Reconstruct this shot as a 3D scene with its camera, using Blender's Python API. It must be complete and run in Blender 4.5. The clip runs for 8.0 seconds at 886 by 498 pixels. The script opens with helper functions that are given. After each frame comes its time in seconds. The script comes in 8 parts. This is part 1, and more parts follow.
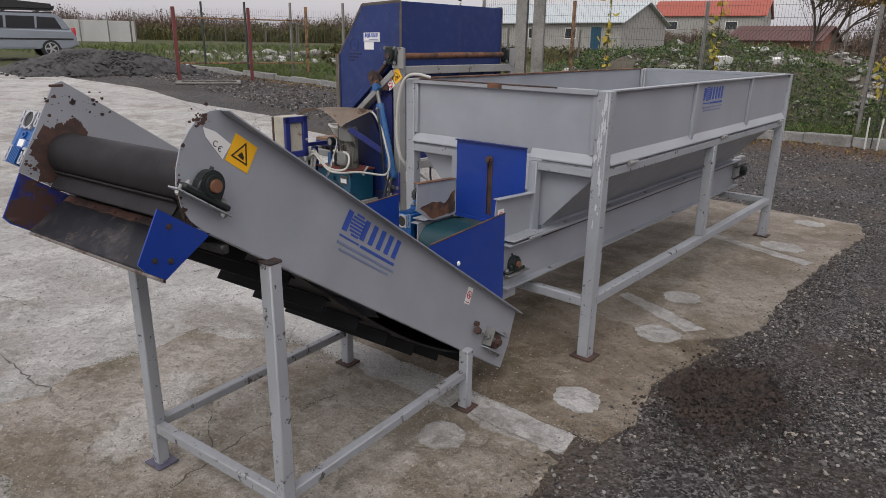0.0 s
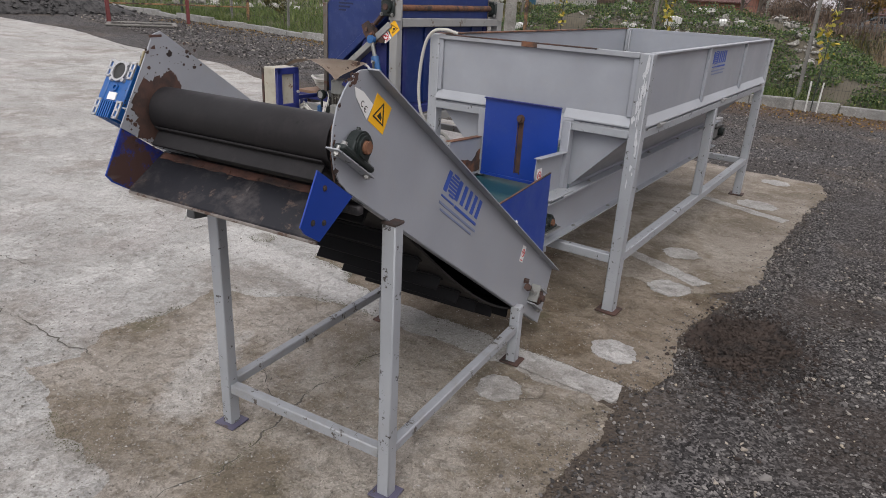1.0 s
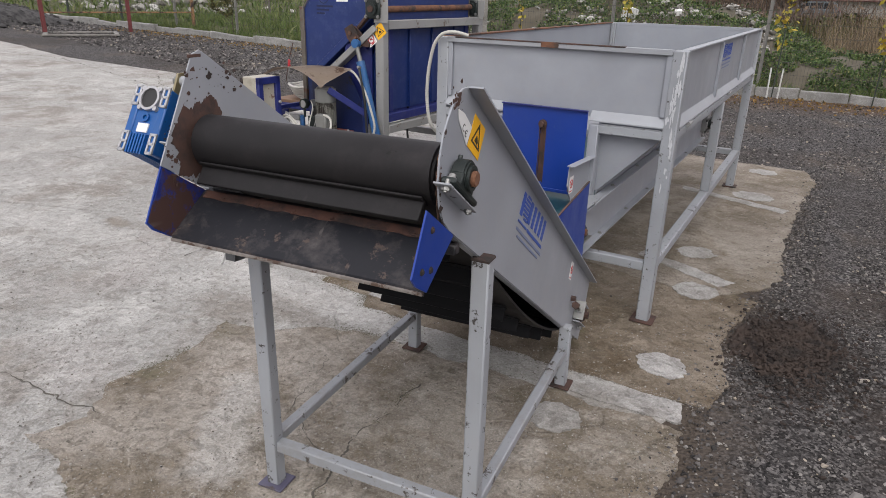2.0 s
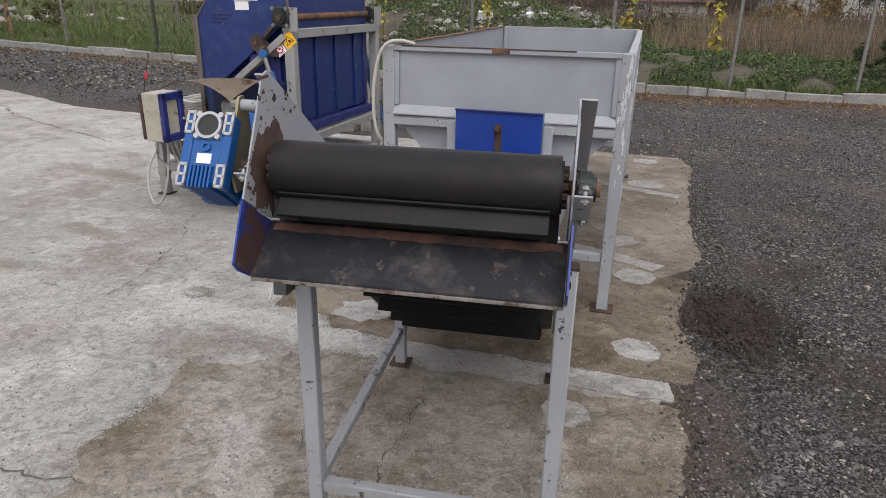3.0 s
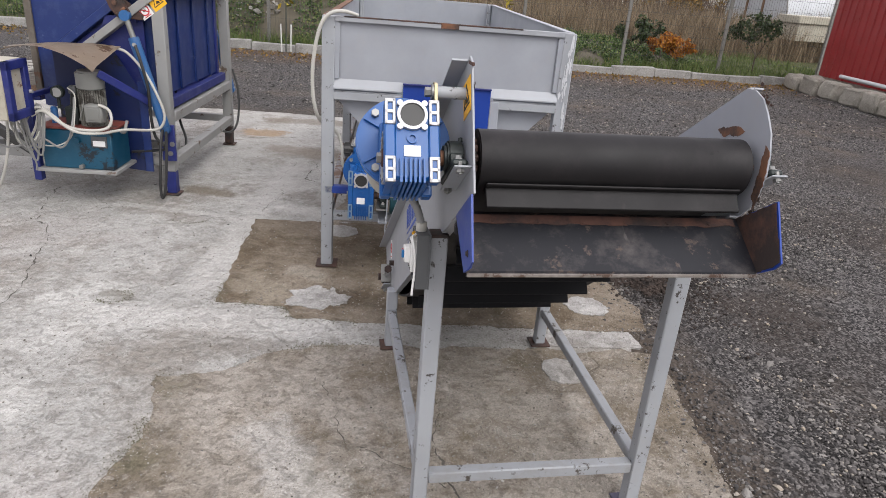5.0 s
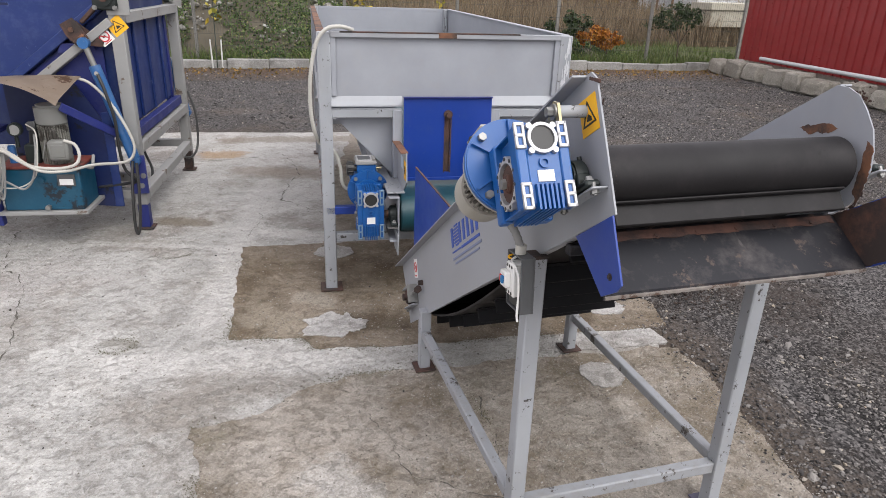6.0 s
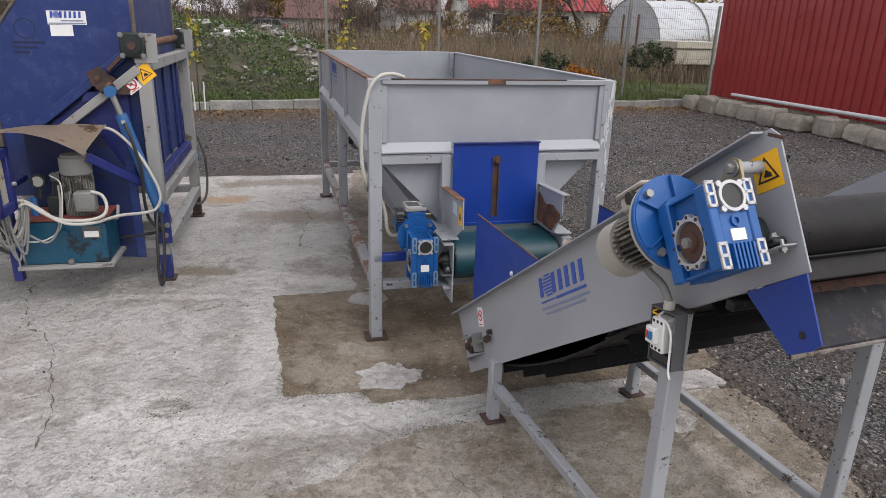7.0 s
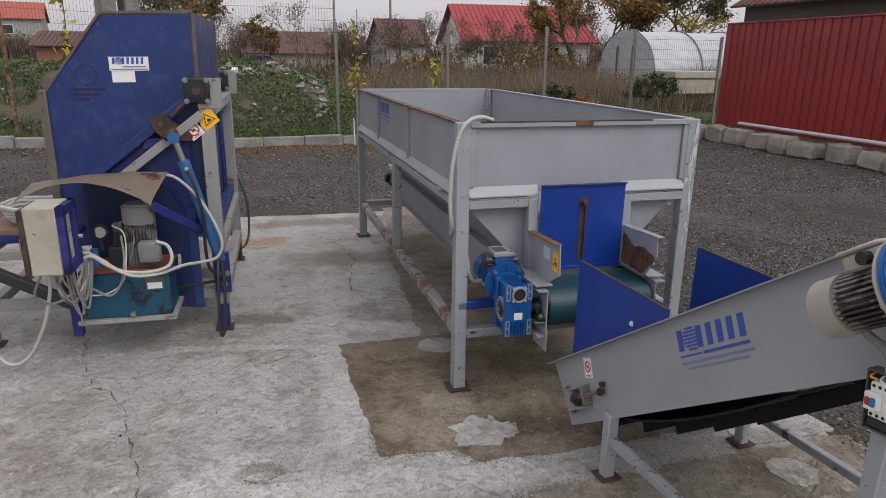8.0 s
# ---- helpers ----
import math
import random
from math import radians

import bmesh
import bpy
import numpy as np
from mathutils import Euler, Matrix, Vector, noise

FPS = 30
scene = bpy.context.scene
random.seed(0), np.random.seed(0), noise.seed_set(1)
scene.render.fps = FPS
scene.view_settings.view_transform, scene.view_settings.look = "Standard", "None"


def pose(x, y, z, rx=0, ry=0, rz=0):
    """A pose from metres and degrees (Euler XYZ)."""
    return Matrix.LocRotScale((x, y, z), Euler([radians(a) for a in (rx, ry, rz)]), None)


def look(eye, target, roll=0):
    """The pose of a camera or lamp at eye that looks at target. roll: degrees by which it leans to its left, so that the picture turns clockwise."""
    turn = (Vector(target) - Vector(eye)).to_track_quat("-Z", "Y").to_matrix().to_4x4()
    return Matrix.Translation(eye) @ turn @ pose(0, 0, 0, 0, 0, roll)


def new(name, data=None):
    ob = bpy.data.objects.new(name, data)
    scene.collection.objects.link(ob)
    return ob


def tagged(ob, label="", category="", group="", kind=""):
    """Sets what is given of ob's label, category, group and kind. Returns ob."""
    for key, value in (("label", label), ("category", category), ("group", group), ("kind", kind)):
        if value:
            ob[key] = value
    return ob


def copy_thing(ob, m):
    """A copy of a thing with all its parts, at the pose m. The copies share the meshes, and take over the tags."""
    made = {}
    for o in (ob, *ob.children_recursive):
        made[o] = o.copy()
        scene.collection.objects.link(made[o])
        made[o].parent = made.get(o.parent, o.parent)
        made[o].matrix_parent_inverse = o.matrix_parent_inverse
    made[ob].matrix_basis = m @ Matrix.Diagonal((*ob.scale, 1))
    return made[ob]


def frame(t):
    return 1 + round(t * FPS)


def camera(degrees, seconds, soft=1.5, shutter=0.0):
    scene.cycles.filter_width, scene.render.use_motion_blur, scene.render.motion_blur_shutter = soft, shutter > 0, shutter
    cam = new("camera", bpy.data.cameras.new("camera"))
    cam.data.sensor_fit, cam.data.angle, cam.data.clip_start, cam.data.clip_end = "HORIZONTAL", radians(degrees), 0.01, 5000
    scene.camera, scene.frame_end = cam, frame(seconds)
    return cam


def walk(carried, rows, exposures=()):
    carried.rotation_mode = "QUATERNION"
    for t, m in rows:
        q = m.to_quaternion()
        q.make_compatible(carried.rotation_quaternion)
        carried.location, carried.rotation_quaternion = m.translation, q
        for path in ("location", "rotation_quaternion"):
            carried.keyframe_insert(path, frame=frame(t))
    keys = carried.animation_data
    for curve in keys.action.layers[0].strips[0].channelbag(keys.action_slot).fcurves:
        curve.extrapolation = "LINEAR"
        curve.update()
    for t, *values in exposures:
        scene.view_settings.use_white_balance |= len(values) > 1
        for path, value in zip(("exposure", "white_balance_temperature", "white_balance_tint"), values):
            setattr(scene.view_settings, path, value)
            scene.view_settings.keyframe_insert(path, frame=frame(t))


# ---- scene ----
cam = camera(67.8, 8.0, soft=0.65)
PATH = [
    (0, (0.327, 0.455, 1.459), (-0.975, 1.849, 0.859), 0.9),
    (0.5, (0.149, 0.291, 1.462), (-1.074, 1.756, 0.863), 3.3),
    (1, (-0.041, 0.103, 1.472), (-1.147, 1.603, 0.748), 3.2),
    (1.5, (-0.233, 0.104, 1.428), (-1.31, 1.604, 0.658), 0.1),
    (1.7, (-0.317, 0.123, 1.448), (-1.389, 1.633, 0.693), 0.9),
    (2.8, (-0.843, -0.082, 1.487), (-1.467, 1.689, 0.799), 0.6),
    (3, (-0.947, -0.108, 1.481), (-1.547, 1.664, 0.773), 1.0),
    (3.5, (-1.258, -0.12, 1.491), (-1.825, 1.693, 0.866), -0.4),
    (4, (-1.524, -0.217, 1.488), (-1.853, 1.644, 0.832), 1.3),
    (4.5, (-1.732, -0.284, 1.496), (-1.816, 1.583, 0.786), 2.4),
    (4.7, (-1.779, -0.279, 1.487), (-1.786, 1.577, 0.742), 3.5),
    (5.8, (-2.11, -0.116, 1.478), (-1.84, 1.707, 0.699), 3.4),
    (6, (-2.222, -0.125, 1.487), (-1.93, 1.706, 0.737), 1.9),
    (6.5, (-2.458, -0.117, 1.516), (-2.075, 1.72, 0.824), 1.4),
    (7, (-2.614, 0.008, 1.509), (-2.214, 1.857, 0.861), 1.6),
    (7.5, (-2.794, 0.175, 1.544), (-2.493, 2.071, 0.982), 2.2),
    (8, (-3.028, 0.227, 1.541), (-2.592, 2.096, 0.979), 0.7),
]
EXPOSURES = [(0.0, -0.08), (0.5, -0.10), (1.0, 0.1), (1.5, 0.24), (2.0, 0.2), (3.0, 0.14), (3.5, -0.03), (4.0, -0.12), (4.5, 0.30), (6.0, 0.58), (6.5, 0.5), (7.0, 0.28), (7.5, -0.02), (8.0, -0.08)]
walk(cam, [(t, look(eye, target, roll)) for t, eye, target, roll in PATH], EXPOSURES)

# ---- world and light: overcast daylight ----
world = bpy.data.worlds.new("overcast_sky")
scene.world = world
world.use_nodes = True
wn, wl = world.node_tree.nodes, world.node_tree.links
wn.clear()
SUN_EL, SUN_AZ = 48.0, 150.0
sky = wn.new("ShaderNodeTexSky")
sky.sky_type = "NISHITA"
sky.sun_disc = False
sky.sun_elevation = radians(SUN_EL)
sky.sun_rotation = radians(SUN_AZ)
sky.air_density, sky.dust_density, sky.ozone_density = 1.0, 4.0, 1.0
hue = wn.new("ShaderNodeHueSaturation")
hue.inputs["Saturation"].default_value = 0.12
wl.new(sky.outputs[0], hue.inputs["Color"])
bg_sky = wn.new("ShaderNodeBackground")
bg_sky.inputs["Strength"].default_value = 0.07
wl.new(hue.outputs[0], bg_sky.inputs["Color"])
cloud = wn.new("ShaderNodeBackground")
cloud.inputs["Color"].default_value = (0.905, 0.86, 0.925, 1)
# an overcast sky is brightest overhead
up = wn.new("ShaderNodeTexCoord")
upz = wn.new("ShaderNodeSeparateXYZ")
wl.new(up.outputs["Generated"], upz.inputs[0])
rise = wn.new("ShaderNodeMath")
rise.operation, rise.use_clamp = "MULTIPLY_ADD", False
wl.new(upz.outputs[2], rise.inputs[0])
rise.inputs[1].default_value, rise.inputs[2].default_value = 0.50, 0.52
wl.new(rise.outputs[0], cloud.inputs["Strength"])
both = wn.new("ShaderNodeAddShader")
wl.new(bg_sky.outputs[0], both.inputs[0])
wl.new(cloud.outputs[0], both.inputs[1])
wout = wn.new("ShaderNodeOutputWorld")
wl.new(both.outputs[0], wout.inputs["Surface"])
sun_data = bpy.data.lights.new("sun", "SUN")
sun_data.energy, sun_data.angle, sun_data.color = 0.9, radians(40), (1.0, 0.97, 0.92)
sun = new("sun", sun_data)
sun.matrix_world = look((0, 0, 0), (-math.sin(radians(SUN_AZ)) * math.cos(radians(SUN_EL)), -math.cos(radians(SUN_AZ)) * math.cos(radians(SUN_EL)), -math.sin(radians(SUN_EL))))
sun.location = (0, 0, 20)


# ---- building blocks ----
def thing(name, m, label, category, group="", kind=""):
    ob = new(name)
    ob.empty_display_size = 0.1
    ob.matrix_basis = m
    return tagged(ob, label, category, group, kind)


def mesh_of(name, bm, material, smooth=None):
    me = bpy.data.meshes.new(name)
    bmesh.ops.recalc_face_normals(bm, faces=bm.faces)
    bm.to_mesh(me)
    bm.free()
    for m in material if isinstance(material, (list, tuple)) else [material]:
        me.materials.append(m)
    if smooth:
        me.shade_smooth()
        me.set_sharp_from_angle(angle=radians(smooth))
    return me


def part(name, bm, material, parent=None, label="", smooth=40):
    ob = new(name, mesh_of(name, bm, material, smooth))
    ob.parent = parent
    if label:
        ob["label"] = label
    return ob


def raw(name, verts, faces, material, parent=None, smooth=False):
    me = bpy.data.meshes.new(name)
    me.from_pydata(verts, [], faces)
    me.materials.append(material)
    if smooth:
        me.shade_smooth()
    ob = new(name, me)
    ob.parent = parent
    return ob


def frame_of(direction, up=(0, 0, 1)):
    z = Vector(direction).normalized()
    u = Vector(up)
    if abs(z.dot(u.normalized())) > 0.99:
        u = Vector((0, 1, 0))
    x = u.cross(z).normalized()
    return Matrix((x, z.cross(x), z)).transposed()


def box(bm, lo, hi, bev=0.0, m=None):
    sx, sy, sz = (h - l for l, h in zip(lo, hi))
    mid = [(l + h) / 2 for l, h in zip(lo, hi)]
    mat = (m or Matrix()) @ Matrix.Translation(mid) @ Matrix.Diagonal((sx, sy, sz, 1))
    made = bmesh.ops.create_cube(bm, size=1, matrix=mat)["verts"]
    if bev:
        edges = list({e for v in made for e in v.link_edges})
        bmesh.ops.bevel(bm, geom=edges, offset=bev, segments=1, affect="EDGES", clamp_overlap=True)
    return bm


def beam(bm, p0, p1, w, h=None, bev=0.004, up=(0, 0, 1)):
    """A rectangular tube from p0 to p1, w wide and h high."""
    p0, p1 = Vector(p0), Vector(p1)
    h = h or w
    m = Matrix.Translation(p0) @ frame_of(p1 - p0, up).to_4x4()
    return box(bm, (-w / 2, -h / 2, 0), (w / 2, h / 2, (p1 - p0).length), bev, m)


def cyl(bm, p0, p1, r, seg=20, r2=None, bev=0.0):
    p0, p1 = Vector(p0), Vector(p1)
    d = p1 - p0
    m = Matrix.Translation((p0 + p1) / 2) @ frame_of(d).to_4x4()
    made = bmesh.ops.create_cone(bm, cap_ends=True, segments=seg, radius1=r, radius2=r if r2 is None else r2, depth=d.length, matrix=m)["verts"]
    if bev:
        edges = list({e for v in made for e in v.link_edges if any(len(f.verts) > 4 for f in e.link_faces)})
        bmesh.ops.bevel(bm, geom=edges, offset=bev, segments=2, affect="EDGES", clamp_overlap=True)
    return bm


def ring(bm, p, axis, r, r_in, depth, seg=24):
    """A washer round p."""
    p, rot = Vector(p), frame_of(axis)
    loops = []
    for rad, z in ((r_in, 0), (r, 0), (r, depth), (r_in, depth)):
        loops.append([bm.verts.new(p + rot @ Vector((rad * math.cos(2 * math.pi * k / seg), rad * math.sin(2 * math.pi * k / seg), z))) for k in range(seg)])
    for a in range(4):
        one, two = loops[a], loops[(a + 1) % 4]
        for k in range(seg):
            bm.faces.new((one[k], one[(k + 1) % seg], two[(k + 1) % seg], two[k]))
    return bm


def prism(bm, pts, axis, lo, hi):
    """A flat outline, given in the two other axes, with thickness from lo to hi along axis."""
    n = "xyz".index(axis)

    def put(p, v):
        q = list(p)
        q.insert(n, v)
        return bm.verts.new(q)

    a, b = [put(p, lo) for p in pts], [put(p, hi) for p in pts]
    bm.faces.new(a)
    bm.faces.new(b[::-1])
    for k in range(len(pts)):
        bm.faces.new((a[k], b[k], b[(k + 1) % len(pts)], a[(k + 1) % len(pts)]))
    return bm


def smooth_path(pts, n=8):
    """Catmull-Rom through the points."""
    p = [Vector(q) for q in pts]
    p = [2 * p[0] - p[1], *p, 2 * p[-1] - p[-2]]
    out = []
    for k in range(1, len(p) - 2):
        a, b, c, d = p[k - 1 : k + 3]
        for s in range(n):
            t = s / n
            out.append(0.5 * (2 * b + (c - a) * t + (2 * a - 5 * b + 4 * c - d) * t * t + (3 * b - a - 3 * c + d) * t**3))
    return out + [p[-2]]


def sweep(bm, pts, r, seg=8, n=8, ribbed=0.0):
    """A hose along the points; ribbed: the depth of its corrugation."""
    path = smooth_path(pts, n)
    if ribbed:
        dense = []
        for a, b in zip(path, path[1:]):
            k = max(1, int((b - a).length / 0.005))
            dense += [a.lerp(b, s / k) for s in range(k)]
        path = dense + [path[-1]]
    loops, side = [], None
    for k, q in enumerate(path):
        d = (path[min(k + 1, len(path) - 1)] - path[max(k - 1, 0)]).normalized()
        side = (side - d * side.dot(d)).normalized() if side else frame_of(d).col[0].copy()
        over = d.cross(side)
        rad = r - (ribbed if k % 2 else 0)
        loops.append([bm.verts.new(q + rad * (math.cos(2 * math.pi * s / seg) * side + math.sin(2 * math.pi * s / seg) * over)) for s in range(seg)])
    for one, two in zip(loops, loops[1:]):
        for s in range(seg):
            bm.faces.new((one[s], one[(s + 1) % seg], two[(s + 1) % seg], two[s]))
    bm.faces.new(loops[0][::-1])
    bm.faces.new(loops[-1])
    return bm


def B():
    return bmesh.new()


# ---- materials ----
class Mat:
    def __init__(self, name):
        self.m = bpy.data.materials.new(name)
        self.m.use_nodes = True
        self.n, self.l = self.m.node_tree.nodes, self.m.node_tree.links
        self.bsdf = self.n["Principled BSDF"]
        self.tc = self.n.new("ShaderNodeTexCoord")
        self.pos = self.tc.outputs["Object"]

    def world_coords(self):
        self.pos = self.n.new("ShaderNodeNewGeometry").outputs["Position"]
        return self

    def noise(self, scale, detail=4.0, rough=0.6, stretch=None, distort=0.0):
        t = self.n.new("ShaderNodeTexNoise")
        t.inputs["Scale"].default_value, t.inputs["Detail"].default_value = scale, detail
        t.inputs["Roughness"].default_value, t.inputs["Distortion"].default_value = rough, distort
        src = self.pos
        if stretch:
            mp = self.n.new("ShaderNodeMapping")
            mp.inputs["Scale"].default_value = stretch
            self.l.new(src, mp.inputs["Vector"])
            src = mp.outputs[0]
        self.l.new(src, t.inputs["Vector"])
        return t.outputs["Fac"]

    def voronoi(self, scale, feature="F1", out="Distance"):
        t = self.n.new("ShaderNodeTexVoronoi")
        t.feature = feature
        t.inputs["Scale"].default_value = scale
        self.l.new(self.pos, t.inputs["Vector"])
        return t.outputs[out]

    def ramp(self, fac, *stops):
        r = self.n.new("ShaderNodeValToRGB")
        e = r.color_ramp.elements
        for k, (at, c) in enumerate(stops):
            el = e[k] if k < 2 else e.new(at)
            el.position = at
            el.color = (*c, 1) if isinstance(c, (tuple, list)) else (c, c, c, 1)
        self.l.new(fac, r.inputs[0])
        return r.outputs[0]

    def mix(self, fac, a, b, blend="MIX"):
        x = self.n.new("ShaderNodeMix")
        x.data_type, x.blend_type = "RGBA", blend
        for sock, v in ((x.inputs[0], fac), (x.inputs[6], a), (x.inputs[7], b)):
            if isinstance(v, (tuple, list)):
                sock.default_value = (*v, 1)
            elif isinstance(v, (int, float)):
                sock.default_value = v
            else:
                self.l.new(v, sock)
        return x.outputs[2]

    def math(self, op, a, b=0.0, clamp=False):
        x = self.n.new("ShaderNodeMath")
        x.operation, x.use_clamp = op, clamp
        for sock, v in zip(x.inputs, (a, b)):
            if isinstance(v, (int, float)):
                sock.default_value = v
            else:
                self.l.new(v, sock)
        return x.outputs[0]

    def bump(self, height, strength=0.3, distance=0.01):
        b = self.n.new("ShaderNodeBump")
        b.inputs["Strength"].default_value, b.inputs["Distance"].default_value = strength, distance
        self.l.new(height, b.inputs["Height"])
        self.l.new(b.outputs[0], self.bsdf.inputs["Normal"])
        return self

    def done(self, color, rough=0.5, metal=0.0, spec=None):
        for key, v in (("Base Color", color), ("Roughness", rough), ("Metallic", metal)):
            sock = self.bsdf.inputs[key]
            if isinstance(v, (tuple, list)):
                sock.default_value = (*v, 1)
            elif isinstance(v, (int, float)):
                sock.default_value = v
            else:
                self.l.new(v, sock)
        if spec is not None:
            self.bsdf.inputs["Specular IOR Level"].default_value = spec
        return self.m


def painted(name, color, rough=0.45, wear=0.62, wear_color=(0.10, 0.05, 0.03), dust=(0.3, 0.28, 0.25), dusty=0.25, chips=9.0, spec=None, scuffs=0.35):
    """Sprayed paint on steel: faint mottling, chips down to rust, a little dust."""
    m = Mat(name)
    c = m.mix(m.ramp(m.noise(3.0, 5), (0.3, 0.0), (0.75, 1.0)), tuple(v * 0.86 for v in color), tuple(min(1, v * 1.1) for v in color))
    c = m.mix(m.math("MULTIPLY", m.ramp(m.noise(14.0, 6, 0.7), (0.5, 0.0), (0.8, 1.0)), dusty), c, dust)
    worn = m.ramp(m.noise(chips, 8, 0.72), (wear, 0.0), (wear + 0.03, 1.0))
    c = m.mix(worn, c, wear_color)
    scr = m.ramp(m.noise(40.0, 2, 0.5, (1, 0.08, 0.6)), (0.70, 0.0), (0.76, 0.5))
    c = m.mix(m.math("MULTIPLY", scr, scuffs), c, dust)
    m.bump(m.noise(90.0, 3), 0.08, 0.002)
    return m.done(c, m.ramp(m.noise(6.0, 4), (0.3, rough - 0.08), (0.7, rough + 0.12)), spec=spec)


def rusty(name, a=(0.10, 0.045, 0.028), b=(0.22, 0.10, 0.05), dark=(0.045, 0.03, 0.025)):
    m = Mat(name)
    c = m.mix(m.noise(22.0, 6, 0.7), a, b)
    c = m.mix(m.ramp(m.noise(8.0, 6, 0.7), (0.45, 0.0), (0.6, 1.0)), c, dark)
    m.bump(m.noise(120.0, 4), 0.3, 0.003)
    return m.done(c, 0.85)


def plain(name, color, rough=0.5, metal=0.0, vary=0.18, scale=12.0, bump=0.05, spec=None):
    m = Mat(name)
    c = m.mix(m.noise(scale, 5, 0.65), tuple(v * (1 - vary) for v in color), tuple(min(1, v * (1 + vary)) for v in color))
    if bump:
        m.bump(m.noise(scale * 7, 3), bump, 0.002)
    return m.done(c, rough, metal, spec)


GREY = (0.285, 0.30, 0.33)
BLUE = (0.0055, 0.036, 0.250)
grey_paint = painted("grey_paint", GREY, 0.42, 0.74)
grey_frame = painted("grey_frame_paint", (0.29, 0.305, 0.325), 0.5, 0.598, (0.040, 0.035, 0.032), chips=30)
rail_rusty = painted("rust_streaked_grey_paint", (0.27, 0.275, 0.285), 0.55, 0.50, (0.15, 0.075, 0.045), chips=5)
rail_worn = painted("scuffed_grey_rail", (0.27, 0.282, 0.30), 0.5, 0.585, (0.055, 0.047, 0.040), (0.17, 0.155, 0.13), 0.6, chips=17, scuffs=1.0)
grey_worn = painted("worn_grey_paint", (0.285, 0.297, 0.32), 0.48, 0.70, (0.07, 0.045, 0.035), chips=9)
old_grey = painted("old_grey_paint", (0.25, 0.25, 0.245), 0.6, 0.60, (0.10, 0.07, 0.05), dusty=0.5)
# Frame grey lightened for the flanges: skylight on their slopes is in the colour.
skylit_grey = painted("skylit_grey_paint", (0.315, 0.33, 0.355), 0.5, 0.75, dusty=0.2)
blue_paint = painted("blue_paint", BLUE, 0.38, 0.74, (0.08, 0.04, 0.03), (0.045, 0.075, 0.22), 0.3, scuffs=0.8)
bin_blue = painted("scratched_bin_blue", (0.0070, 0.0235, 0.122), 0.40, 0.72, (0.06, 0.035, 0.03), (0.10, 0.125, 0.23), 0.30, scuffs=1.0)
blue_worn = painted("worn_blue_paint", (0.010, 0.018, 0.135), 0.5, 0.70, (0.05, 0.03, 0.03), (0.10, 0.10, 0.15), 0.35)
blue_rust = painted("rusted_blue_paint", (0.014, 0.022, 0.15), 0.55, 0.47, (0.06, 0.03, 0.025), chips=6)
motor_blue = painted("motor_blue_enamel", (0.003, 0.075, 0.270), 0.38, 0.78, (0.05, 0.06, 0.08), (0.1, 0.13, 0.2), 0.2)
cyl_blue = painted("cylinder_blue_enamel", (0.02, 0.10, 0.27), 0.4, 0.72)
teal_paint = painted("teal_tank_paint", (0.003, 0.058, 0.108), 0.40, 0.585, (0.008, 0.013, 0.02), (0.05, 0.13, 0.18), 0.3, chips=5)
rust = rusty("rust")
rust_dark = rusty("dark_rust", (0.050, 0.029, 0.024), (0.095, 0.047, 0.034), (0.028, 0.022, 0.020))
bare_steel = painted("dark_bare_steel", (0.012, 0.0125, 0.0165), 0.48, 0.585, (0.070, 0.052, 0.045), (0.13, 0.115, 0.11), 0.55, chips=15, spec=0.3, scuffs=0.9)
rust_mid = rusty("brown_rust", (0.062, 0.030, 0.024), (0.125, 0.058, 0.040), (0.032, 0.022, 0.020))
zinc = plain("zinc_plated_steel", (0.25, 0.25, 0.24), 0.45, 0.7)
alu = plain("bare_aluminium", (0.42, 0.42, 0.43), 0.45, 0.45, 0.2)
pad_dull = plain("scuffed_blue_grey_pad", (0.16, 0.24, 0.33), 0.5, 0.2, 0.25)
brass = plain("yellow_passivated_steel", (0.30, 0.26, 0.16), 0.4, 0.7, 0.25)
cast_dark = plain("dark_cast_iron", (0.016, 0.022, 0.021), 0.5, 0.2, 0.3)
motor_grey = painted("motor_grey_enamel", (0.35, 0.335, 0.295), 0.5, 0.70, (0.12, 0.10, 0.08), (0.24, 0.22, 0.18), 0.5, chips=6)
motor_dirty = painted("dirty_motor_enamel", (0.17, 0.17, 0.15), 0.55, 0.52, (0.04, 0.035, 0.03), (0.12, 0.1, 0.08), 0.6, chips=8)
rubber = plain("black_rubber_belt", (0.0065, 0.0065, 0.0075), 0.75, 0.0, 0.35, 9.0, 0.12, 0.18)
rubber_face = painted("worn_rubber_lagging", (0.0080, 0.0072, 0.0080), 0.55, 0.62, (0.003, 0.0028, 0.003), (0.025, 0.021, 0.0225), 0.75, chips=26, spec=0.3, scuffs=0.8)
green_belt = plain("dark_green_belt", (0.006, 0.042, 0.054), 0.5, 0.0, 0.25)
plastic_black = plain("black_plastic", (0.018, 0.018, 0.018), 0.45)
plastic_grey = plain("dark_grey_plastic", (0.075, 0.078, 0.082), 0.55)
stake_white = plain("weathered_white_plastic", (0.55, 0.55, 0.53), 0.55, 0.0, 0.15)
plastic_white = plain("white_plastic", (0.72, 0.72, 0.70), 0.4, 0.0, 0.06)
cream = painted("cream_enamel", (0.38, 0.355, 0.29), 0.5, 0.63, (0.16, 0.09, 0.05), (0.22, 0.19, 0.14), 0.75, chips=12)
hose_white = plain("white_conduit", (0.42, 0.41, 0.375), 0.55, 0.0, 0.2)
hose_grey = plain("grey_cable", (0.20, 0.20, 0.195), 0.55)
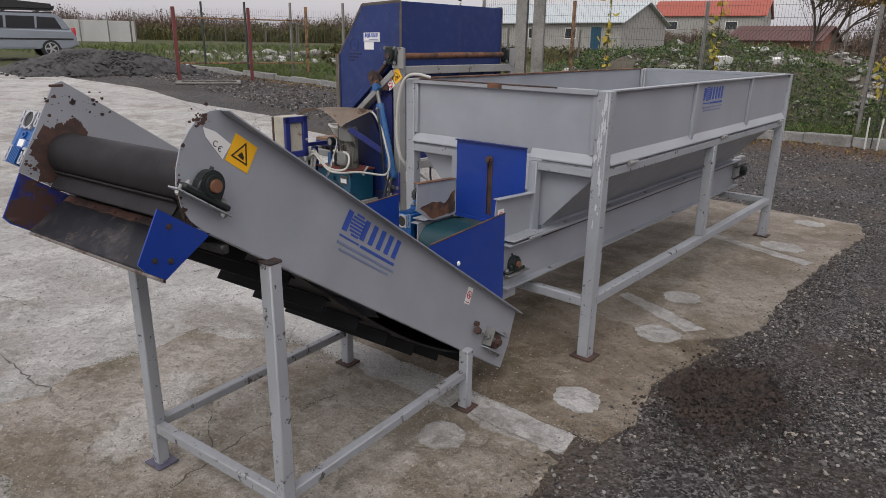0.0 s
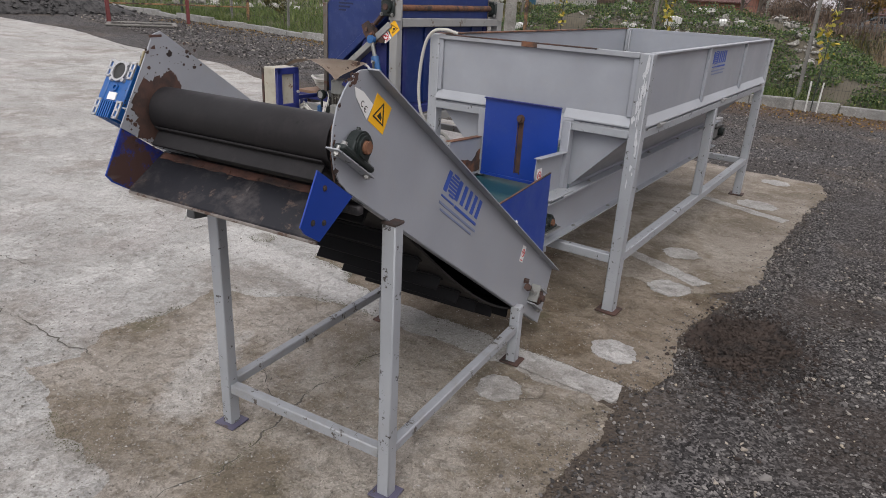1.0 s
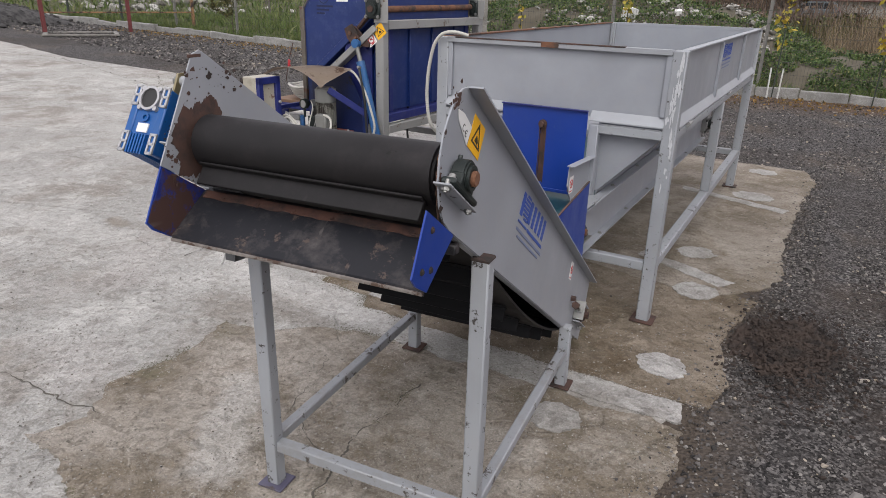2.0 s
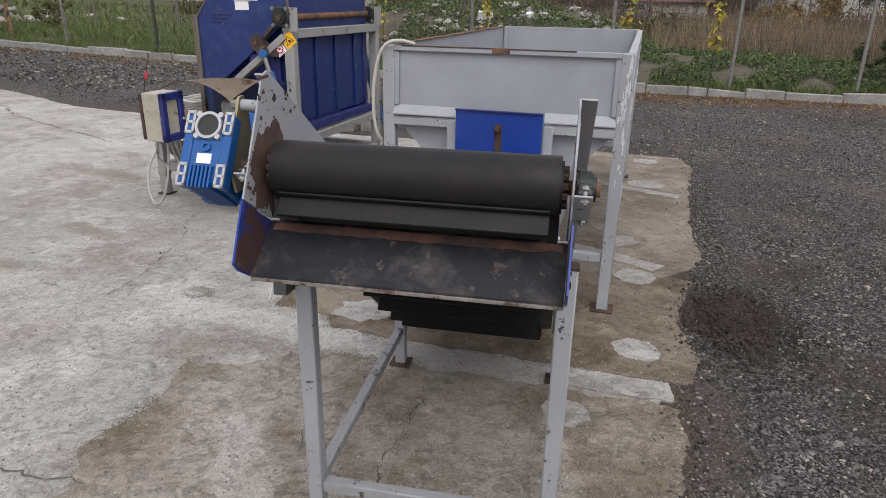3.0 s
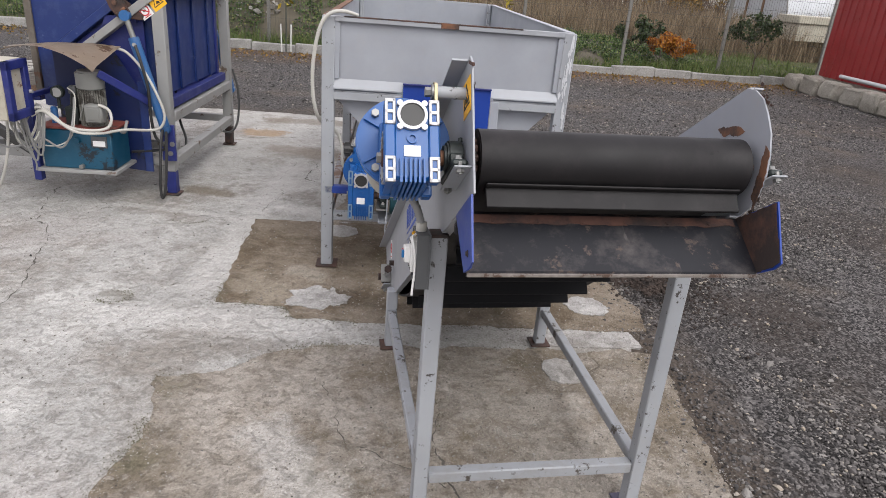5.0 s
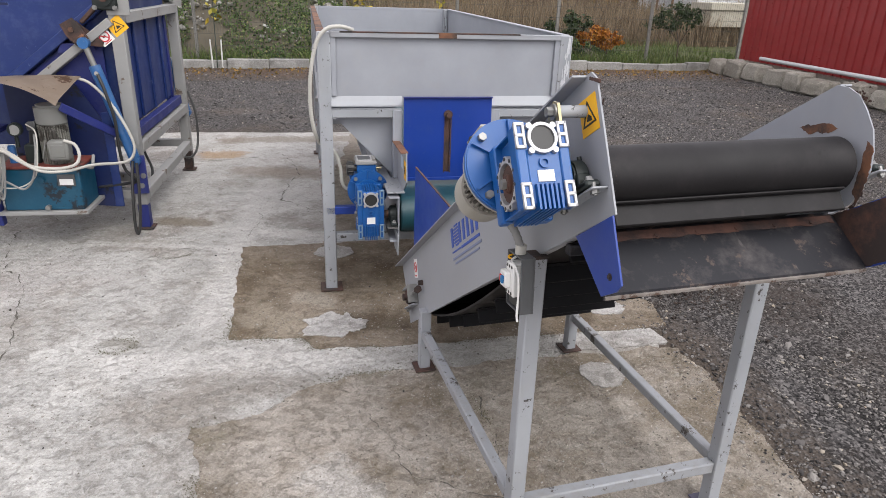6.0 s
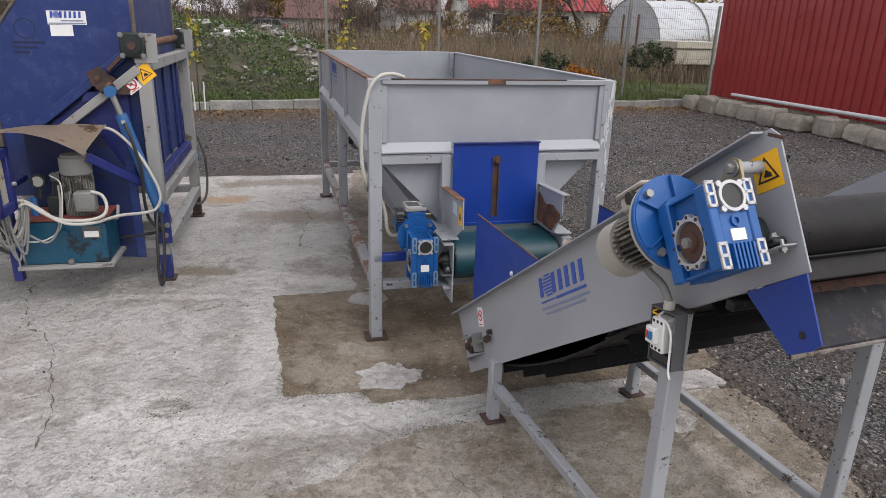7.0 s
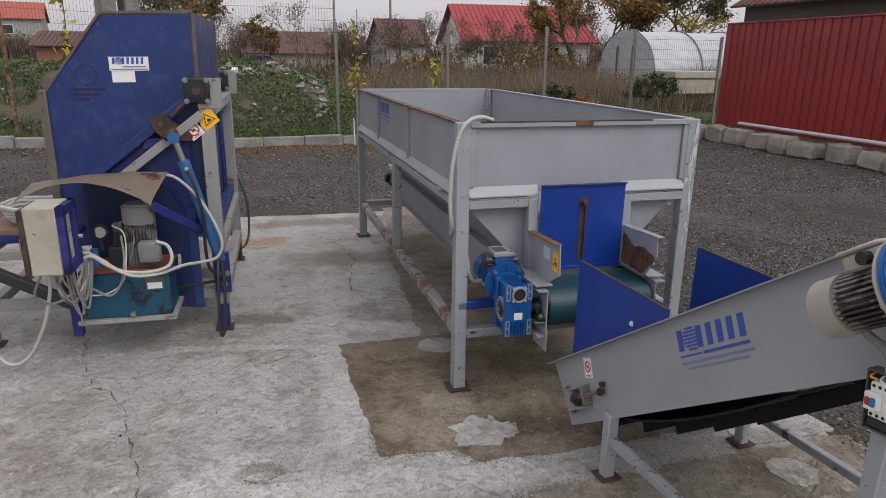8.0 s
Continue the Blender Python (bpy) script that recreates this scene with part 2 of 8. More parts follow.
hose_black = plain("black_hose", (0.02, 0.02, 0.02), 0.45)
yellow = plain("yellow_sticker", (0.80, 0.42, 0.012), 0.45, 0.0, 0.05)
ink_black = plain("black_ink", (0.02, 0.018, 0.015), 0.5, 0.0, 0.05)
ink_blue = plain("blue_ink", (0.030, 0.075, 0.34), 0.5, 0.0, 0.1)
ink_faint = plain("faint_dark_blue_ink", (0.004, 0.010, 0.050), 0.5, 0.0, 0.1)
ink_pale = plain("pale_blue_ink", (0.16, 0.19, 0.30), 0.5, 0.0, 0.1)
ink_red = plain("red_ink", (0.48, 0.03, 0.04), 0.5, 0.0, 0.1)
sticker_white = plain("white_sticker", (0.70, 0.70, 0.69), 0.45, 0.0, 0.06)
sticker_blue = plain("pale_blue_sticker", (0.42, 0.50, 0.58), 0.45, 0.0, 0.06)
wood = plain("brown_board", (0.17, 0.10, 0.06), 0.7, 0.0, 0.3)
paint_red = plain("red_button", (0.5, 0.02, 0.02), 0.4, 0.0, 0.05)
paint_cyan = plain("blue_button", (0.01, 0.14, 0.35), 0.4, 0.0, 0.05)


def concrete(name, a, b, stain, fine=1.0, rough=0.88, stained=0.5, spots=0.3, moss=0.0, damp=None, rosy=0.0, hair=0.0, relief=0.0, marks=()):
    """Weathered concrete: broad tone, long scuffs, ragged stains, grit and pits. marks: stains and trowelled bands (x0, y0, x1, y1, half width, colour, amount)."""
    m = Mat(name).world_coords()
    c = m.mix(m.ramp(m.noise(0.7, 6, 0.62, None, 0.6), (0.34, 0.0), (0.66, 1.0)), a, b)
    c = m.mix(m.ramp(m.noise(0.32, 4, 0.6, None, 0.8), (0.38, 0.0), (0.62, 0.55)), c, tuple(v * 0.82 for v in a))
    if rosy:
        c = m.mix(m.math("MULTIPLY", m.ramp(m.noise(1.1, 4, 0.6, None, 0.5), (0.5, 0.0), (0.68, 1.0)), rosy), c, (b[0] * 0.95, b[1] * 0.86, b[2] * 0.86))
    if damp:
        c = m.mix(m.ramp(m.noise(1.5, 8, 0.70, None, 0.3), (0.47, 0.0), (0.57, 0.95)), c, damp)
    scuff = m.ramp(m.noise(1.6, 8, 0.68, None, 0.25), (0.48, 0.0), (0.62, 1.0))
    c = m.mix(m.math("MULTIPLY", scuff, stained), c, stain)
    pale = m.ramp(m.noise(2.6, 8, 0.70, None, 0.3), (0.50, 0.0), (0.62, 1.0))
    c = m.mix(m.math("MULTIPLY", pale, 0.5), c, tuple(min(1, v * 1.14) for v in b))
    dirt = m.ramp(m.noise(7.5, 6, 0.72, None, 0.4), (0.56, 0.0), (0.63, 1.0))
    c = m.mix(m.math("MULTIPLY", dirt, 0.55 * stained), c, tuple(v * 0.8 for v in stain))
    # broken skin: crisp patches a few centimetres wide, scaled off darker and floated paler
    flake = m.ramp(m.noise(19.0, 8, 0.74, None, 0.5), (0.535, 0.0), (0.60, 1.0))
    c = m.mix(m.math("MULTIPLY", flake, 0.34 * stained), c, stain)
    skin = m.ramp(m.noise(27.0, 8, 0.74, None, 0.7), (0.56, 0.0), (0.62, 1.0))
    c = m.mix(m.math("MULTIPLY", skin, 0.38), c, tuple(min(1, v * 1.25) for v in b))
    if marks:
        fray = m.math("MULTIPLY", m.math("SUBTRACT", m.noise(7.0, 8, 0.76, None, 0.5), 0.5), 2.6)
    for x0, y0, x1, y1, half, tint, amount in marks:
        step, span = m.n.new("ShaderNodeVectorMath"), math.hypot(x1 - x0, y1 - y0)
        step.operation, step.inputs[1].default_value = "SUBTRACT", (x0, y0, 0)
        m.l.new(m.pos, step.inputs[0])
        along = m.n.new("ShaderNodeVectorMath")
        along.operation, along.inputs[1].default_value = "DOT_PRODUCT", ((x1 - x0) / span, (y1 - y0) / span, 0)
        m.l.new(step.outputs[0], along.inputs[0])
        reach = m.math("MINIMUM", m.math("MAXIMUM", along.outputs["Value"], 0.0), span)
        foot, gap = m.n.new("ShaderNodeVectorMath"), m.n.new("ShaderNodeVectorMath")
        foot.operation, foot.inputs[0].default_value = "SCALE", ((x1 - x0) / span, (y1 - y0) / span, 0)
        m.l.new(reach, foot.inputs["Scale"])
        gap.operation = "DISTANCE"
        m.l.new(step.outputs[0], gap.inputs[0])
        m.l.new(foot.outputs[0], gap.inputs[1])
        c = m.mix(m.math("MULTIPLY", m.ramp(m.math("ADD", m.math("DIVIDE", gap.outputs["Value"], half), fray), (0.45, 1.0), (1.05, 0.0)), amount), c, tint)
    # crisp grit: each cell of a fine mosaic a little lighter or darker
    for scale, amount in ((130.0 * fine, 0.36), (300.0 * fine, 0.30)):
        tone = m.n.new("ShaderNodeRGBToBW")
        m.l.new(m.voronoi(scale, out="Color"), tone.inputs[0])
        c = m.mix(amount, c, m.ramp(tone.outputs[0], (0.18, (0.33, 0.32, 0.30)), (0.5, (0.5, 0.5, 0.5)), (0.82, (0.66, 0.66, 0.66))), "OVERLAY")
    many = m.ramp(m.noise(3.0, 4, 0.6), (0.40, 0.0), (0.62, 1.0))
    grit = m.ramp(m.voronoi(62 * fine), (0.10, 1.0), (0.16, 0.0))
    c = m.mix(m.math("MULTIPLY", m.math("MULTIPLY", grit, many), spots), c, tuple(min(1, v * 1.5) for v in b))
    pit = m.ramp(m.voronoi(41 * fine), (0.06, 1.0), (0.11, 0.0))
    c = m.mix(m.math("MULTIPLY", m.math("MULTIPLY", pit, m.ramp(m.noise(2.2, 3), (0.45, 0.0), (0.6, 1.0))), 0.7), c, tuple(v * 0.45 for v in stain))
    grain = m.noise(140.0, 3, 0.6)
    if moss:
        c = m.mix(m.math("MULTIPLY", m.ramp(m.noise(3.1, 7, 0.7), (0.57, 0.0), (0.70, 1.0)), moss), c, (0.075, 0.078, 0.035))
    height = m.math("ADD", m.math("MULTIPLY", grain, 0.5), m.math("MULTIPLY", m.noise(14.0, 5, 0.65), 1.8))
    height = m.math("ADD", height, m.math("SUBTRACT", m.math("MULTIPLY", skin, 0.35), m.math("MULTIPLY", flake, 0.45)))
    if hair:
        # hairline cracks that wander and break off, and crumbs bedded in the surface
        vein = m.math("ABSOLUTE", m.math("SUBTRACT", m.noise(0.55, 4, 0.5, None, 0.5), 0.5))
        line = m.math("MULTIPLY", m.ramp(vein, (0.0, 1.0), (0.003, 0.0)), m.ramp(m.noise(1.7, 3, 0.5), (0.52, 0.0), (0.60, 1.0)))
        c = m.mix(m.math("MULTIPLY", line, hair), c, tuple(v * 0.5 for v in stain))
        height = m.math("SUBTRACT", height, line)
        crumb = m.math("MULTIPLY", m.ramp(m.voronoi(23.0), (0.10, 1.0), (0.20, 0.0)), m.ramp(m.noise(1.9, 4, 0.6), (0.48, 0.0), (0.58, 1.0)))
        height = m.math("ADD", height, m.math("MULTIPLY", crumb, 1.2))
    if relief:
        height = m.math("ADD", height, m.math("MULTIPLY", m.noise(5.5, 8, 0.70, None, 0.5), 3.4 * relief))
    m.bump(height, 0.8, 0.011)
    return m.done(c, rough, spec=0.25)


mud_mat = plain("edge_mud", (0.078, 0.060, 0.046), 0.95, 0.0, 0.4, 25.0, 0.5)
moss_mat = plain("moss_and_dirt", (0.105, 0.100, 0.058), 0.95, 0.0, 0.5, 25.0, 0.5)
PALE, BROWN, RUSTY = (0.515, 0.505, 0.485), (0.205, 0.172, 0.130), (0.33, 0.215, 0.105)
SLAB_MARKS = [(-2.81, 5.0, -2.85, 2.75, 0.13, PALE, 0.65), (-3.1, 2.36, -2.3, 2.32, 0.15, PALE, 0.7), (-2.68, 3.86, -2.44, 3.80, 0.11, PALE, 0.8), (-3.7, 3.74, -2.9, 3.60, 0.05, PALE, 0.5),
              (-3.34, 4.10, -3.14, 4.06, 0.11, (0.185, 0.158, 0.118), 0.75), (-3.38, 5.86, -3.22, 5.88, 0.17, RUSTY, 0.7), (-3.3, 6.45, -2.2, 6.5, 0.16, BROWN, 0.6), (-3.0, 5.3, -2.3, 5.2, 0.20, (0.26, 0.222, 0.18), 0.6),
              (-3.24, 2.54, -3.13, 2.50, 0.045, (0.115, 0.104, 0.075), 0.45), (-4.7, 3.1, -4.3, 3.0, 0.10, BROWN, 0.55), (-5.9, 4.3, -5.2, 4.2, 0.14, BROWN, 0.5), (-4.55, 2.45, -4.40, 2.42, 0.07, BROWN, 0.5), (-4.9, 4.9, -7.6, 5.3, 0.12, PALE, 0.45), (-5.6, 2.0, -4.2, 2.3, 0.16, PALE, 0.35)]
DAMP_MARKS = [(-2.62, 2.72, -2.52, 2.66, 0.14, (0.30, 0.262, 0.205), 0.7), (-2.42, 2.90, -2.32, 2.84, 0.09, (0.33, 0.30, 0.25), 0.6), (-2.2, 2.62, -1.4, 2.6, 0.12, (0.085, 0.064, 0.042), 0.6), (-1.9, 3.2, -1.3, 3.1, 0.2, (0.10, 0.078, 0.052), 0.5)]
slab_mat = concrete("pale_concrete", (0.352, 0.346, 0.328), (0.488, 0.483, 0.463), (0.252, 0.231, 0.205), 1.0, stained=0.85, spots=0.12, rosy=0.3, hair=0.22, relief=1.25, marks=SLAB_MARKS)
brown_mat = concrete("brown_worn_concrete", (0.285, 0.255, 0.217), (0.41, 0.378, 0.338), (0.160, 0.134, 0.100), 1.2, stained=0.75, spots=0.8, moss=0.4, damp=(0.186, 0.156, 0.118), hair=0.25, relief=1.1, marks=[(-2.0, 1.2, -2.3, 1.6, 0.12, PALE, 0.5), (-1.2, 0.3, -1.5, 1.0, 0.16, BROWN, 0.5)])
damp_mat = concrete("damp_brown_concrete", (0.175, 0.142, 0.106), (0.28, 0.240, 0.192), (0.100, 0.076, 0.049), 1.2, stained=0.7, spots=0.6, moss=0.45, damp=(0.125, 0.095, 0.062), relief=1.0, marks=DAMP_MARKS)
tan_mat = concrete("tan_concrete", (0.25, 0.218, 0.18), (0.345, 0.312, 0.27), (0.14, 0.117, 0.088), 1.2, stained=0.65, damp=(0.18, 0.151, 0.114), relief=0.8)
mortar_mat = concrete("grey_mortar", (0.345, 0.335, 0.32), (0.46, 0.45, 0.435), (0.21, 0.195, 0.175), 1.6, stained=0.75, spots=0.5, relief=0.6)
kerb_mat = concrete("kerb_concrete", (0.24, 0.24, 0.235), (0.36, 0.355, 0.34), (0.15, 0.145, 0.13), 1.0)
block_mat = concrete("block_concrete", (0.23, 0.215, 0.185), (0.36, 0.34, 0.30), (0.14, 0.125, 0.10), 1.0, moss=0.4)
pole_mat = concrete("pole_concrete", (0.20, 0.195, 0.18), (0.30, 0.29, 0.27), (0.12, 0.115, 0.10), 1.0)


def gravel_material():
    m = Mat("dark_gravel").world_coords()
    cell = m.voronoi(115.0, out="Color")
    grey = m.n.new("ShaderNodeRGBToBW")
    m.l.new(cell, grey.inputs[0])
    c = m.ramp(grey.outputs[0], (0.22, (0.008, 0.008, 0.008)), (0.5, (0.042, 0.039, 0.039)), (0.78, (0.17, 0.16, 0.155)))
    coarse = m.n.new("ShaderNodeRGBToBW")
    m.l.new(m.voronoi(58.0, out="Color"), coarse.inputs[0])
    c = m.mix(m.ramp(m.noise(7.0, 4), (0.45, 0.0), (0.6, 0.8)), c, m.ramp(coarse.outputs[0], (0.25, (0.009, 0.009, 0.009)), (0.55, (0.048, 0.045, 0.045)), (0.8, (0.18, 0.17, 0.165))))
    big = m.ramp(m.noise(0.55, 6, 0.65, None, 0.5), (0.46, 0.0), (0.64, 1.0))
    c = m.mix(m.math("MULTIPLY", big, 0.6), c, (0.040, 0.032, 0.027))
    warm = m.ramp(m.noise(0.9, 5, 0.6), (0.52, 0.0), (0.7, 1.0))
    c = m.mix(m.math("MULTIPLY", warm, 0.35), c, (0.16, 0.125, 0.09))
    for sx, sy, sr in ((0.02, 2.80, 0.36), (-0.20, 4.05, 0.34), (-0.55, 3.25, 0.36), (0.9, 1.7, 0.4), (1.4, 4.2, 0.6)):
        d = m.n.new("ShaderNodeVectorMath")
        d.operation = "DISTANCE"
        m.l.new(m.pos, d.inputs[0])
        d.inputs[1].default_value = (sx, sy, 0)
        wob = m.math("ADD", m.math("DIVIDE", d.outputs["Value"], sr), m.math("MULTIPLY", m.math("SUBTRACT", m.noise(3.5, 7, 0.74), 0.5), 2.6))
        c = m.mix(m.math("MULTIPLY", m.ramp(wob, (0.45, 1.0), (1.1, 0.0)), 0.55), c, (0.040, 0.030, 0.024))
    # mud along the slab's edge
    sep0 = m.n.new("ShaderNodeSeparateXYZ")
    m.l.new(m.pos, sep0.inputs[0])
    rim = m.math("ADD", sep0.outputs[0], m.math("MULTIPLY", m.math("SUBTRACT", m.noise(4.0, 6, 0.7), 0.5), 0.5))
    late = m.ramp(m.math("MULTIPLY", sep0.outputs[1], 0.2), (0.46, 1.0), (0.56, 0.0))
    c = m.mix(m.math("MULTIPLY", m.math("MULTIPLY", m.ramp(m.math("ADD", rim, 1.0), (0.38, 1.0), (0.52, 0.0)), late), 0.85), c, m.mix(m.noise(20.0, 6, 0.7), (0.050, 0.040, 0.033), (0.105, 0.088, 0.074)))
    lip = m.ramp(m.math("ADD", rim, 1.0), (0.22, 1.0), (0.36, 0.0))
    near = m.ramp(m.math("MULTIPLY", sep0.outputs[1], 0.1), (0.655, 1.0), (0.70, 0.0))
    c = m.mix(m.math("MULTIPLY", m.math("MULTIPLY", lip, near), 0.8), c, m.mix(m.noise(24.0, 6, 0.7), (0.045, 0.034, 0.026), (0.115, 0.094, 0.074)))
    # leaf litter and soil along the kerb, then grass beyond it
    sep = m.n.new("ShaderNodeSeparateXYZ")
    m.l.new(m.pos, sep.inputs[0])
    far = m.math("SUBTRACT", sep.outputs[1], m.math("MULTIPLY", sep.outputs[0], 0.061))
    edge = m.math("ADD", far, m.math("MULTIPLY", m.math("SUBTRACT", m.noise(0.8, 5), 0.5), 2.0))
    litter = m.ramp(m.math("DIVIDE", edge, 20.0), (0.54, 0.0), (0.60, 1.0))
    leaf = m.ramp(m.noise(30.0, 4, 0.7), (0.35, (0.045, 0.028, 0.018)), (0.65, (0.15, 0.085, 0.045)))
    near_side = m.ramp(m.math("ADD", m.math("MULTIPLY", sep.outputs[0], 0.1), 1.0), (0.30, 0.0), (0.60, 1.0))
    c = m.mix(m.math("MULTIPLY", m.math("MULTIPLY", litter, near_side), 0.7), c, leaf)
    field = m.ramp(m.noise(1.5, 6, 0.7), (0.3, (0.042, 0.046, 0.020)), (0.7, (0.085, 0.088, 0.035)))
    past = m.math("MAXIMUM", m.math("GREATER_THAN", far, 12.60), m.math("GREATER_THAN", m.math("SUBTRACT", 0.0, sep.outputs[0]), 21.5))
    c = m.mix(past, c, field)
    m.bump(m.math("ADD", m.voronoi(75.0), m.math("MULTIPLY", m.noise(25.0, 4), 0.6)), 0.9, 0.012)
    return m.done(c, 0.9, spec=0.25)


gravel_mat = gravel_material()


def stone_material(name, stops):
    m = Mat(name)
    geo = m.n.new("ShaderNodeNewGeometry")
    m.pos = geo.outputs["Position"]
    c = m.ramp(geo.outputs["Random Per Island"], *stops)
    c = m.mix(m.math("MULTIPLY", m.noise(60.0, 4), 0.5), c, (0.05, 0.045, 0.04))
    return m.done(c, 0.88, spec=0.25)


stones_mat = stone_material("gravel_stones", ((0.0, (0.016, 0.016, 0.016)), (0.4, (0.062, 0.058, 0.058)), (0.75, (0.16, 0.15, 0.145)), (0.95, (0.31, 0.295, 0.275)), (1.0, (0.42, 0.36, 0.28))))
grit_mat = stone_material("concrete_grit", ((0.0, (0.14, 0.125, 0.105)), (0.5, (0.30, 0.28, 0.25)), (1.0, (0.52, 0.50, 0.47))))
rubble_mat = stone_material("rubble_stones", ((0.0, (0.16, 0.15, 0.13)), (0.6, (0.34, 0.33, 0.30)), (1.0, (0.55, 0.54, 0.51))))


def leaf_material(name, stops, rough=0.6):
    m = Mat(name)
    geo = m.n.new("ShaderNodeNewGeometry")
    c = m.ramp(geo.outputs["Random Per Island"], *stops)
    return m.done(c, rough, spec=0.25)


grass_mat = leaf_material("grass_blades", ((0.0, (0.045, 0.072, 0.018)), (0.6, (0.088, 0.128, 0.034)), (1.0, (0.155, 0.160, 0.062))))
ivy_mat = leaf_material("ivy_leaves", ((0.0, (0.020, 0.042, 0.014)), (0.5, (0.060, 0.105, 0.030)), (0.85, (0.125, 0.175, 0.055)), (1.0, (0.22, 0.20, 0.085))))
reed_mat = leaf_material("dry_grass_stalks", ((0.0, (0.085, 0.065, 0.042)), (0.5, (0.18, 0.135, 0.088)), (1.0, (0.30, 0.235, 0.155))))
brush_mat = leaf_material("dull_brush", ((0.0, (0.07, 0.05, 0.04)), (0.6, (0.13, 0.095, 0.075)), (1.0, (0.19, 0.13, 0.085))))
orange_leaf = leaf_material("orange_leaves", ((0.0, (0.16, 0.045, 0.012)), (0.5, (0.33, 0.12, 0.018)), (1.0, (0.45, 0.22, 0.03))))
yellow_leaf = leaf_material("yellow_leaves", ((0.0, (0.12, 0.13, 0.02)), (0.5, (0.32, 0.27, 0.04)), (1.0, (0.42, 0.30, 0.04))))
autumn_leaf = leaf_material("autumn_leaves", ((0.0, (0.07, 0.055, 0.02)), (0.5, (0.17, 0.11, 0.03)), (1.0, (0.28, 0.16, 0.04))))
dark_leaf = leaf_material("dark_green_leaves", ((0.0, (0.012, 0.022, 0.008)), (0.6, (0.035, 0.058, 0.02)), (1.0, (0.07, 0.09, 0.035))))
olive_leaf = leaf_material("olive_leaves", ((0.0, (0.03, 0.035, 0.012)), (0.6, (0.075, 0.075, 0.025)), (1.0, (0.14, 0.12, 0.04))))
bark = plain("bark", (0.075, 0.058, 0.045), 0.9, 0.0, 0.35)
twig_mat = plain("bare_twigs", (0.085, 0.065, 0.055), 0.9, 0.0, 0.3)


# ---- ground, slab and paving ----
def ragged(pts, step=0.05, rough=0.03, seed=0.0, scale=3.0):
    """A closed outline with wandering edges."""
    out = []
    for a, b in zip(pts, pts[1:] + pts[:1]):
        a, b = Vector((*a, 0)), Vector((*b, 0))
        k = max(1, int((b - a).length / step))
        for s in range(k):
            p = a.lerp(b, s / k)
            q = p * scale + Vector((seed, seed * 1.7, seed))
            p = p + rough * (noise.noise_vector(q) + 0.6 * noise.noise_vector(q * 3.1) + 0.35 * noise.noise_vector(q * 8.3))
            out.append((p.x, p.y))
    return out


def sheet(name, pts, z, thick, material, parent, label=""):
    bm = prism(B(), pts, "z", z - thick, z)
    bmesh.ops.triangulate(bm, faces=[f for f in bm.faces if len(f.verts) > 4])
    return part(name, bm, material, parent, label, None)


def rise(x):
    """The land climbs gently towards the far gate."""
    return 0.03 * min(max(0.0, -x - 5.0), 27.0) + 0.008 * max(0.0, -x - 32.0)


def build_ground():
    near_x = np.arange(-8, 7.01, 0.22)
    xs = np.concatenate([[-900, -300, -120, -60, -40, -30, -24, -20, -16, -12, -10], near_x, [9, 12, 16, 22, 30, 45, 80, 250, 900]])
    ys = np.concatenate([[-900, -200, -60, -20, -8, -4, -2], np.arange(-1, 15.01, 0.22), [17, 20, 25, 32, 45, 70, 150, 900]])
    verts, faces = [], []
    for y in ys:
        for x in xs:
            z = -0.022
            if abs(x) < 13 and y < 14:
                z += 0.022 * noise.noise((x * 0.9, y * 0.9, 0)) + 0.008 * noise.noise((x * 3.3, y * 3.3, 5))
                if x < -1.25 and y < 6.3:
                    z = -0.08
                elif x < -0.5 and y < 7.3:
                    z = -0.004 + 0.25 * (z + 0.022)
            if y - 0.061 * x > 12.72:
                z += 0.08
            verts.append((float(x), float(y), float(z + rise(x))))
    w = len(xs)
    for j in range(len(ys) - 1):
        for i in range(w - 1):
            faces.append((j * w + i, j * w + i + 1, (j + 1) * w + i + 1, (j + 1) * w + i))
    ob = raw("ground", verts, faces, gravel_mat, None, True)
    tagged(ob, "dark grey crushed gravel yard with soil and grass beyond", "ground", kind="structure")


build_ground()

slab = thing("pavement", pose(0, 0, 0), "worn pale concrete slab with brown patches and cracks", "pavement", kind="structure")
SLAB = [(-0.90, -8), (-0.84, 0.5), (-0.84, 2.2), (-0.84, 3.0), (-0.84, 4.0), (-0.84, 5.6), (-0.86, 6.4), (-0.95, 6.84),
        (-2.0, 6.84), (-2.5, 6.78), (-3.5, 6.80), (-5.0, 6.72), (-5.0, -8)]
SLAB_FAR = [(-5.0, 6.72), (-6.6, 6.68), (-8.3, 6.55), (-10.1, 7.05), (-12.6, 6.78), (-15.6, 7.15), (-19.6, 6.6), (-22.2, 5.7), (-31.9, 4.6), (-31.9, -8), (-5.0, -8)]
sheet("slab", ragged(SLAB, 0.06, 0.035, 2.0, 2.0), 0.0, 0.12, slab_mat, slab)
far_slab = sheet("slab", ragged(SLAB_FAR, 0.06, 0.035, 2.0, 2.0), 0.0, 0.12, slab_mat, slab)
for v in far_slab.data.vertices:
    v.co.z += 0.03 * (-v.co.x - 5.0)
BROWN_A = [(-2.82, 3.62), (-2.74, 2.52), (-2.43, 2.50), (-2.36, 2.40), (-1.95, 2.40), (-1.3, 2.43), (-0.72, 2.46), (-0.69, 2.7), (-0.79, 3.05), (-0.72, 3.62), (-0.95, 3.66), (-1.3, 3.68), (-1.9, 3.76), (-2.3, 3.64)]
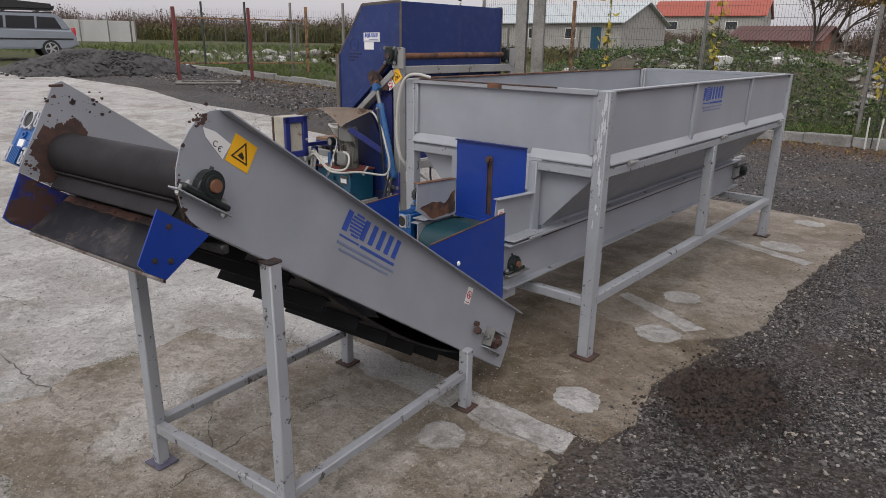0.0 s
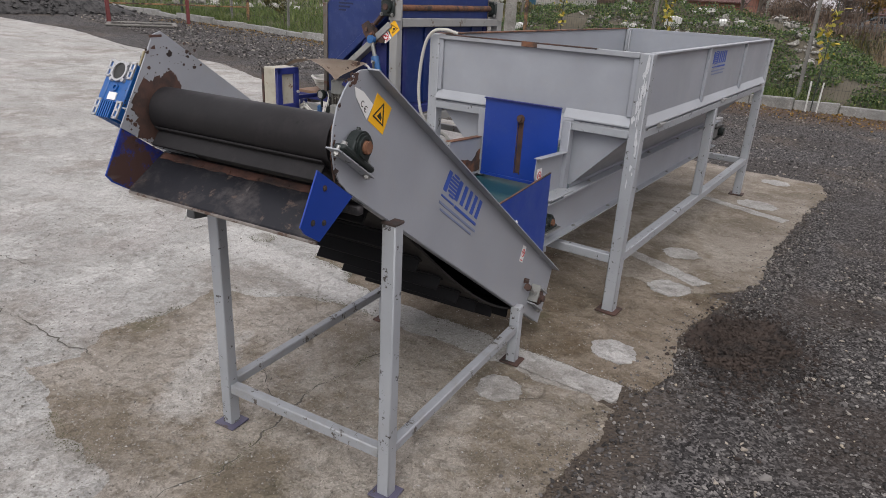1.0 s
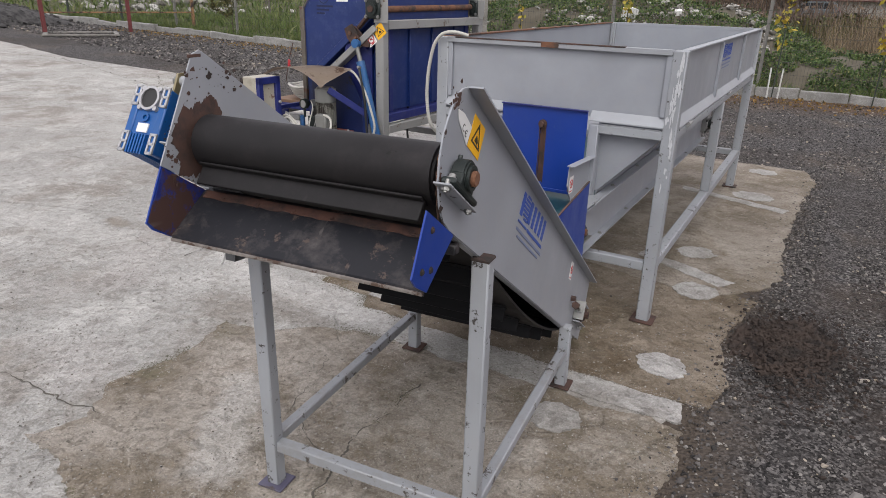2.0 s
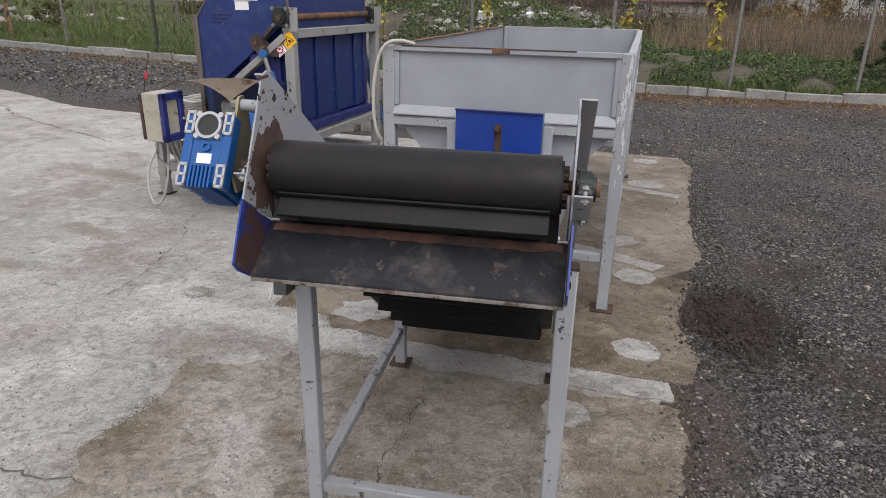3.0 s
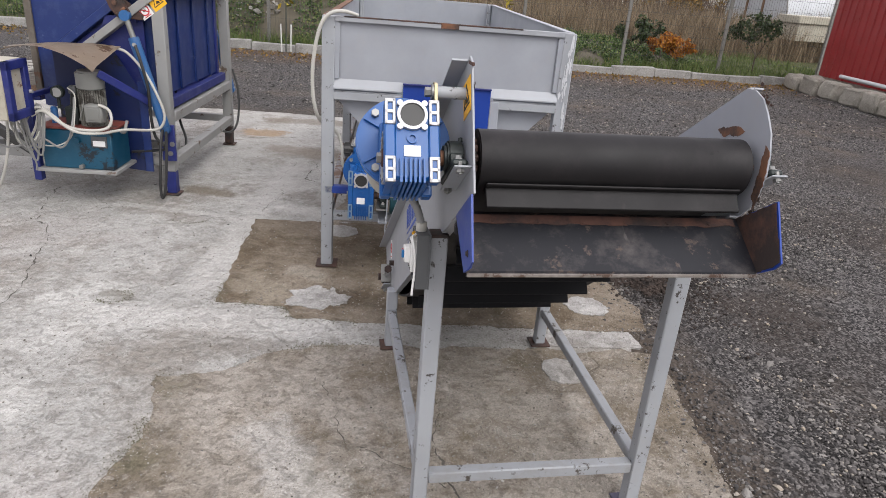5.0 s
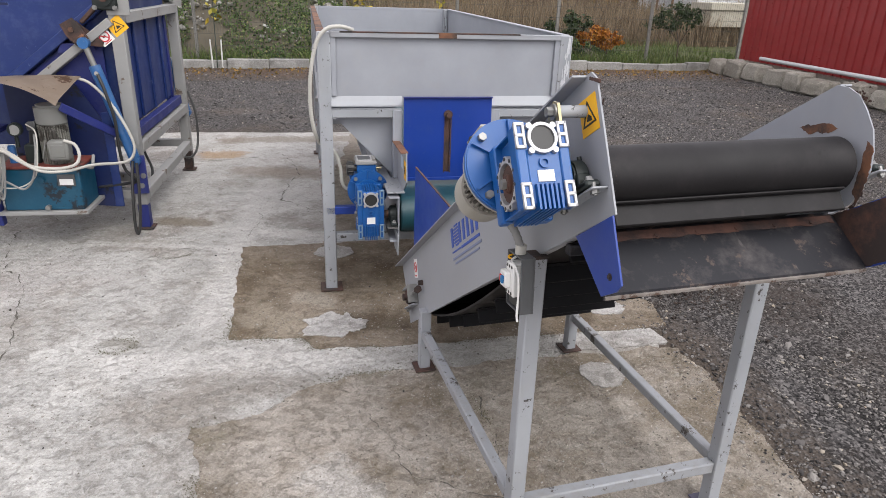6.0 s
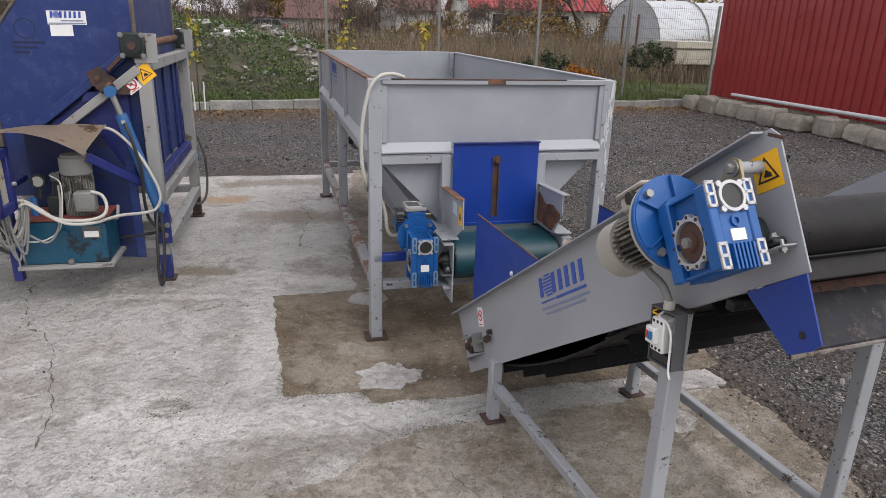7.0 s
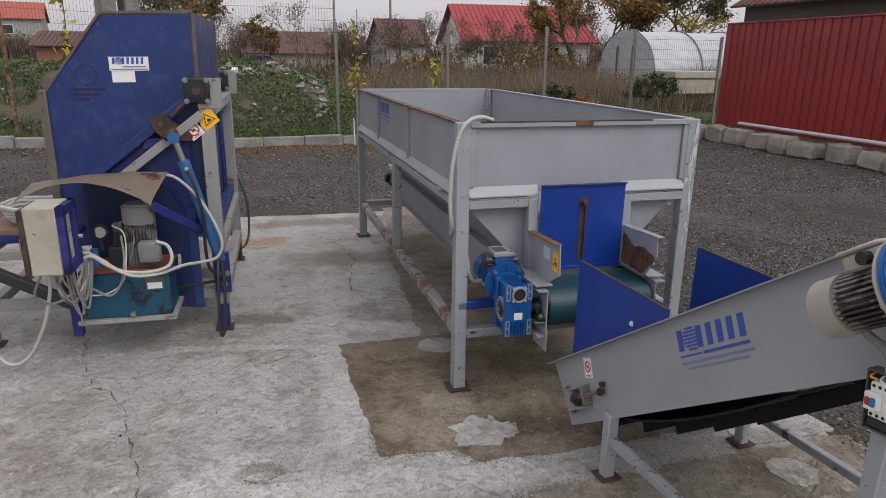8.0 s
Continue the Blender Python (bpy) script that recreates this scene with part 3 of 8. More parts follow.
BROWN_B = [(-0.76, 2.26), (-1.3, 2.25), (-1.95, 2.20), (-2.2, 2.18), (-2.42, 2.10), (-2.48, 1.97), (-2.78, 1.90), (-2.70, 1.55), (-2.74, 1.28), (-2.60, 1.10), (-2.66, 0.95), (-2.38, 0.90), (-2.18, 0.83),
           (-1.85, 0.84), (-1.72, 0.70), (-1.60, 0.2), (-1.45, -0.6), (-1.2, -1.5), (-0.74, -1.5), (-0.74, 0.5), (-0.76, 1.5), (-0.74, 2.1)]
TAN = [(-2.35, 3.66), (-1.9, 3.68), (-1.3, 3.56), (-0.95, 3.53), (-0.76, 3.75), (-0.64, 4.0), (-0.72, 4.7), (-0.73, 5.6), (-0.69, 6.5), (-0.80, 6.95), (-2.1, 6.96), (-2.3, 5.2)]
sheet("worn_patch", ragged(BROWN_A, 0.012, 0.017, 5.0, 6.0), 0.0025, 0.02, damp_mat, slab, "brown damp worn concrete patch")
sheet("worn_patch", ragged(BROWN_B, 0.012, 0.030, 9.0, 6.0), 0.0025, 0.02, brown_mat, slab, "brown damp worn concrete patch")
sheet("tan_patch", ragged(TAN, 0.02, 0.035, 13.0, 5.0), 0.0042, 0.02, tan_mat, slab, "tan concrete strip with cracks")


def disc_outline(x, y, r, k, squash=1.0):
    return ragged([(x + r * math.cos(2 * math.pi * s / 14), y + squash * r * math.sin(2 * math.pi * s / 14)) for s in range(14)], 0.010, 0.022, k, 13.0)


DISCS = [(-0.96, 2.69, 0.105, 1), (-1.18, 2.075, 0.095, 1), (-1.02, 3.57, 0.115, 1), (-1.15, 4.17, 0.11, 1), (-1.07, 5.74, 0.16, 0.8), (-1.13, 6.66, 0.13, 0.8), (-2.295, 3.50, 0.115, 0.85), (-3.2, 3.58, 0.11, 1), (-3.20, 2.51, 0.06, 1)]
for k, (x, y, r, s) in enumerate(DISCS):
    dull = k >= 7
    sheet("mortar_spot", disc_outline(x, y, r, 20.0 + 3 * k, s), 0.0030 if dull else 0.0062, 0.02, slab_mat if dull else mortar_mat, slab)
sheet("mortar_spot", ragged([(-2.285 + 0.14 * math.cos(0.35 * k) * (1 + 0.22 * math.sin(1.9 * k)), 2.605 + 0.115 * math.sin(0.35 * k) * (1 + 0.2 * math.cos(2.3 * k))) for k in range(18)], 0.008, 0.02, 63.0, 15.0), 0.0062, 0.02, mortar_mat, slab)
sheet("mortar_strip", ragged([(-1.25, 2.27), (-1.25, 2.41), (-0.80, 2.44), (-0.79, 2.31)], 0.010, 0.018, 41.0, 11.0), 0.0055, 0.02, mortar_mat, slab)
sheet("mortar_strip", ragged([(-1.45, 3.92), (-0.92, 3.70), (-0.86, 3.80), (-1.42, 4.02)], 0.010, 0.018, 44.0, 11.0), 0.0055, 0.02, mortar_mat, slab)
sheet("mortar_strip", ragged([(-1.6, 5.62), (-0.82, 5.38), (-0.79, 5.49), (-1.6, 5.72)], 0.010, 0.018, 47.0, 11.0), 0.0055, 0.02, mortar_mat, slab)

crack_mat = plain("crack_dirt", (0.085, 0.078, 0.066), 0.95, 0.0, 0.5, 30.0)


def crack(pts, width, seed, z=0.003):
    path = []
    for a, b in zip(pts, pts[1:]):
        a, b = Vector((*a, 0)), Vector((*b, 0))
        k = max(2, int((b - a).length / 0.012))
        path += [a.lerp(b, s / k) for s in range(k)]
    path = [p + 0.07 * noise.noise_vector(p * 2.2 + Vector((seed, 0, 0))) + 0.035 * noise.noise_vector(p * 9 + Vector((seed, 0, 0))) + 0.016 * noise.noise_vector(p * 34 + Vector((seed, 0, 0))) for p in path]
    verts, faces = [], []
    for k, p in enumerate(path):
        d = (path[min(k + 1, len(path) - 1)] - path[max(k - 1, 0)]).normalized()
        w = 0.85 * width * max(0.06, 0.55 + 1.5 * noise.noise(p * 14) + 0.6 * noise.noise(p * 40)) * (0.2 if k in (0, len(path) - 1) else 1)
        side = Vector((-d.y, d.x, 0)) * w
        lift = z + rise(p.x)
        verts += [(p.x + side.x, p.y + side.y, lift), (p.x - side.x, p.y - side.y, lift)]
        if k:
            faces.append((2 * k - 2, 2 * k - 1, 2 * k + 1, 2 * k))
    raw("crack", verts, faces, crack_mat, slab)


CRACKS = [([(-4.08, 3.52), (-3.83, 3.08), (-3.74, 2.75), (-3.66, 2.55), (-3.60, 2.30)], 0.005), ([(-4.08, 3.52), (-4.15, 4.0)], 0.004), ([(-3.60, 2.30), (-3.9, 2.28), (-4.6, 2.35)], 0.0012), ([(-3.75, 3.73), (-3.3, 3.66), (-2.85, 3.58)], 0.0016), ([(-2.81, 5.1), (-2.80, 4.4), (-2.79, 3.7)], 0.0016),
          ([(-1.75, 2.0), (-1.68, 1.5), (-1.6, 1.1), (-1.66, 0.7)], 0.004), ([(-2.15, 1.9), (-1.95, 1.5), (-1.7, 1.35)], 0.003), ([(-2.75, 5.9), (-2.6, 5.2), (-2.65, 4.5), (-2.35, 4.1)], 0.004),
          ([(-2.65, 4.85), (-1.9, 4.9), (-1.2, 4.6)], 0.004), ([(-1.95, 4.3), (-1.6, 3.9), (-1.4, 3.75)], 0.004), ([(-8.6, 5.9), (-12.5, 6.6), (-19.5, 5.6)], 0.012), ([(-9.9, 6.6), (-8.3, 5.7), (-6.4, 5.2)], 0.010),
          ([(-5.2, 6.0), (-4.6, 5.5), (-3.6, 5.6), (-2.9, 5.75)], 0.004), ([(-3.6, 1.4), (-4.6, 1.2), (-6.5, 1.6)], 0.004), ([(-2.6, 1.15), (-3.4, 1.05), (-4.2, 0.4)], 0.004)]
def mossy_edge(pts, width, seed, mat=None, much=0.0):
    """Broken tufts of moss and dirt along a patch's border, each a low mound."""
    rng = random.Random(seed)
    verts, faces = [], []
    for a, b in zip(pts, pts[1:]):
        a, b = Vector((*a, 0)), Vector((*b, 0))
        for s in range(int((b - a).length / 0.0014)):
            p = a.lerp(b, s * 0.0014 / (b - a).length)
            if noise.noise(p * 3.0 + Vector((seed, 0, 0))) + 0.35 * noise.noise(p * 11) < 0.06 - much + 0.3 * rng.random():
                continue
            x, y, r = p.x + rng.gauss(0, width), p.y + rng.gauss(0, width), rng.uniform(0.0010, 0.0034)
            n, base = 5, len(verts)
            verts += [(x + r * rng.uniform(0.6, 1.25) * math.cos(2 * math.pi * k / n), y + r * rng.uniform(0.6, 1.25) * math.sin(2 * math.pi * k / n), 0.002) for k in range(n)]
            verts.append((x, y, 0.0035 + 0.5 * r))
            faces += [(base + k, base + (k + 1) % n, base + n) for k in range(n)]
    ob = raw("moss" if mat is None else "crumbs", verts, faces, mat or moss_mat, slab)
    ob["kind"] = "stuff"


mossy_edge(BROWN_B[1:15], 0.022, 31, grit_mat, 0.15)
mossy_edge(BROWN_A[:7], 0.020, 33, grit_mat, 0.15)
mossy_edge(BROWN_B[14:], 0.03, 35, grit_mat, 0.1)
mossy_edge([(-0.75, 0.6), (-0.76, 1.5), (-0.75, 2.2), (-0.72, 2.45), (-0.69, 2.7), (-0.79, 3.05), (-0.76, 3.45), (-0.72, 3.9), (-0.70, 4.7), (-0.73, 5.6), (-0.69, 6.5)], 0.045, 37, mud_mat, 0.35)
mossy_edge(BROWN_B[2:14], 0.018, 3)
mossy_edge(BROWN_A[:6], 0.014, 8)
mossy_edge([(-1.75, 2.0), (-1.68, 1.5), (-1.6, 1.1), (-1.66, 0.7)], 0.012, 12)
mossy_edge([(-2.15, 1.9), (-1.95, 1.5), (-1.7, 1.35)], 0.010, 15)
mossy_edge([(-3.26, 2.47), (-3.18, 2.45), (-3.13, 2.50), (-3.16, 2.56), (-3.24, 2.55)], 0.014, 21, None, 0.3)
mossy_edge([(-3.2 + 0.11 * math.cos(0.7 * k), 3.58 + 0.11 * math.sin(0.7 * k)) for k in range(10)], 0.009, 22, None, -0.02)
mossy_edge([(-0.84, 2.55), (-0.86, 2.72), (-0.98, 2.77)], 0.010, 25)


for k, (pts, w) in enumerate(CRACKS):
    crack(pts, w, 3.0 * k, 0.0065 if k in (3, 4, 6, 7) else 0.003)




def stones(name, spots, sizes, material, seed, label):
    """Many small angular stones, each a squashed octahedron or so."""
    rng = np.random.default_rng(seed)
    phi = (1 + 5**0.5) / 2
    ico = np.array([(-1, phi, 0), (1, phi, 0), (-1, -phi, 0), (1, -phi, 0), (0, -1, phi), (0, 1, phi), (0, -1, -phi), (0, 1, -phi), (phi, 0, -1), (phi, 0, 1), (-phi, 0, -1), (-phi, 0, 1)]) / 1.9
    tri = np.array([(0, 11, 5), (0, 5, 1), (0, 1, 7), (0, 7, 10), (0, 10, 11), (1, 5, 9), (5, 11, 4), (11, 10, 2), (10, 7, 6), (7, 1, 8), (3, 9, 4), (3, 4, 2), (3, 2, 6), (3, 6, 8), (3, 8, 9), (4, 9, 5), (2, 4, 11), (6, 2, 10), (8, 6, 7), (9, 8, 1)])
    n = len(spots)
    v = ico[None] * (1 + 0.28 * rng.standard_normal((n, 12, 1)))
    v = v * rng.uniform(0.6, 1.25, (n, 1, 3)) * [1, 1, 0.7] * sizes[:, None, None]
    a = rng.uniform(0, 2 * np.pi, n)
    c, s = np.cos(a)[:, None], np.sin(a)[:, None]
    v = np.stack([c * v[..., 0] - s * v[..., 1], s * v[..., 0] + c * v[..., 1], v[..., 2]], -1) + spots[:, None]
    f = tri[None] + 12 * np.arange(n)[:, None, None]
    ob = raw(name, v.reshape(-1, 3).tolist(), f.reshape(-1, 3).tolist(), material)
    return tagged(ob, label, "gravel", kind="stuff")


def ground_z(x, y):
    if x < -0.5 and y < 7.3:
        return -0.004 + rise(x)
    return rise(x) - 0.022 + 0.022 * noise.noise((x * 0.9, y * 0.9, 0)) + 0.008 * noise.noise((x * 3.3, y * 3.3, 5))


def scatter_gravel():
    rng = np.random.default_rng(4)
    pts, sizes = [], []
    while len(pts) < 56000:
        x, y = rng.uniform(-0.72, 2.6), rng.uniform(0.9, 8.5)
        if rng.random() > 1.25 * math.exp(-0.32 * (y - 1)) * math.exp(-0.4 * max(0, x)):
            continue
        bare = noise.noise((x * 0.8, y * 0.8, 3.0))
        wet = any((x - wx) ** 2 + (y - wy) ** 2 < wr * wr * (0.8 + 0.5 * noise.noise((x * 5, y * 5, 1))) for wx, wy, wr in ((0.02, 2.80, 0.32), (-0.42, 2.50, 0.14), (-0.20, 4.05, 0.3), (-0.12, 2.35, 0.18), (0.35, 2.5, 0.2)))
        if (wet and rng.random() < 0.72) or x < -0.52 and y < 2.5 and rng.random() < 0.75:
            continue
        if rng.random() < 0.5 + 1.6 * bare:
            continue
        pts.append((x, y, ground_z(x, y) + 0.002))
        sizes.append(0.0032 + 0.0065 * rng.random() ** 2.2 + (0.012 * rng.random() if rng.random() < 0.02 else 0))
    while len(pts) < 76000:
        x, y = rng.uniform(-10, 5.8), rng.uniform(7.0, 12.3)
        if x < -2.5 and rng.random() < 0.35:
            continue
        pts.append((x, y, ground_z(x, y) + 0.003))
        sizes.append(0.006 + 0.011 * rng.random() ** 2)
    while len(pts) < 83000:
        x, y = rng.uniform(-22, -9), rng.uniform(7.4, 12.0)
        if y < 7.6 - 0.12 * (x + 9):
            continue
        pts.append((x, y, rise(x) - 0.015))
        sizes.append(0.008 + 0.026 * rng.random() ** 2)
    stones("gravel", np.array(pts), np.array(sizes), stones_mat, 6, "loose dark grey crushed stones on the yard")
    pts, sizes = [], []
    while len(pts) < 450:
        x, y = rng.uniform(-5, -0.75), rng.uniform(0.2, 6.6)
        pts.append((x, y, 0.004))
        sizes.append(0.0018 + 0.005 * rng.random() ** 4)
    while len(pts) < 2600:
        y = rng.uniform(0.3, 7)
        x = -0.74 + rng.normal(0, 0.07)
        pts.append((x, y, 0.001))
        sizes.append(0.003 + 0.007 * rng.random() ** 2)
    stones("grit", np.array(pts), np.array(sizes), stones_mat, 7, "small stones and grit scattered on the concrete")


scatter_gravel()


def scatter_grit():
    """Pale grit worn out of the concrete, thickest on the brown patches and along their borders."""
    rng = np.random.default_rng(17)
    pts, sizes = [], []
    while len(pts) < 15000:
        x, y = rng.uniform(-4.8, -0.78), rng.uniform(0.1, 5.0)
        brown = -2.75 < x and (0.8 < y < 2.25 or 2.45 < y < 3.6)
        much = 0.5 + 0.9 * noise.noise((x * 1.4, y * 1.4, 6)) + (0.35 if brown else -0.25)
        if rng.random() > much * math.exp(-0.22 * y):
            continue
        pts.append((x, y, 0.0035 if brown else 0.001))
        sizes.append(0.0013 + 0.0035 * rng.random() ** 4)
    stones("grit", np.array(pts), np.array(sizes), grit_mat, 18, "pale worn grit lying on the concrete")


scatter_grit()


def build_soil():
    soil = rusty("dark_damp_soil", (0.024, 0.0155, 0.0115), (0.044, 0.029, 0.021), (0.013, 0.009, 0.007))
    verts, faces, n = [], [], 90
    for j in range(n + 1):
        for i in range(n + 1):
            u, v = i / n * 2 - 1, j / n * 2 - 1
            q = (u * u + v * v) * (1.3 + 1.6 * noise.noise((u * 1.6, v * 1.6, 8)) + 0.9 * noise.noise((u * 5, v * 5, 3)) + 0.6 * noise.noise((u * 14, v * 14, 3)))
            r = max(0.0, 1 - q)
            lumps = 0.020 * noise.noise((u * 9, v * 9, 2)) + 0.016 * abs(noise.noise((u * 21, v * 21, 2))) + 0.010 * noise.noise((u * 38, v * 38, 4))
            z = 0.014 * r**0.8 + lumps * min(1, 2.5 * r) - 0.004
            x, y = -0.55 + 0.20 * u + 0.05 * v, 3.20 + 0.37 * v
            verts.append((x, y, z if r > 0 else -0.06))
    for j in range(n):
        for i in range(n):
            a = j * (n + 1) + i
            faces.append((a, a + 1, a + n + 2, a + n + 1))
    tagged(raw("soil_spill", verts, faces, soil, None, True), "dark damp soil spilled over the slab's edge", "soil", kind="stuff")
    rng = np.random.default_rng(15)
    k = 4200
    pts = rng.normal((-0.54, 3.16, 0.03), (0.085, 0.18, 0.0), (k, 3))
    pts[1900:] = rng.normal((-0.42, 3.12, 0.03), (0.13, 0.26, 0.0), (k - 1900, 3))
    pts[:, 2] = 0.004 + 0.022 * np.exp(-((pts[:, 0] + 0.58) / 0.2) ** 2 - ((pts[:, 1] - 3.18) / 0.3) ** 2)
    stones("soil_clods", pts, 0.0022 + 0.008 * rng.random(k) ** 3, soil, 16, "dark crumbly soil clods")


build_soil()


# ---- small shared parts ----
def bolt(bm, p, axis, r=0.009, h=0.008):
    p, d = Vector(p), Vector(axis).normalized()
    cyl(bm, p, p + 0.3 * h * d, r * 1.5, 12)
    cyl(bm, p + 0.3 * h * d, p + h * d, r, 6)
    return bm


def bolts(places, axis, material, parent, r=0.009, h=0.008, name="bolt"):
    """One bolt head a place."""
    for p in places:
        part(name, bolt(B(), p, axis, r, h), material, parent)


def on_face(origin, right, up):
    """Places on a flat face: (u, v, height) from its origin."""
    o, r, u = Vector(origin), Vector(right).normalized(), Vector(up).normalized()
    n = r.cross(u)
    return lambda a, b, c=0.0: o + a * r + b * u + c * n


def plate_on(bm, at, u0, v0, u1, v1, h0=0.0005, h1=0.0016):
    vs = [[bm.verts.new(at(u, v, h)) for u, v in ((u0, v0), (u1, v0), (u1, v1), (u0, v1))] for h in (h0, h1)]
    bm.faces.new(vs[1])
    for k in range(4):
        bm.faces.new((vs[0][k], vs[0][(k + 1) % 4], vs[1][(k + 1) % 4], vs[1][k]))
    return bm


def poly_on(bm, at, pts, h0=0.0005, h1=0.0016):
    lo, hi = ([bm.verts.new(at(u, v, h)) for u, v in pts] for h in (h0, h1))
    bm.faces.new(hi)
    for k in range(len(pts)):
        bm.faces.new((lo[k], lo[(k + 1) % len(pts)], hi[(k + 1) % len(pts)], hi[k]))
    return bm


def disc_on(bm, at, u, v, r, r_in=0.0, h0=0.0005, h1=0.0016, seg=20, part_of=(0.0, 1.0)):
    a0, a1 = part_of
    ang = [2 * math.pi * (a0 + (a1 - a0) * k / seg) for k in range(seg + 1)]
    for s, t in zip(ang, ang[1:]):
        poly_on(bm, at, [(u + r_in * math.cos(s), v + r_in * math.sin(s)), (u + r * math.cos(s), v + r * math.sin(s)), (u + r * math.cos(t), v + r * math.sin(t)), (u + r_in * math.cos(t), v + r_in * math.sin(t))][0 if r_in else 1 :] if r_in else [(u, v), (u + r * math.cos(s), v + r * math.sin(s)), (u + r * math.cos(t), v + r * math.sin(t))], h0, h1)
    return bm


def warning_sticker(at, w, h, parent):
    """Yellow sticker with a black triangle; the origin is its lower left corner."""
    st = part("warning_sticker", plate_on(B(), at, 0, 0, w, h, 0.0002, 0.0012), yellow, parent, "yellow warning sticker with a black triangle", None)
    bm, cx, cy, r = B(), w / 2, h * 0.46, min(w, h) * 0.46
    out = [(cx + r * math.cos(a), cy + r * math.sin(a)) for a in (math.pi / 2, math.pi * 7 / 6, math.pi * 11 / 6)]
    inn = [(cx + 0.78 * (x - cx), cy + 0.78 * (y - cy)) for x, y in out]
    for k in range(3):
        j = (k + 1) % 3
        poly_on(bm, at, [out[k], out[j], inn[j], inn[k]], 0.0012, 0.0022)
    poly_on(bm, at, [(cx - 0.30 * r, cy - 0.22 * r), (cx + 0.34 * r, cy - 0.30 * r), (cx + 0.30 * r, cy - 0.05 * r), (cx - 0.05 * r, cy + 0.20 * r)], 0.0012, 0.0022)
    part("warning_sign", bm, ink_black, st, "", None)


def forbid_sticker(at, w, h, parent):
    st = part("forbidding_sticker", plate_on(B(), at, 0, 0, w, h, 0.0002, 0.0012), sticker_white, parent, "white sticker with a red forbidding ring", None)
    bm = disc_on(B(), at, w / 2, h * 0.56, w * 0.40, w * 0.30, 0.0012, 0.0022)
    poly_on(bm, at, [(w * 0.24, h * 0.56 + w * 0.2), (w * 0.3, h * 0.56 + w * 0.26), (w * 0.76, h * 0.56 - w * 0.2), (w * 0.7, h * 0.56 - w * 0.26)], 0.0012, 0.0022)
    plate_on(bm, at, w * 0.2, h * 0.08, w * 0.8, h * 0.14, 0.0012, 0.0022)
    part("red_ring", bm, ink_red, st, "", None)
    part("black_mark", poly_on(B(), at, [(w * 0.38, h * 0.48), (w * 0.62, h * 0.48), (w * 0.62, h * 0.62), (w * 0.38, h * 0.66)], 0.001, 0.0018), ink_black, st, "", None)


def maker_mark(at, w, parent, ink=None, small=True):
    """The maker's mark: seven slanted blocks, one a striped disc, over bars."""
    ink = ink or ink_blue
    h, cw, sl = w * 0.20, w / 7.2, w * 0.02
    for k in range(7):
        u, bm = k * w / 7, B()
        if k == 1:
            for j in range(7):
                v = (j + 0.5) / 7 * 2 - 1
                half = math.sqrt(max(0.0, 1 - v * v)) * h * 0.58
                poly_on(bm, at, [(u + cw * 0.48 - half, h / 2 + v * h * 0.58 - h * 0.05), (u + cw * 0.48 + half, h / 2 + v * h * 0.58 - h * 0.05), (u + cw * 0.48 + half, h / 2 + v * h * 0.58 + h * 0.05), (u + cw * 0.48 - half, h / 2 + v * h * 0.58 + h * 0.05)])
        else:
            poly_on(bm, at, [(u, 0), (u + cw * 0.54, 0), (u + cw * 0.54 + sl, h), (u + sl, h)])
        mark = part("maker_mark", bm, ink, parent, "plain blue maker's mark", None)
        if k == 1:
            mark["kind"] = "stuff"
    if small:
        for u0, v0, u1, v1, col in ((0, -0.30, 0.31, -0.22, ink), (0.34, -0.34, 0.95, -0.20, ink), (0, -0.66, 0.98, -0.54, ink_pale), (0.06, -0.92, 0.9, -0.82, ink_pale)):
            part("text_bar", plate_on(B(), at, u0 * w, v0 * h, u1 * w, v1 * h), col, parent, "", None)


def pillow_bearing(parent, p, axis, shaft_r=0.014, size=0.036, foot=(0, 1, 0), hub=None):
    """A pillow block on a foot, seen along axis, with the shaft's rusty end."""
    p, a, f = Vector(p), Vector(axis).normalized(), Vector(foot).normalized()
    up = a.cross(f)
    if up.z < 0:
        up = -up
    bm = cyl(B(), p, p + 0.032 * a, size, 20, bev=0.004)
    ring(bm, p + 0.030 * a, a, size * 0.72, size * 0.5, 0.008)
    m = Matrix.Translation(p) @ Matrix((f, up, a)).transposed().to_4x4()
    box(bm, (-size * 2.0, -size * 1.05, 0.0), (size * 2.0, -size * 0.65, 0.032), 0.004, m)
    box(bm, (-size * 1.05, -size * 0.8, 0.002), (size * 1.05, 0, 0.030), 0.003, m)
    cyl(bm, p + up * size, p + up * (size + 0.008) , 0.005, 8)
    ob = part("bearing", bm, cast_dark, parent, "dark cast-iron pillow block bearing")
    part("shaft_end", cyl(B(), p + 0.01 * a, p + 0.046 * a, shaft_r, 16, bev=0.002), rust, ob, "rusty shaft end")
    bolts([p + f * (s * size * 1.55) - up * size * 0.65 + a * 0.016 for s in (-1, 1)], up, old_grey, ob, 0.0065, 0.010)
    return ob


def finned(bm, m, y0, y1, r_in, r_out, n):
    """A motor body along y with n fins round it, in one piece."""
    pts = []
    for k in range(n):
        for f, r in ((0.0, r_in), (0.52, r_in), (0.56, r_out), (0.96, r_out)):
            a = 2 * math.pi * (k + f) / n
            pts.append((r * math.cos(a), r * math.sin(a)))
    prism(bm, pts, "y", y0, y1)
    bm.transform(m)
    return bm


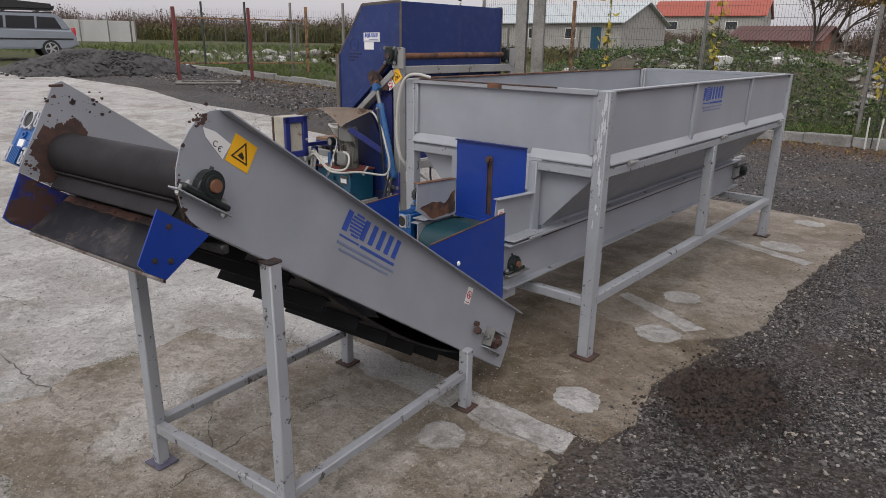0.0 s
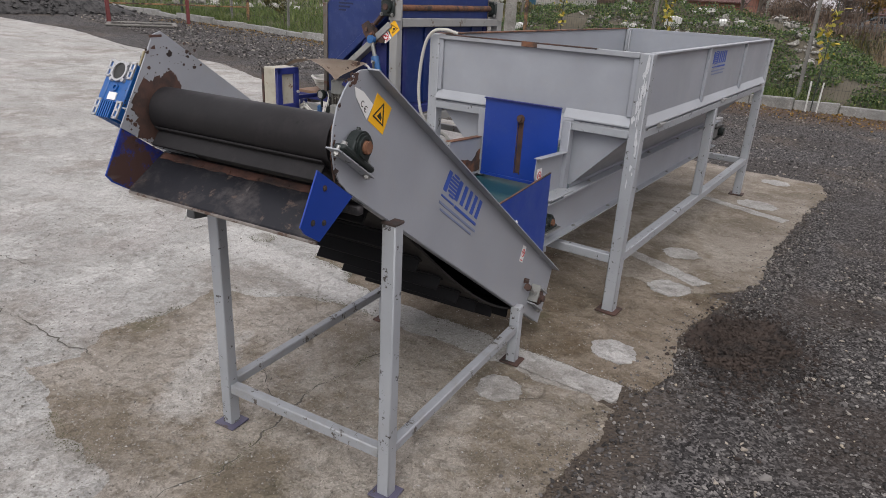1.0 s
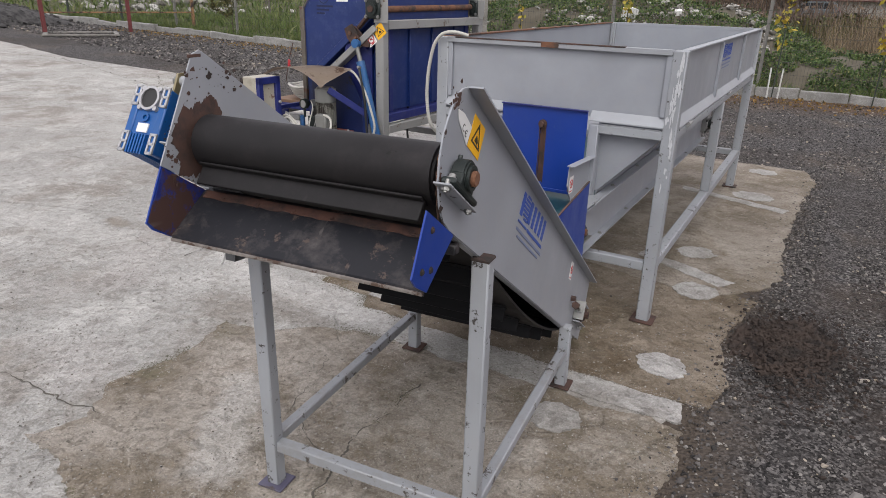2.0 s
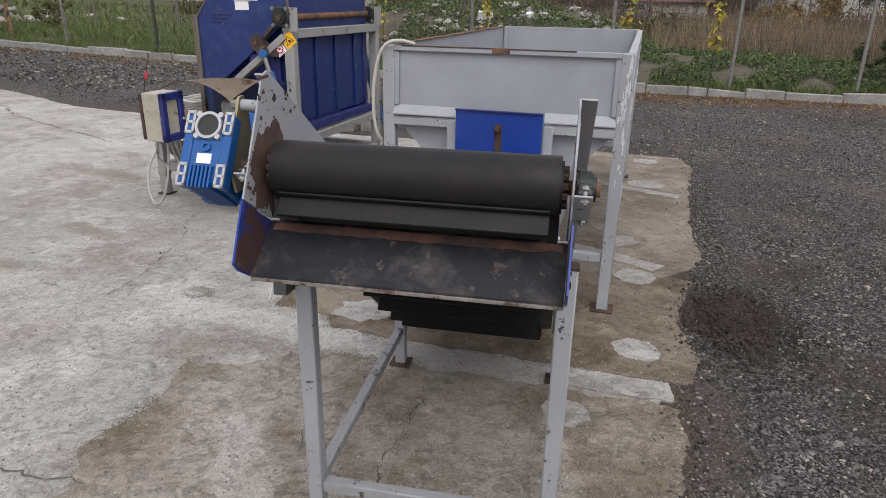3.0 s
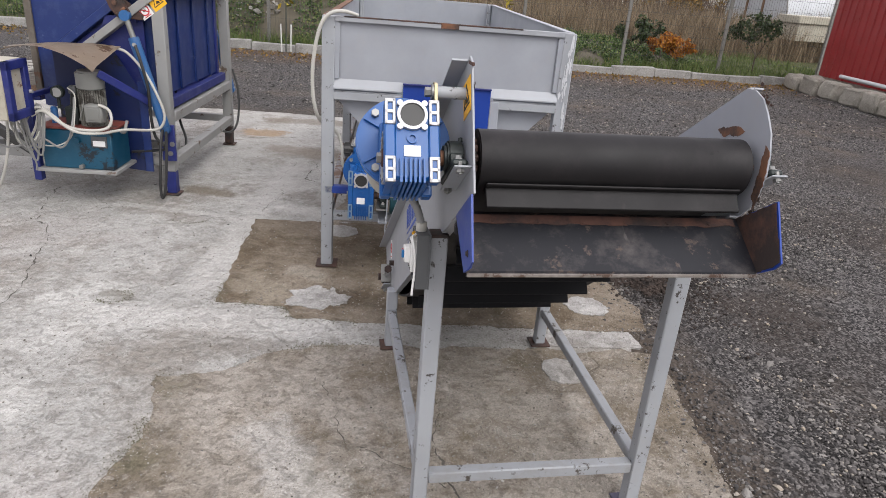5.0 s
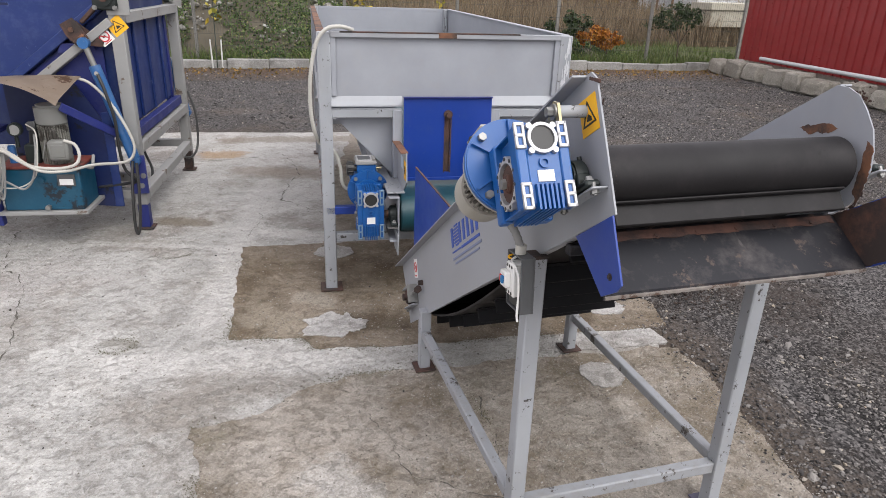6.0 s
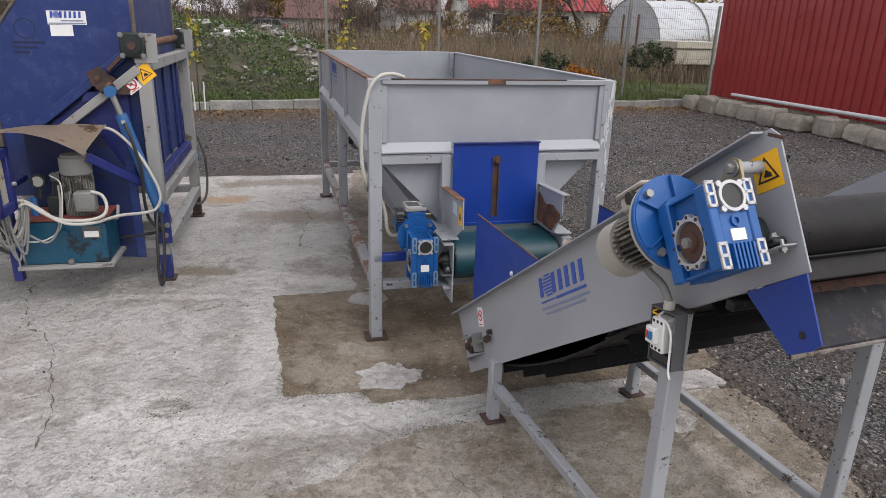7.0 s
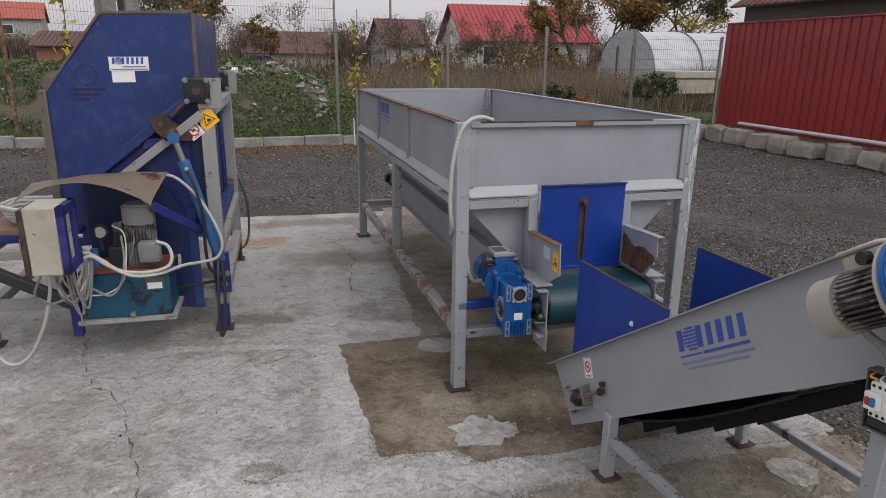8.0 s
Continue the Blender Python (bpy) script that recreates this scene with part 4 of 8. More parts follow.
def worm_gearmotor(parent, m, name="gearmotor", w=0.105, h=0.165, d=0.125, motor_r=0.062, motor_len=0.20, body=None, dial=False, worm=0.062, flange_r=0.09):
    """A square worm gearbox with feet pads, worm cover on its front (-y), output ring at -x, and a motor behind it along +y.
    The output shaft runs along x through the frame's origin; the worm lies above it."""
    body = body or motor_grey

    def at(x, y, z):
        return m @ Vector((x, y, z))

    gb = part("gearbox", box(B(), (-w / 2 + 0.006, -d / 2, -h * 0.42), (w / 2 - 0.006, d / 2, h * 0.52), 0.006, m), motor_blue, parent, "blue enamelled worm gearbox")
    for sx in (-1, 1):
        bm = B()
        box(bm, (sx * w * 0.5 - 0.011, -d / 2 - 0.003, -h * 0.44), (sx * w * 0.5 + 0.011, -d / 2 + 0.03, h * 0.54), 0.003, m)
        box(bm, (sx * w * 0.5 - 0.011, d / 2 - 0.03, -h * 0.44), (sx * w * 0.5 + 0.011, d / 2 + 0.003, h * 0.54), 0.003, m)
        part("corner_rib", bm, motor_blue, gb)
    for sx in (-1, 1):
        for z0, z1 in ((h * 0.25, h * 0.56), (-h * 0.46, -h * 0.15)):
            bm = B()
            for zz in (z0, (z0 + z1) / 2 - 0.003, z1 - 0.006):
                box(bm, (sx * w * 0.5 - 0.0105, -d / 2 - 0.007, zz), (sx * w * 0.5 + 0.0105, -d / 2 - 0.001, zz + 0.007), 0.001, m)
            for xx in (-0.0105, 0.0045):
                box(bm, (sx * w * 0.5 + xx, -d / 2 - 0.007, z0), (sx * w * 0.5 + xx + 0.006, -d / 2 - 0.001, z1), 0.001, m)
            part("foot_pad", bm, alu if not dial else pad_dull, gb, "bright machined aluminium pad" if not dial else "scuffed pale pad")
    bm = B()
    r_cov = w * 0.35
    ring(bm, at(0, -d / 2 + 0.002, worm), m.to_3x3() @ Vector((0, -1, 0)), r_cov, r_cov * 0.8, 0.012)
    for a in (45, 135, 225, 315):
        x, z = r_cov * 1.12 * math.cos(radians(a)), worm + r_cov * 1.12 * math.sin(radians(a))
        cyl(bm, at(x, -d / 2 + 0.002, z), at(x, -d / 2 - 0.009, z), 0.0062, 10)
    part("cover_ring", bm, alu, gb)
    part("worm_cover", cyl(B(), at(0, -d / 2 + 0.002, worm), at(0, -d / 2 - 0.006, worm), r_cov * 0.8, 24), plastic_black, gb, "black round worm cover")
    part("name_plate", box(B(), (-w * 0.19, -d / 2 - 0.003, -h * 0.14), (w * 0.19, -d / 2 + 0.002, -h * 0.005), 0, m), sticker_white, gb)
    for k in range(6):
        x = -w * 0.26 + k * w * 0.104
        bm = prism(B(), [(-d / 2 - 0.010, -h * 0.47), (d / 2 - 0.01, -h * 0.47), (d / 2 - 0.01, -h * 0.40), (-d / 2 + 0.004, -h * 0.40), (-d / 2 + 0.004, -h * 0.16), (-d / 2 - 0.010, -h * 0.18)], "x", x - 0.0022, x + 0.0022)
        bm.transform(m)
        part("cooling_fin", bm, motor_blue, gb)
        part("cooling_fin", box(B(), (x - 0.0022, -d / 2 + 0.01, h * 0.50), (x + 0.0022, d / 2 - 0.02, h * 0.555), 0, m), motor_blue, gb)
    part("oil_plug", ring(B(), at(0, -d / 2 + 0.001, h * 0.085), m.to_3x3() @ Vector((0, -1, 0)), 0.011, 0.006, 0.006, 16), motor_blue, gb)
    # side face: raised border, scalloped pale ring, rusty hub
    bm = B()
    for y0, y1, z0, z1 in ((-d / 2, -d / 2 + 0.010, -h * 0.42, h * 0.52), (d / 2 - 0.010, d / 2, -h * 0.42, h * 0.52), (-d / 2 + 0.010, d / 2 - 0.010, h * 0.50, h * 0.52), (-d / 2 + 0.010, d / 2 - 0.010, -h * 0.42, -h * 0.40)):
        box(bm, (-w / 2 - 0.006, y0, z0), (-w / 2 + 0.008, y1, z1), 0, m)
    part("side_border", bm, motor_blue, gb)
    ro = d * 0.362
    lobes = [(ro * (1 + 0.07 * math.cos(11 * a)) * math.cos(a), ro * (1 + 0.07 * math.cos(11 * a)) * math.sin(a) - 0.004) for a in (2 * math.pi * k / 88 for k in range(88))]
    inner = [(ro * 0.80 * math.cos(2 * math.pi * k / 88), ro * 0.80 * math.sin(2 * math.pi * k / 88) - 0.004) for k in range(88)]
    bm = B()
    rows = [[bm.verts.new(m @ Vector((x, y, z))) for y, z in pts] for pts, x in ((inner, -w / 2 + 0.004), (lobes, -w / 2 + 0.004), (lobes, -w / 2 - 0.010), (inner, -w / 2 - 0.010))]
    for one, two in zip(rows, rows[1:] + rows[:1]):
        for k in range(88):
            bm.faces.new((one[k], one[(k + 1) % 88], two[(k + 1) % 88], two[k]))
    part("output_flange", bm, alu, gb, "pale scalloped output flange")
    for k in range(11):
        a = 2 * math.pi * k / 11
        y, z = ro * 0.95 * math.cos(a), ro * 0.95 * math.sin(a) - 0.004
        part("flange_hole", cyl(B(), at(-w / 2 - 0.004, y, z), at(-w / 2 - 0.0112, y, z), 0.0038, 8), plastic_black, gb)
    part("oil_seal", cyl(B(), at(-w / 2 + 0.01, 0, -0.004), at(-w / 2 - 0.004, 0, -0.004), ro * 0.72, 24), rust_dark, gb, "rusty seal round the output shaft")
    bm = cyl(B(), at(-w / 2 + 0.01, 0, -0.004), at(-w / 2 - 0.012, 0, -0.004), 0.019, 18, bev=0.002)
    part("output_shaft", bm, rust_mid, gb, "rusty output shaft end")
    part("bolt", cyl(B(), at(-w / 2 - 0.012, 0, -0.004), at(-w / 2 - 0.021, 0, -0.004), 0.011, 6), zinc, gb)
    # motor
    y0 = d / 2
    bm = cyl(B(), at(0, y0 - 0.004, worm), at(0, y0 + 0.022, worm), motor_r * 0.8, 24)
    cyl(bm, at(0, y0 + 0.014, worm), at(0, y0 + 0.030, worm), flange_r, 40, bev=0.003)
    for k in range(6):
        rot = m @ Matrix.Translation((0, 0, worm)) @ Matrix.Rotation(radians(30 + 60 * k), 4, "Y")
        part("flange_rib", box(B(), (motor_r * 0.78, y0 + 0.004, -0.002), (flange_r * 0.95, y0 + 0.018, 0.002), 0, rot), motor_blue, gb)
    part("motor_flange", bm, motor_blue, gb, "round blue motor flange")
    for k in range(4):
        a = math.pi / 4 + k * math.pi / 2
        x, z = flange_r * 0.84 * math.cos(a), worm + flange_r * 0.84 * math.sin(a)
        part("bolt", cyl(B(), at(x, y0 + 0.002, z), at(x, y0 + 0.016, z), 0.009, 6), zinc, gb)
    part("motor_plate", cyl(B(), at(0, y0 + 0.030, worm), at(0, y0 + 0.042, worm), flange_r * 0.98, 40, bev=0.002), body if not dial else motor_blue, parent)
    y1 = y0 + 0.03
    bm = finned(B(), m @ Matrix.Translation((0, 0, worm)), y1, y1 + motor_len * 0.66, motor_r * 0.78, motor_r, 30)
    part("motor", bm, motor_dirty if not dial else motor_blue, parent, "finned electric motor body")
    cowl = cyl(B(), at(0, y1 + motor_len * 0.64, worm), at(0, y1 + motor_len, worm), motor_r * 1.07, 28, bev=0.008)
    for sz in (-0.35, 0.35):
        part("mounting_lug", box(B(), (-motor_r * 1.06, y1 + 0.02, worm + sz * motor_r - 0.010), (-motor_r * 0.84, y1 + 0.04, worm + sz * motor_r + 0.010), 0.003, m), body if not dial else motor_blue, parent)
    part("fan_cowl", cowl, motor_grey if not dial else motor_blue, parent, "round fan cowl")
    if dial:
        top = part("terminal_box", box(B(), (-motor_r * 0.72, y1 + 0.005, worm + motor_r * 0.8), (motor_r * 0.60, y1 + motor_len * 0.46, worm + motor_r * 1.72), 0.006, m), motor_blue, parent, "blue speed variator housing")
        part("lid", box(B(), (-motor_r * 0.80, y1, worm + motor_r * 1.72), (motor_r * 0.66, y1 + motor_len * 0.48, worm + motor_r * 1.98), 0.004, m), old_grey, top, "dull grey cast lid")
        bm = B()
        x0, x1, ya, yb, zt = -motor_r * 0.72, motor_r * 0.36, y1 + 0.012, y1 + motor_len * 0.44, worm + motor_r * 1.98
        for lo, hi in (((x0, ya), (x1, ya + 0.007)), ((x0, yb - 0.007), (x1, yb)), ((x0, ya + 0.007), (x0 + 0.007, yb - 0.007)), ((x1 - 0.007, ya + 0.007), (x1, yb - 0.007))):
            box(bm, (*lo, zt - 0.001), (*hi, zt + 0.005), 0.001, m)
        part("lid_frame", bm, alu, top)
        part("sight_glass", box(B(), (x0 + 0.007, ya + 0.007, zt - 0.001), (x1 - 0.007, yb - 0.007, zt + 0.002), 0, m), plastic_grey, top)
        part("lid_screw", cyl(B(), at(motor_r * 0.5, y1 + 0.02, zt - 0.002), at(motor_r * 0.5, y1 + 0.02, zt + 0.007), 0.007, 10), zinc, top)
        part("adjusting_pin", cyl(B(), at(motor_r * 0.60, y1 + 0.03, worm + motor_r * 1.4), at(motor_r * 1.0, y1 + 0.03, worm + motor_r * 1.4), 0.005, 10), brass, top)
        zd = worm + motor_r * 1.42
        bm = cyl(B(), at(-motor_r * 0.72, y1 + 0.03, zd), at(-motor_r * 0.95, y1 + 0.03, zd), 0.016, 16)
        cyl(bm, at(-motor_r * 0.92, y1 + 0.03, zd), at(-motor_r * 1.42, y1 + 0.03, zd), 0.032, 22, bev=0.005)
        for k in range(11):
            a = 2 * math.pi * k / 11
            p, q = ((x, y1 + 0.03 + 0.032 * math.cos(a), zd + 0.032 * math.sin(a)) for x in (-motor_r * 0.98, -motor_r * 1.36))
            cyl(bm, at(*p), at(*q), 0.0035, 8)
        part("hand_dial", bm, plastic_black, parent, "black ribbed speed dial")
    else:
        top = part("terminal_box", box(B(), (-motor_r * 0.75, y1 + 0.015, worm + motor_r * 0.9), (motor_r * 0.75, y1 + motor_len * 0.5, worm + motor_r * 1.5), 0.006, m), motor_grey, parent, "motor terminal box")
        part("lid", box(B(), (-motor_r * 0.82, y1 + 0.010, worm + motor_r * 1.5), (motor_r * 0.82, y1 + motor_len * 0.54, worm + motor_r * 1.66), 0.004, m), motor_grey, top)
        part("cable_gland", cyl(B(), at(-motor_r * 0.7, y1 + 0.045, worm + motor_r * 1.2), at(-motor_r * 1.05, y1 + 0.045, worm + motor_r * 1.2), 0.014, 14), plastic_black, top)
    return gb


# ---- inclined discharge conveyor ----
foot_mat = painted("dull_violet_foot_paint", (0.085, 0.080, 0.125), 0.6, 0.55, (0.06, 0.045, 0.04), chips=14)
BLOT = [(-0.15, 0.056), (-0.125, 0.064), (-0.09, 0.074), (-0.055, 0.080), (-0.035, 0.072), (-0.06, 0.058), (-0.095, 0.054), (-0.12, 0.046)]
TILT_DEG = 32.4
D_ALONG = Vector((0, math.cos(radians(TILT_DEG)), -math.sin(radians(TILT_DEG))))
N_BELT = Vector((0, math.sin(radians(TILT_DEG)), math.cos(radians(TILT_DEG))))


def build_conveyor():
    c = thing("inclined_conveyor", pose(-1.453, 1.299, 0, 0, 0, 7.95) @ Matrix.Diagonal((1, 0.945, 1, 1)), "grey steel inclined conveyor with black rubber belt and blue guards", "conveyor")
    X = 0.322
    right = [(-0.112, 1.300), (-0.145, 1.300), (-0.178, 1.288), (-0.208, 1.260), (-0.236, 1.225), (-0.252, 1.18), (-0.257, 1.14), (-0.248, 1.09), (-0.228, 1.055), (-0.197, 1.026), (1.335, 0.060), (1.40, 0.15), (1.462, 0.297)]
    left = [(-0.140, 1.327), (-0.160, 1.338), (-0.185, 1.330), (-0.318, 1.103), (-0.197, 1.026), (1.300, 0.070), (1.37, 0.17), (1.475, 0.285)]
    for s, pts in ((1, right), (-1, left)):
        bm = prism(B(), pts, "x", s * X - 0.002, s * X + 0.002)
        top, end = Vector((s * X, *pts[0])), Vector((s * X, *pts[-1]))
        d = (end - top).normalized()
        nn = Vector((0, -d.z, d.y))
        mtx = Matrix.Translation(top - nn * 0.004) @ Matrix((Vector((1, 0, 0)), d, Vector((1, 0, 0)).cross(d))).transposed().to_4x4()
        ln = (end - top).length
        lo, hi = (0.002, 0.034) if s > 0 else (-0.034, -0.002)
        box(bm, (lo, -0.005, 0), (hi, ln + 0.012, 0.004), 0, mtx)
        b0, b1 = Vector((s * X, -0.197, 1.026)), Vector((s * X, 1.30, 0.082))
        beam(bm, b0 + Vector((-s * 0.012, 0, 0)), b1 + Vector((-s * 0.012, 0, 0)), 0.020, 0.004, 0, Vector((0, 0.53, 0.85)))
        sp = part("side_plate", bm, grey_worn if s < 0 else grey_paint, c, "grey painted side plate with folded rim", 30)
        # stickers
        n_up = Vector((0, 0.526, 0.85))
        if s > 0:
            al = Vector((0, 0.8504, -0.526))
            f = on_face((X + 0.002, 0.292, 0.928), al, n_up)
            maker_mark(f, 0.325, sp)
            warning_sticker(on_face((X + 0.002, -0.115, 1.183), Vector((0, 0.83, -0.55)), Vector((0, 0.55, 0.83))), 0.077, 0.072, sp)
            forbid_sticker(on_face((X + 0.002, 1.005, 0.475), Vector((0, 0.88, -0.47)), Vector((0, 0.47, 0.88))), 0.042, 0.068, sp)
            fl = on_face((X + 0.002, -0.165, 1.222), Vector((0, 0.88, -0.47)), Vector((0, 0.47, 0.88)))
            part("white_label", poly_on(B(), fl, [(-0.01, 0.018), (0.055, -0.012), (0.065, 0.03), (0.012, 0.04), (-0.025, 0.036)]), sticker_white, sp, "torn white label", None)
            mark = disc_on(B(), fl, 0.022, 0.014, 0.0075, 0.0055, 0.0016, 0.0022, 12, (0.14, 0.86))
            disc_on(mark, fl, 0.040, 0.008, 0.0075, 0.0055, 0.0016, 0.0022, 12, (0.14, 0.86))
            plate_on(mark, fl, 0.034, 0.007, 0.0405, 0.009, 0.0016, 0.0022)
            part("ce_sign", mark, ink_black, sp, "black CE sign", None)
        else:
            al = Vector((0, -0.8504, 0.526))
            f = on_face((-X - 0.002, 0.700, 0.655), al, n_up)
            maker_mark(f, 0.325, sp)
            warning_sticker(on_face((-X - 0.002, -0.161, 1.209), Vector((0, -0.86, 0.50)), Vector((0, 0.50, 0.86))), 0.070, 0.072, sp)
            forbid_sticker(on_face((-X - 0.002, 1.225, 0.325), Vector((0, -0.93, 0.36)), Vector((0, 0.36, 0.93))), 0.056, 0.080, sp)
    # rust round the drum, inside the left plate
    at = on_face((-X + 0.002, -0.18, 1.135), (0, 1, 0), (0, 0, 1))
    out = []
    for k in range(160):
        a = 2 * math.pi * k / 160
        r = 0.094 + 0.024 * noise.noise((math.cos(a) * 2, math.sin(a) * 2, 1.3)) + 0.018 * noise.noise((math.cos(a) * 6, math.sin(a) * 6, 4)) + 0.012 * noise.noise((math.cos(a) * 17, math.sin(a) * 17, 4))
        u, v = r * math.cos(a), r * math.sin(a)
        if u < -0.12 + 0.08 * max(0, v / 0.1):
            u = -0.12 + 0.08 * max(0, v / 0.1)
        out.append((u, max(v, -0.045 - 0.62 * u) if u > 0.0 else v))
    part("rust_stain", poly_on(B(), at, out, 0.0003, 0.0012), rust_dark, c, "", None)
    at2 = on_face((X - 0.002, -0.18, 1.135), (0, -1, 0), (0, 0, 1))
    for k, spot in enumerate((BLOT, [(0.078, 0.01), (0.070, 0.05), (0.052, 0.062), (0.05, 0.02), (0.05, -0.05), (0.064, -0.08), (0.072, -0.04)])):
        part("rust_stain", poly_on(B(), at2, ragged(spot, 0.004, 0.005, 5.0 + k, 40.0), 0.0003, 0.0012), rust, c, "", None)
    # flaked paint: small dark chips round the rust and along the plates' noses
    rng = random.Random(41)
    for at_c, spots in ((at, [(rng.uniform(-0.04, 0.16), rng.uniform(0.085, 0.17)) for k in range(46)] + [(rng.uniform(-0.12, -0.03), rng.uniform(-0.09, 0.06)) for k in range(90)]),
                        (on_face((X + 0.002, -0.18, 1.135), (0, 1, 0), (0, 0, 1)), [(0.055 * math.cos(a) - 0.014, 0.12 * math.sin(a)) for a in (rng.uniform(2.2, 4.0) for k in range(34))] + [(rng.gauss(0.005, 0.018), rng.gauss(0.148, 0.012)) for k in range(44)])):
        bm = B()
        for u, v in spots:
            r = 0.0008 + 0.0065 * rng.random() ** 3
            turn = rng.uniform(0, 6)
            pts = [(u + r * rng.uniform(0.5, 1.3) * math.cos(turn + 2 * math.pi * k / 9) * 1.3, v + r * rng.uniform(0.5, 1.3) * math.sin(turn + 2 * math.pi * k / 9)) for k in range(9)]
            poly_on(bm, at_c, pts, 0.0003, 0.0009)
        part("paint_chips", bm, rust_dark, c, "", None)["kind"] = "stuff"
    for s, y, z in ((-1, -0.168, 1.3285),):
        part("rusty_tip", box(B(), (s * X - 0.0028, y - 0.028, z - 0.006), (s * X + 0.0028, y + 0.012, z + 0.0012), 0.001), rust_dark, c)
    # drums and belt
    head, tail = Vector((0, -0.18, 1.135)), Vector((0, 1.225, 0.235))
    part("head_drum", cyl(B(), head - Vector((0.298, 0, 0)), head + Vector((0.302, 0, 0)), 0.053, 32), rubber_face, c, "black rubber head drum")
    part("tail_drum", cyl(B(), tail - Vector((0.28, 0, 0)), tail + Vector((0.28, 0, 0)), 0.048, 24), rubber, c)
    part("shaft", cyl(B(), head - Vector((0.42, 0, 0)), head + Vector((0.345, 0, 0)), 0.015, 16), rust_dark, c)
    for s in (-1, 1):
        for k in range(11):
            a = 2 * math.pi * k / 11
            part("hub_bolt", cyl(B(), head + Vector((s * 0.300, 0.036 * math.cos(a), 0.036 * math.sin(a))), head + Vector((s * 0.312, 0.036 * math.cos(a), 0.036 * math.sin(a))), 0.008, 6), rust_dark, c)
    W = 0.297
    line = []
    for k in range(13):
        a = math.pi * k / 12
        line.append(head + 0.055 * (N_BELT * -math.cos(a) - D_ALONG * math.sin(a)))
    for k in range(1, 12):
        line.append((head + 0.055 * N_BELT).lerp(tail + 0.055 * N_BELT, k / 12))
    for k in range(9):
        a = math.pi * k / 8
        line.append(tail + 0.055 * (N_BELT * math.cos(a) + D_ALONG * math.sin(a)))
    for k in range(1, 16):
        f = k / 16
        line.append((tail - 0.055 * N_BELT).lerp(head - 0.055 * N_BELT, f) - N_BELT * 0.080 * 4 * (1 - (1 - f) ** 1.5) * (1 - f) ** 1.5)
    bm = B()
    n = len(line)
    mid = sum(line, Vector()) / n
    loops = []
    for k, p in enumerate(line):
        d = (line[(k + 1) % n] - line[k - 1]).normalized()
        o = Vector((1, 0, 0)).cross(d).normalized()
        if o.dot(p - mid) < 0:
            o = -o
        loops.append([bm.verts.new((x, *(p + o * h).yz)) for x, h in ((-W, 0), (W, 0), (W, 0.008), (-W, 0.008))])
    for k in range(n):
        a, b = loops[k], loops[(k + 1) % n]
        for j in range(4):
            bm.faces.new((a[j], a[(j + 1) % 4], b[(j + 1) % 4], b[j]))
    belt = part("belt", bm, rubber_face, c, "black cleated rubber belt, sagging underneath", 50)
    # cleats at even steps along the belt
    total, last = 0.0, 0.012 - 0.19
    for k in range(n):
        a, b = line[k], line[(k + 1) % n]
        ln = (b - a).length
        while last + 0.19 < total + ln and last < 3.25:
            last += 0.19
            if 0.1 < last < 0.40:
                continue
            f = (last - total) / ln
            p = a.lerp(b, f)
            d = (b - a).normalized()
            o = Vector((1, 0, 0)).cross(d).normalized()
            if o.dot(p - mid) < 0:
                o = -o
            mt = Matrix.Translation(p) @ Matrix((Vector((1, 0, 0)), d, Vector((1, 0, 0)).cross(d))).transposed().to_4x4()
            sgn = 1 if Vector((1, 0, 0)).cross(d).dot(o) > 0 else -1
            wide = 0.282 if last < 0.1 else 0.258
            bmc = B()
            if sgn > 0:
                box(bmc, (-wide, -0.004, 0.008), (wide, 0.004, 0.056), 0.002, mt)
                box(bmc, (-wide, -0.020, 0.008), (wide, 0.020, 0.014), 0.002, mt)
            else:
                box(bmc, (-wide, -0.004, -0.056), (wide, 0.004, -0.008), 0.002, mt)
                box(bmc, (-wide, -0.020, -0.014), (wide, 0.020, -0.008), 0.002, mt)
            # The head cleat's lit face is put in as paler rubber; others stay darker.
            part("cleat", bmc, rubber_face if last < 0.1 else rubber, belt)
        total += ln
    # discharge lip and brackets
    quad = [(-0.182, 1.012), (-0.314, 1.100), (-0.378, 0.985), (-0.362, 0.965), (-0.312, 0.934)]
    for s in (1, -1):
        bm = prism(B(), quad, "x", s * 0.326 - 0.002, s * 0.326 + 0.002)
        br = part("lip_bracket", bm, blue_paint, c, "blue painted lip bracket")
        part("rust_face", prism(B(), ragged([(y * 0.96 - 0.0095, z * 0.96 + 0.0405) for y, z in quad], 0.01, 0.004, 2.0, 30.0), "x", min(s * 0.3235, s * 0.3225), max(s * 0.3235, s * 0.3225)), rust_mid if s > 0 else blue_rust, br, "rusted inner face", None)
        bolts([(s * 0.328, y, z) for y, z in (((-0.335, 0.985), (-0.295, 0.975), (-0.29, 1.055)) if s > 0 else ((-0.335, 0.985),))], (s, 0, 0), rust_dark, br, 0.005, 0.004)
    U, L = Vector((0, -0.193, 1.014)), Vector((0, -0.312, 0.938))
    bm = B()
    d = (L - U).normalized()
    o = Vector((0, -d.z, d.y))
    lip = [U + Vector((0, 0.02, 0.004)), U, L, L + Vector((0, -0.002, -0.010))]
    vs = []
    for p in lip:
        vs.append([bm.verts.new((x, p.y + q * o.y, p.z + q * o.z)) for x, q in ((-0.322, 0), (0.322, 0), (0.322, 0.005), (-0.322, 0.005))])
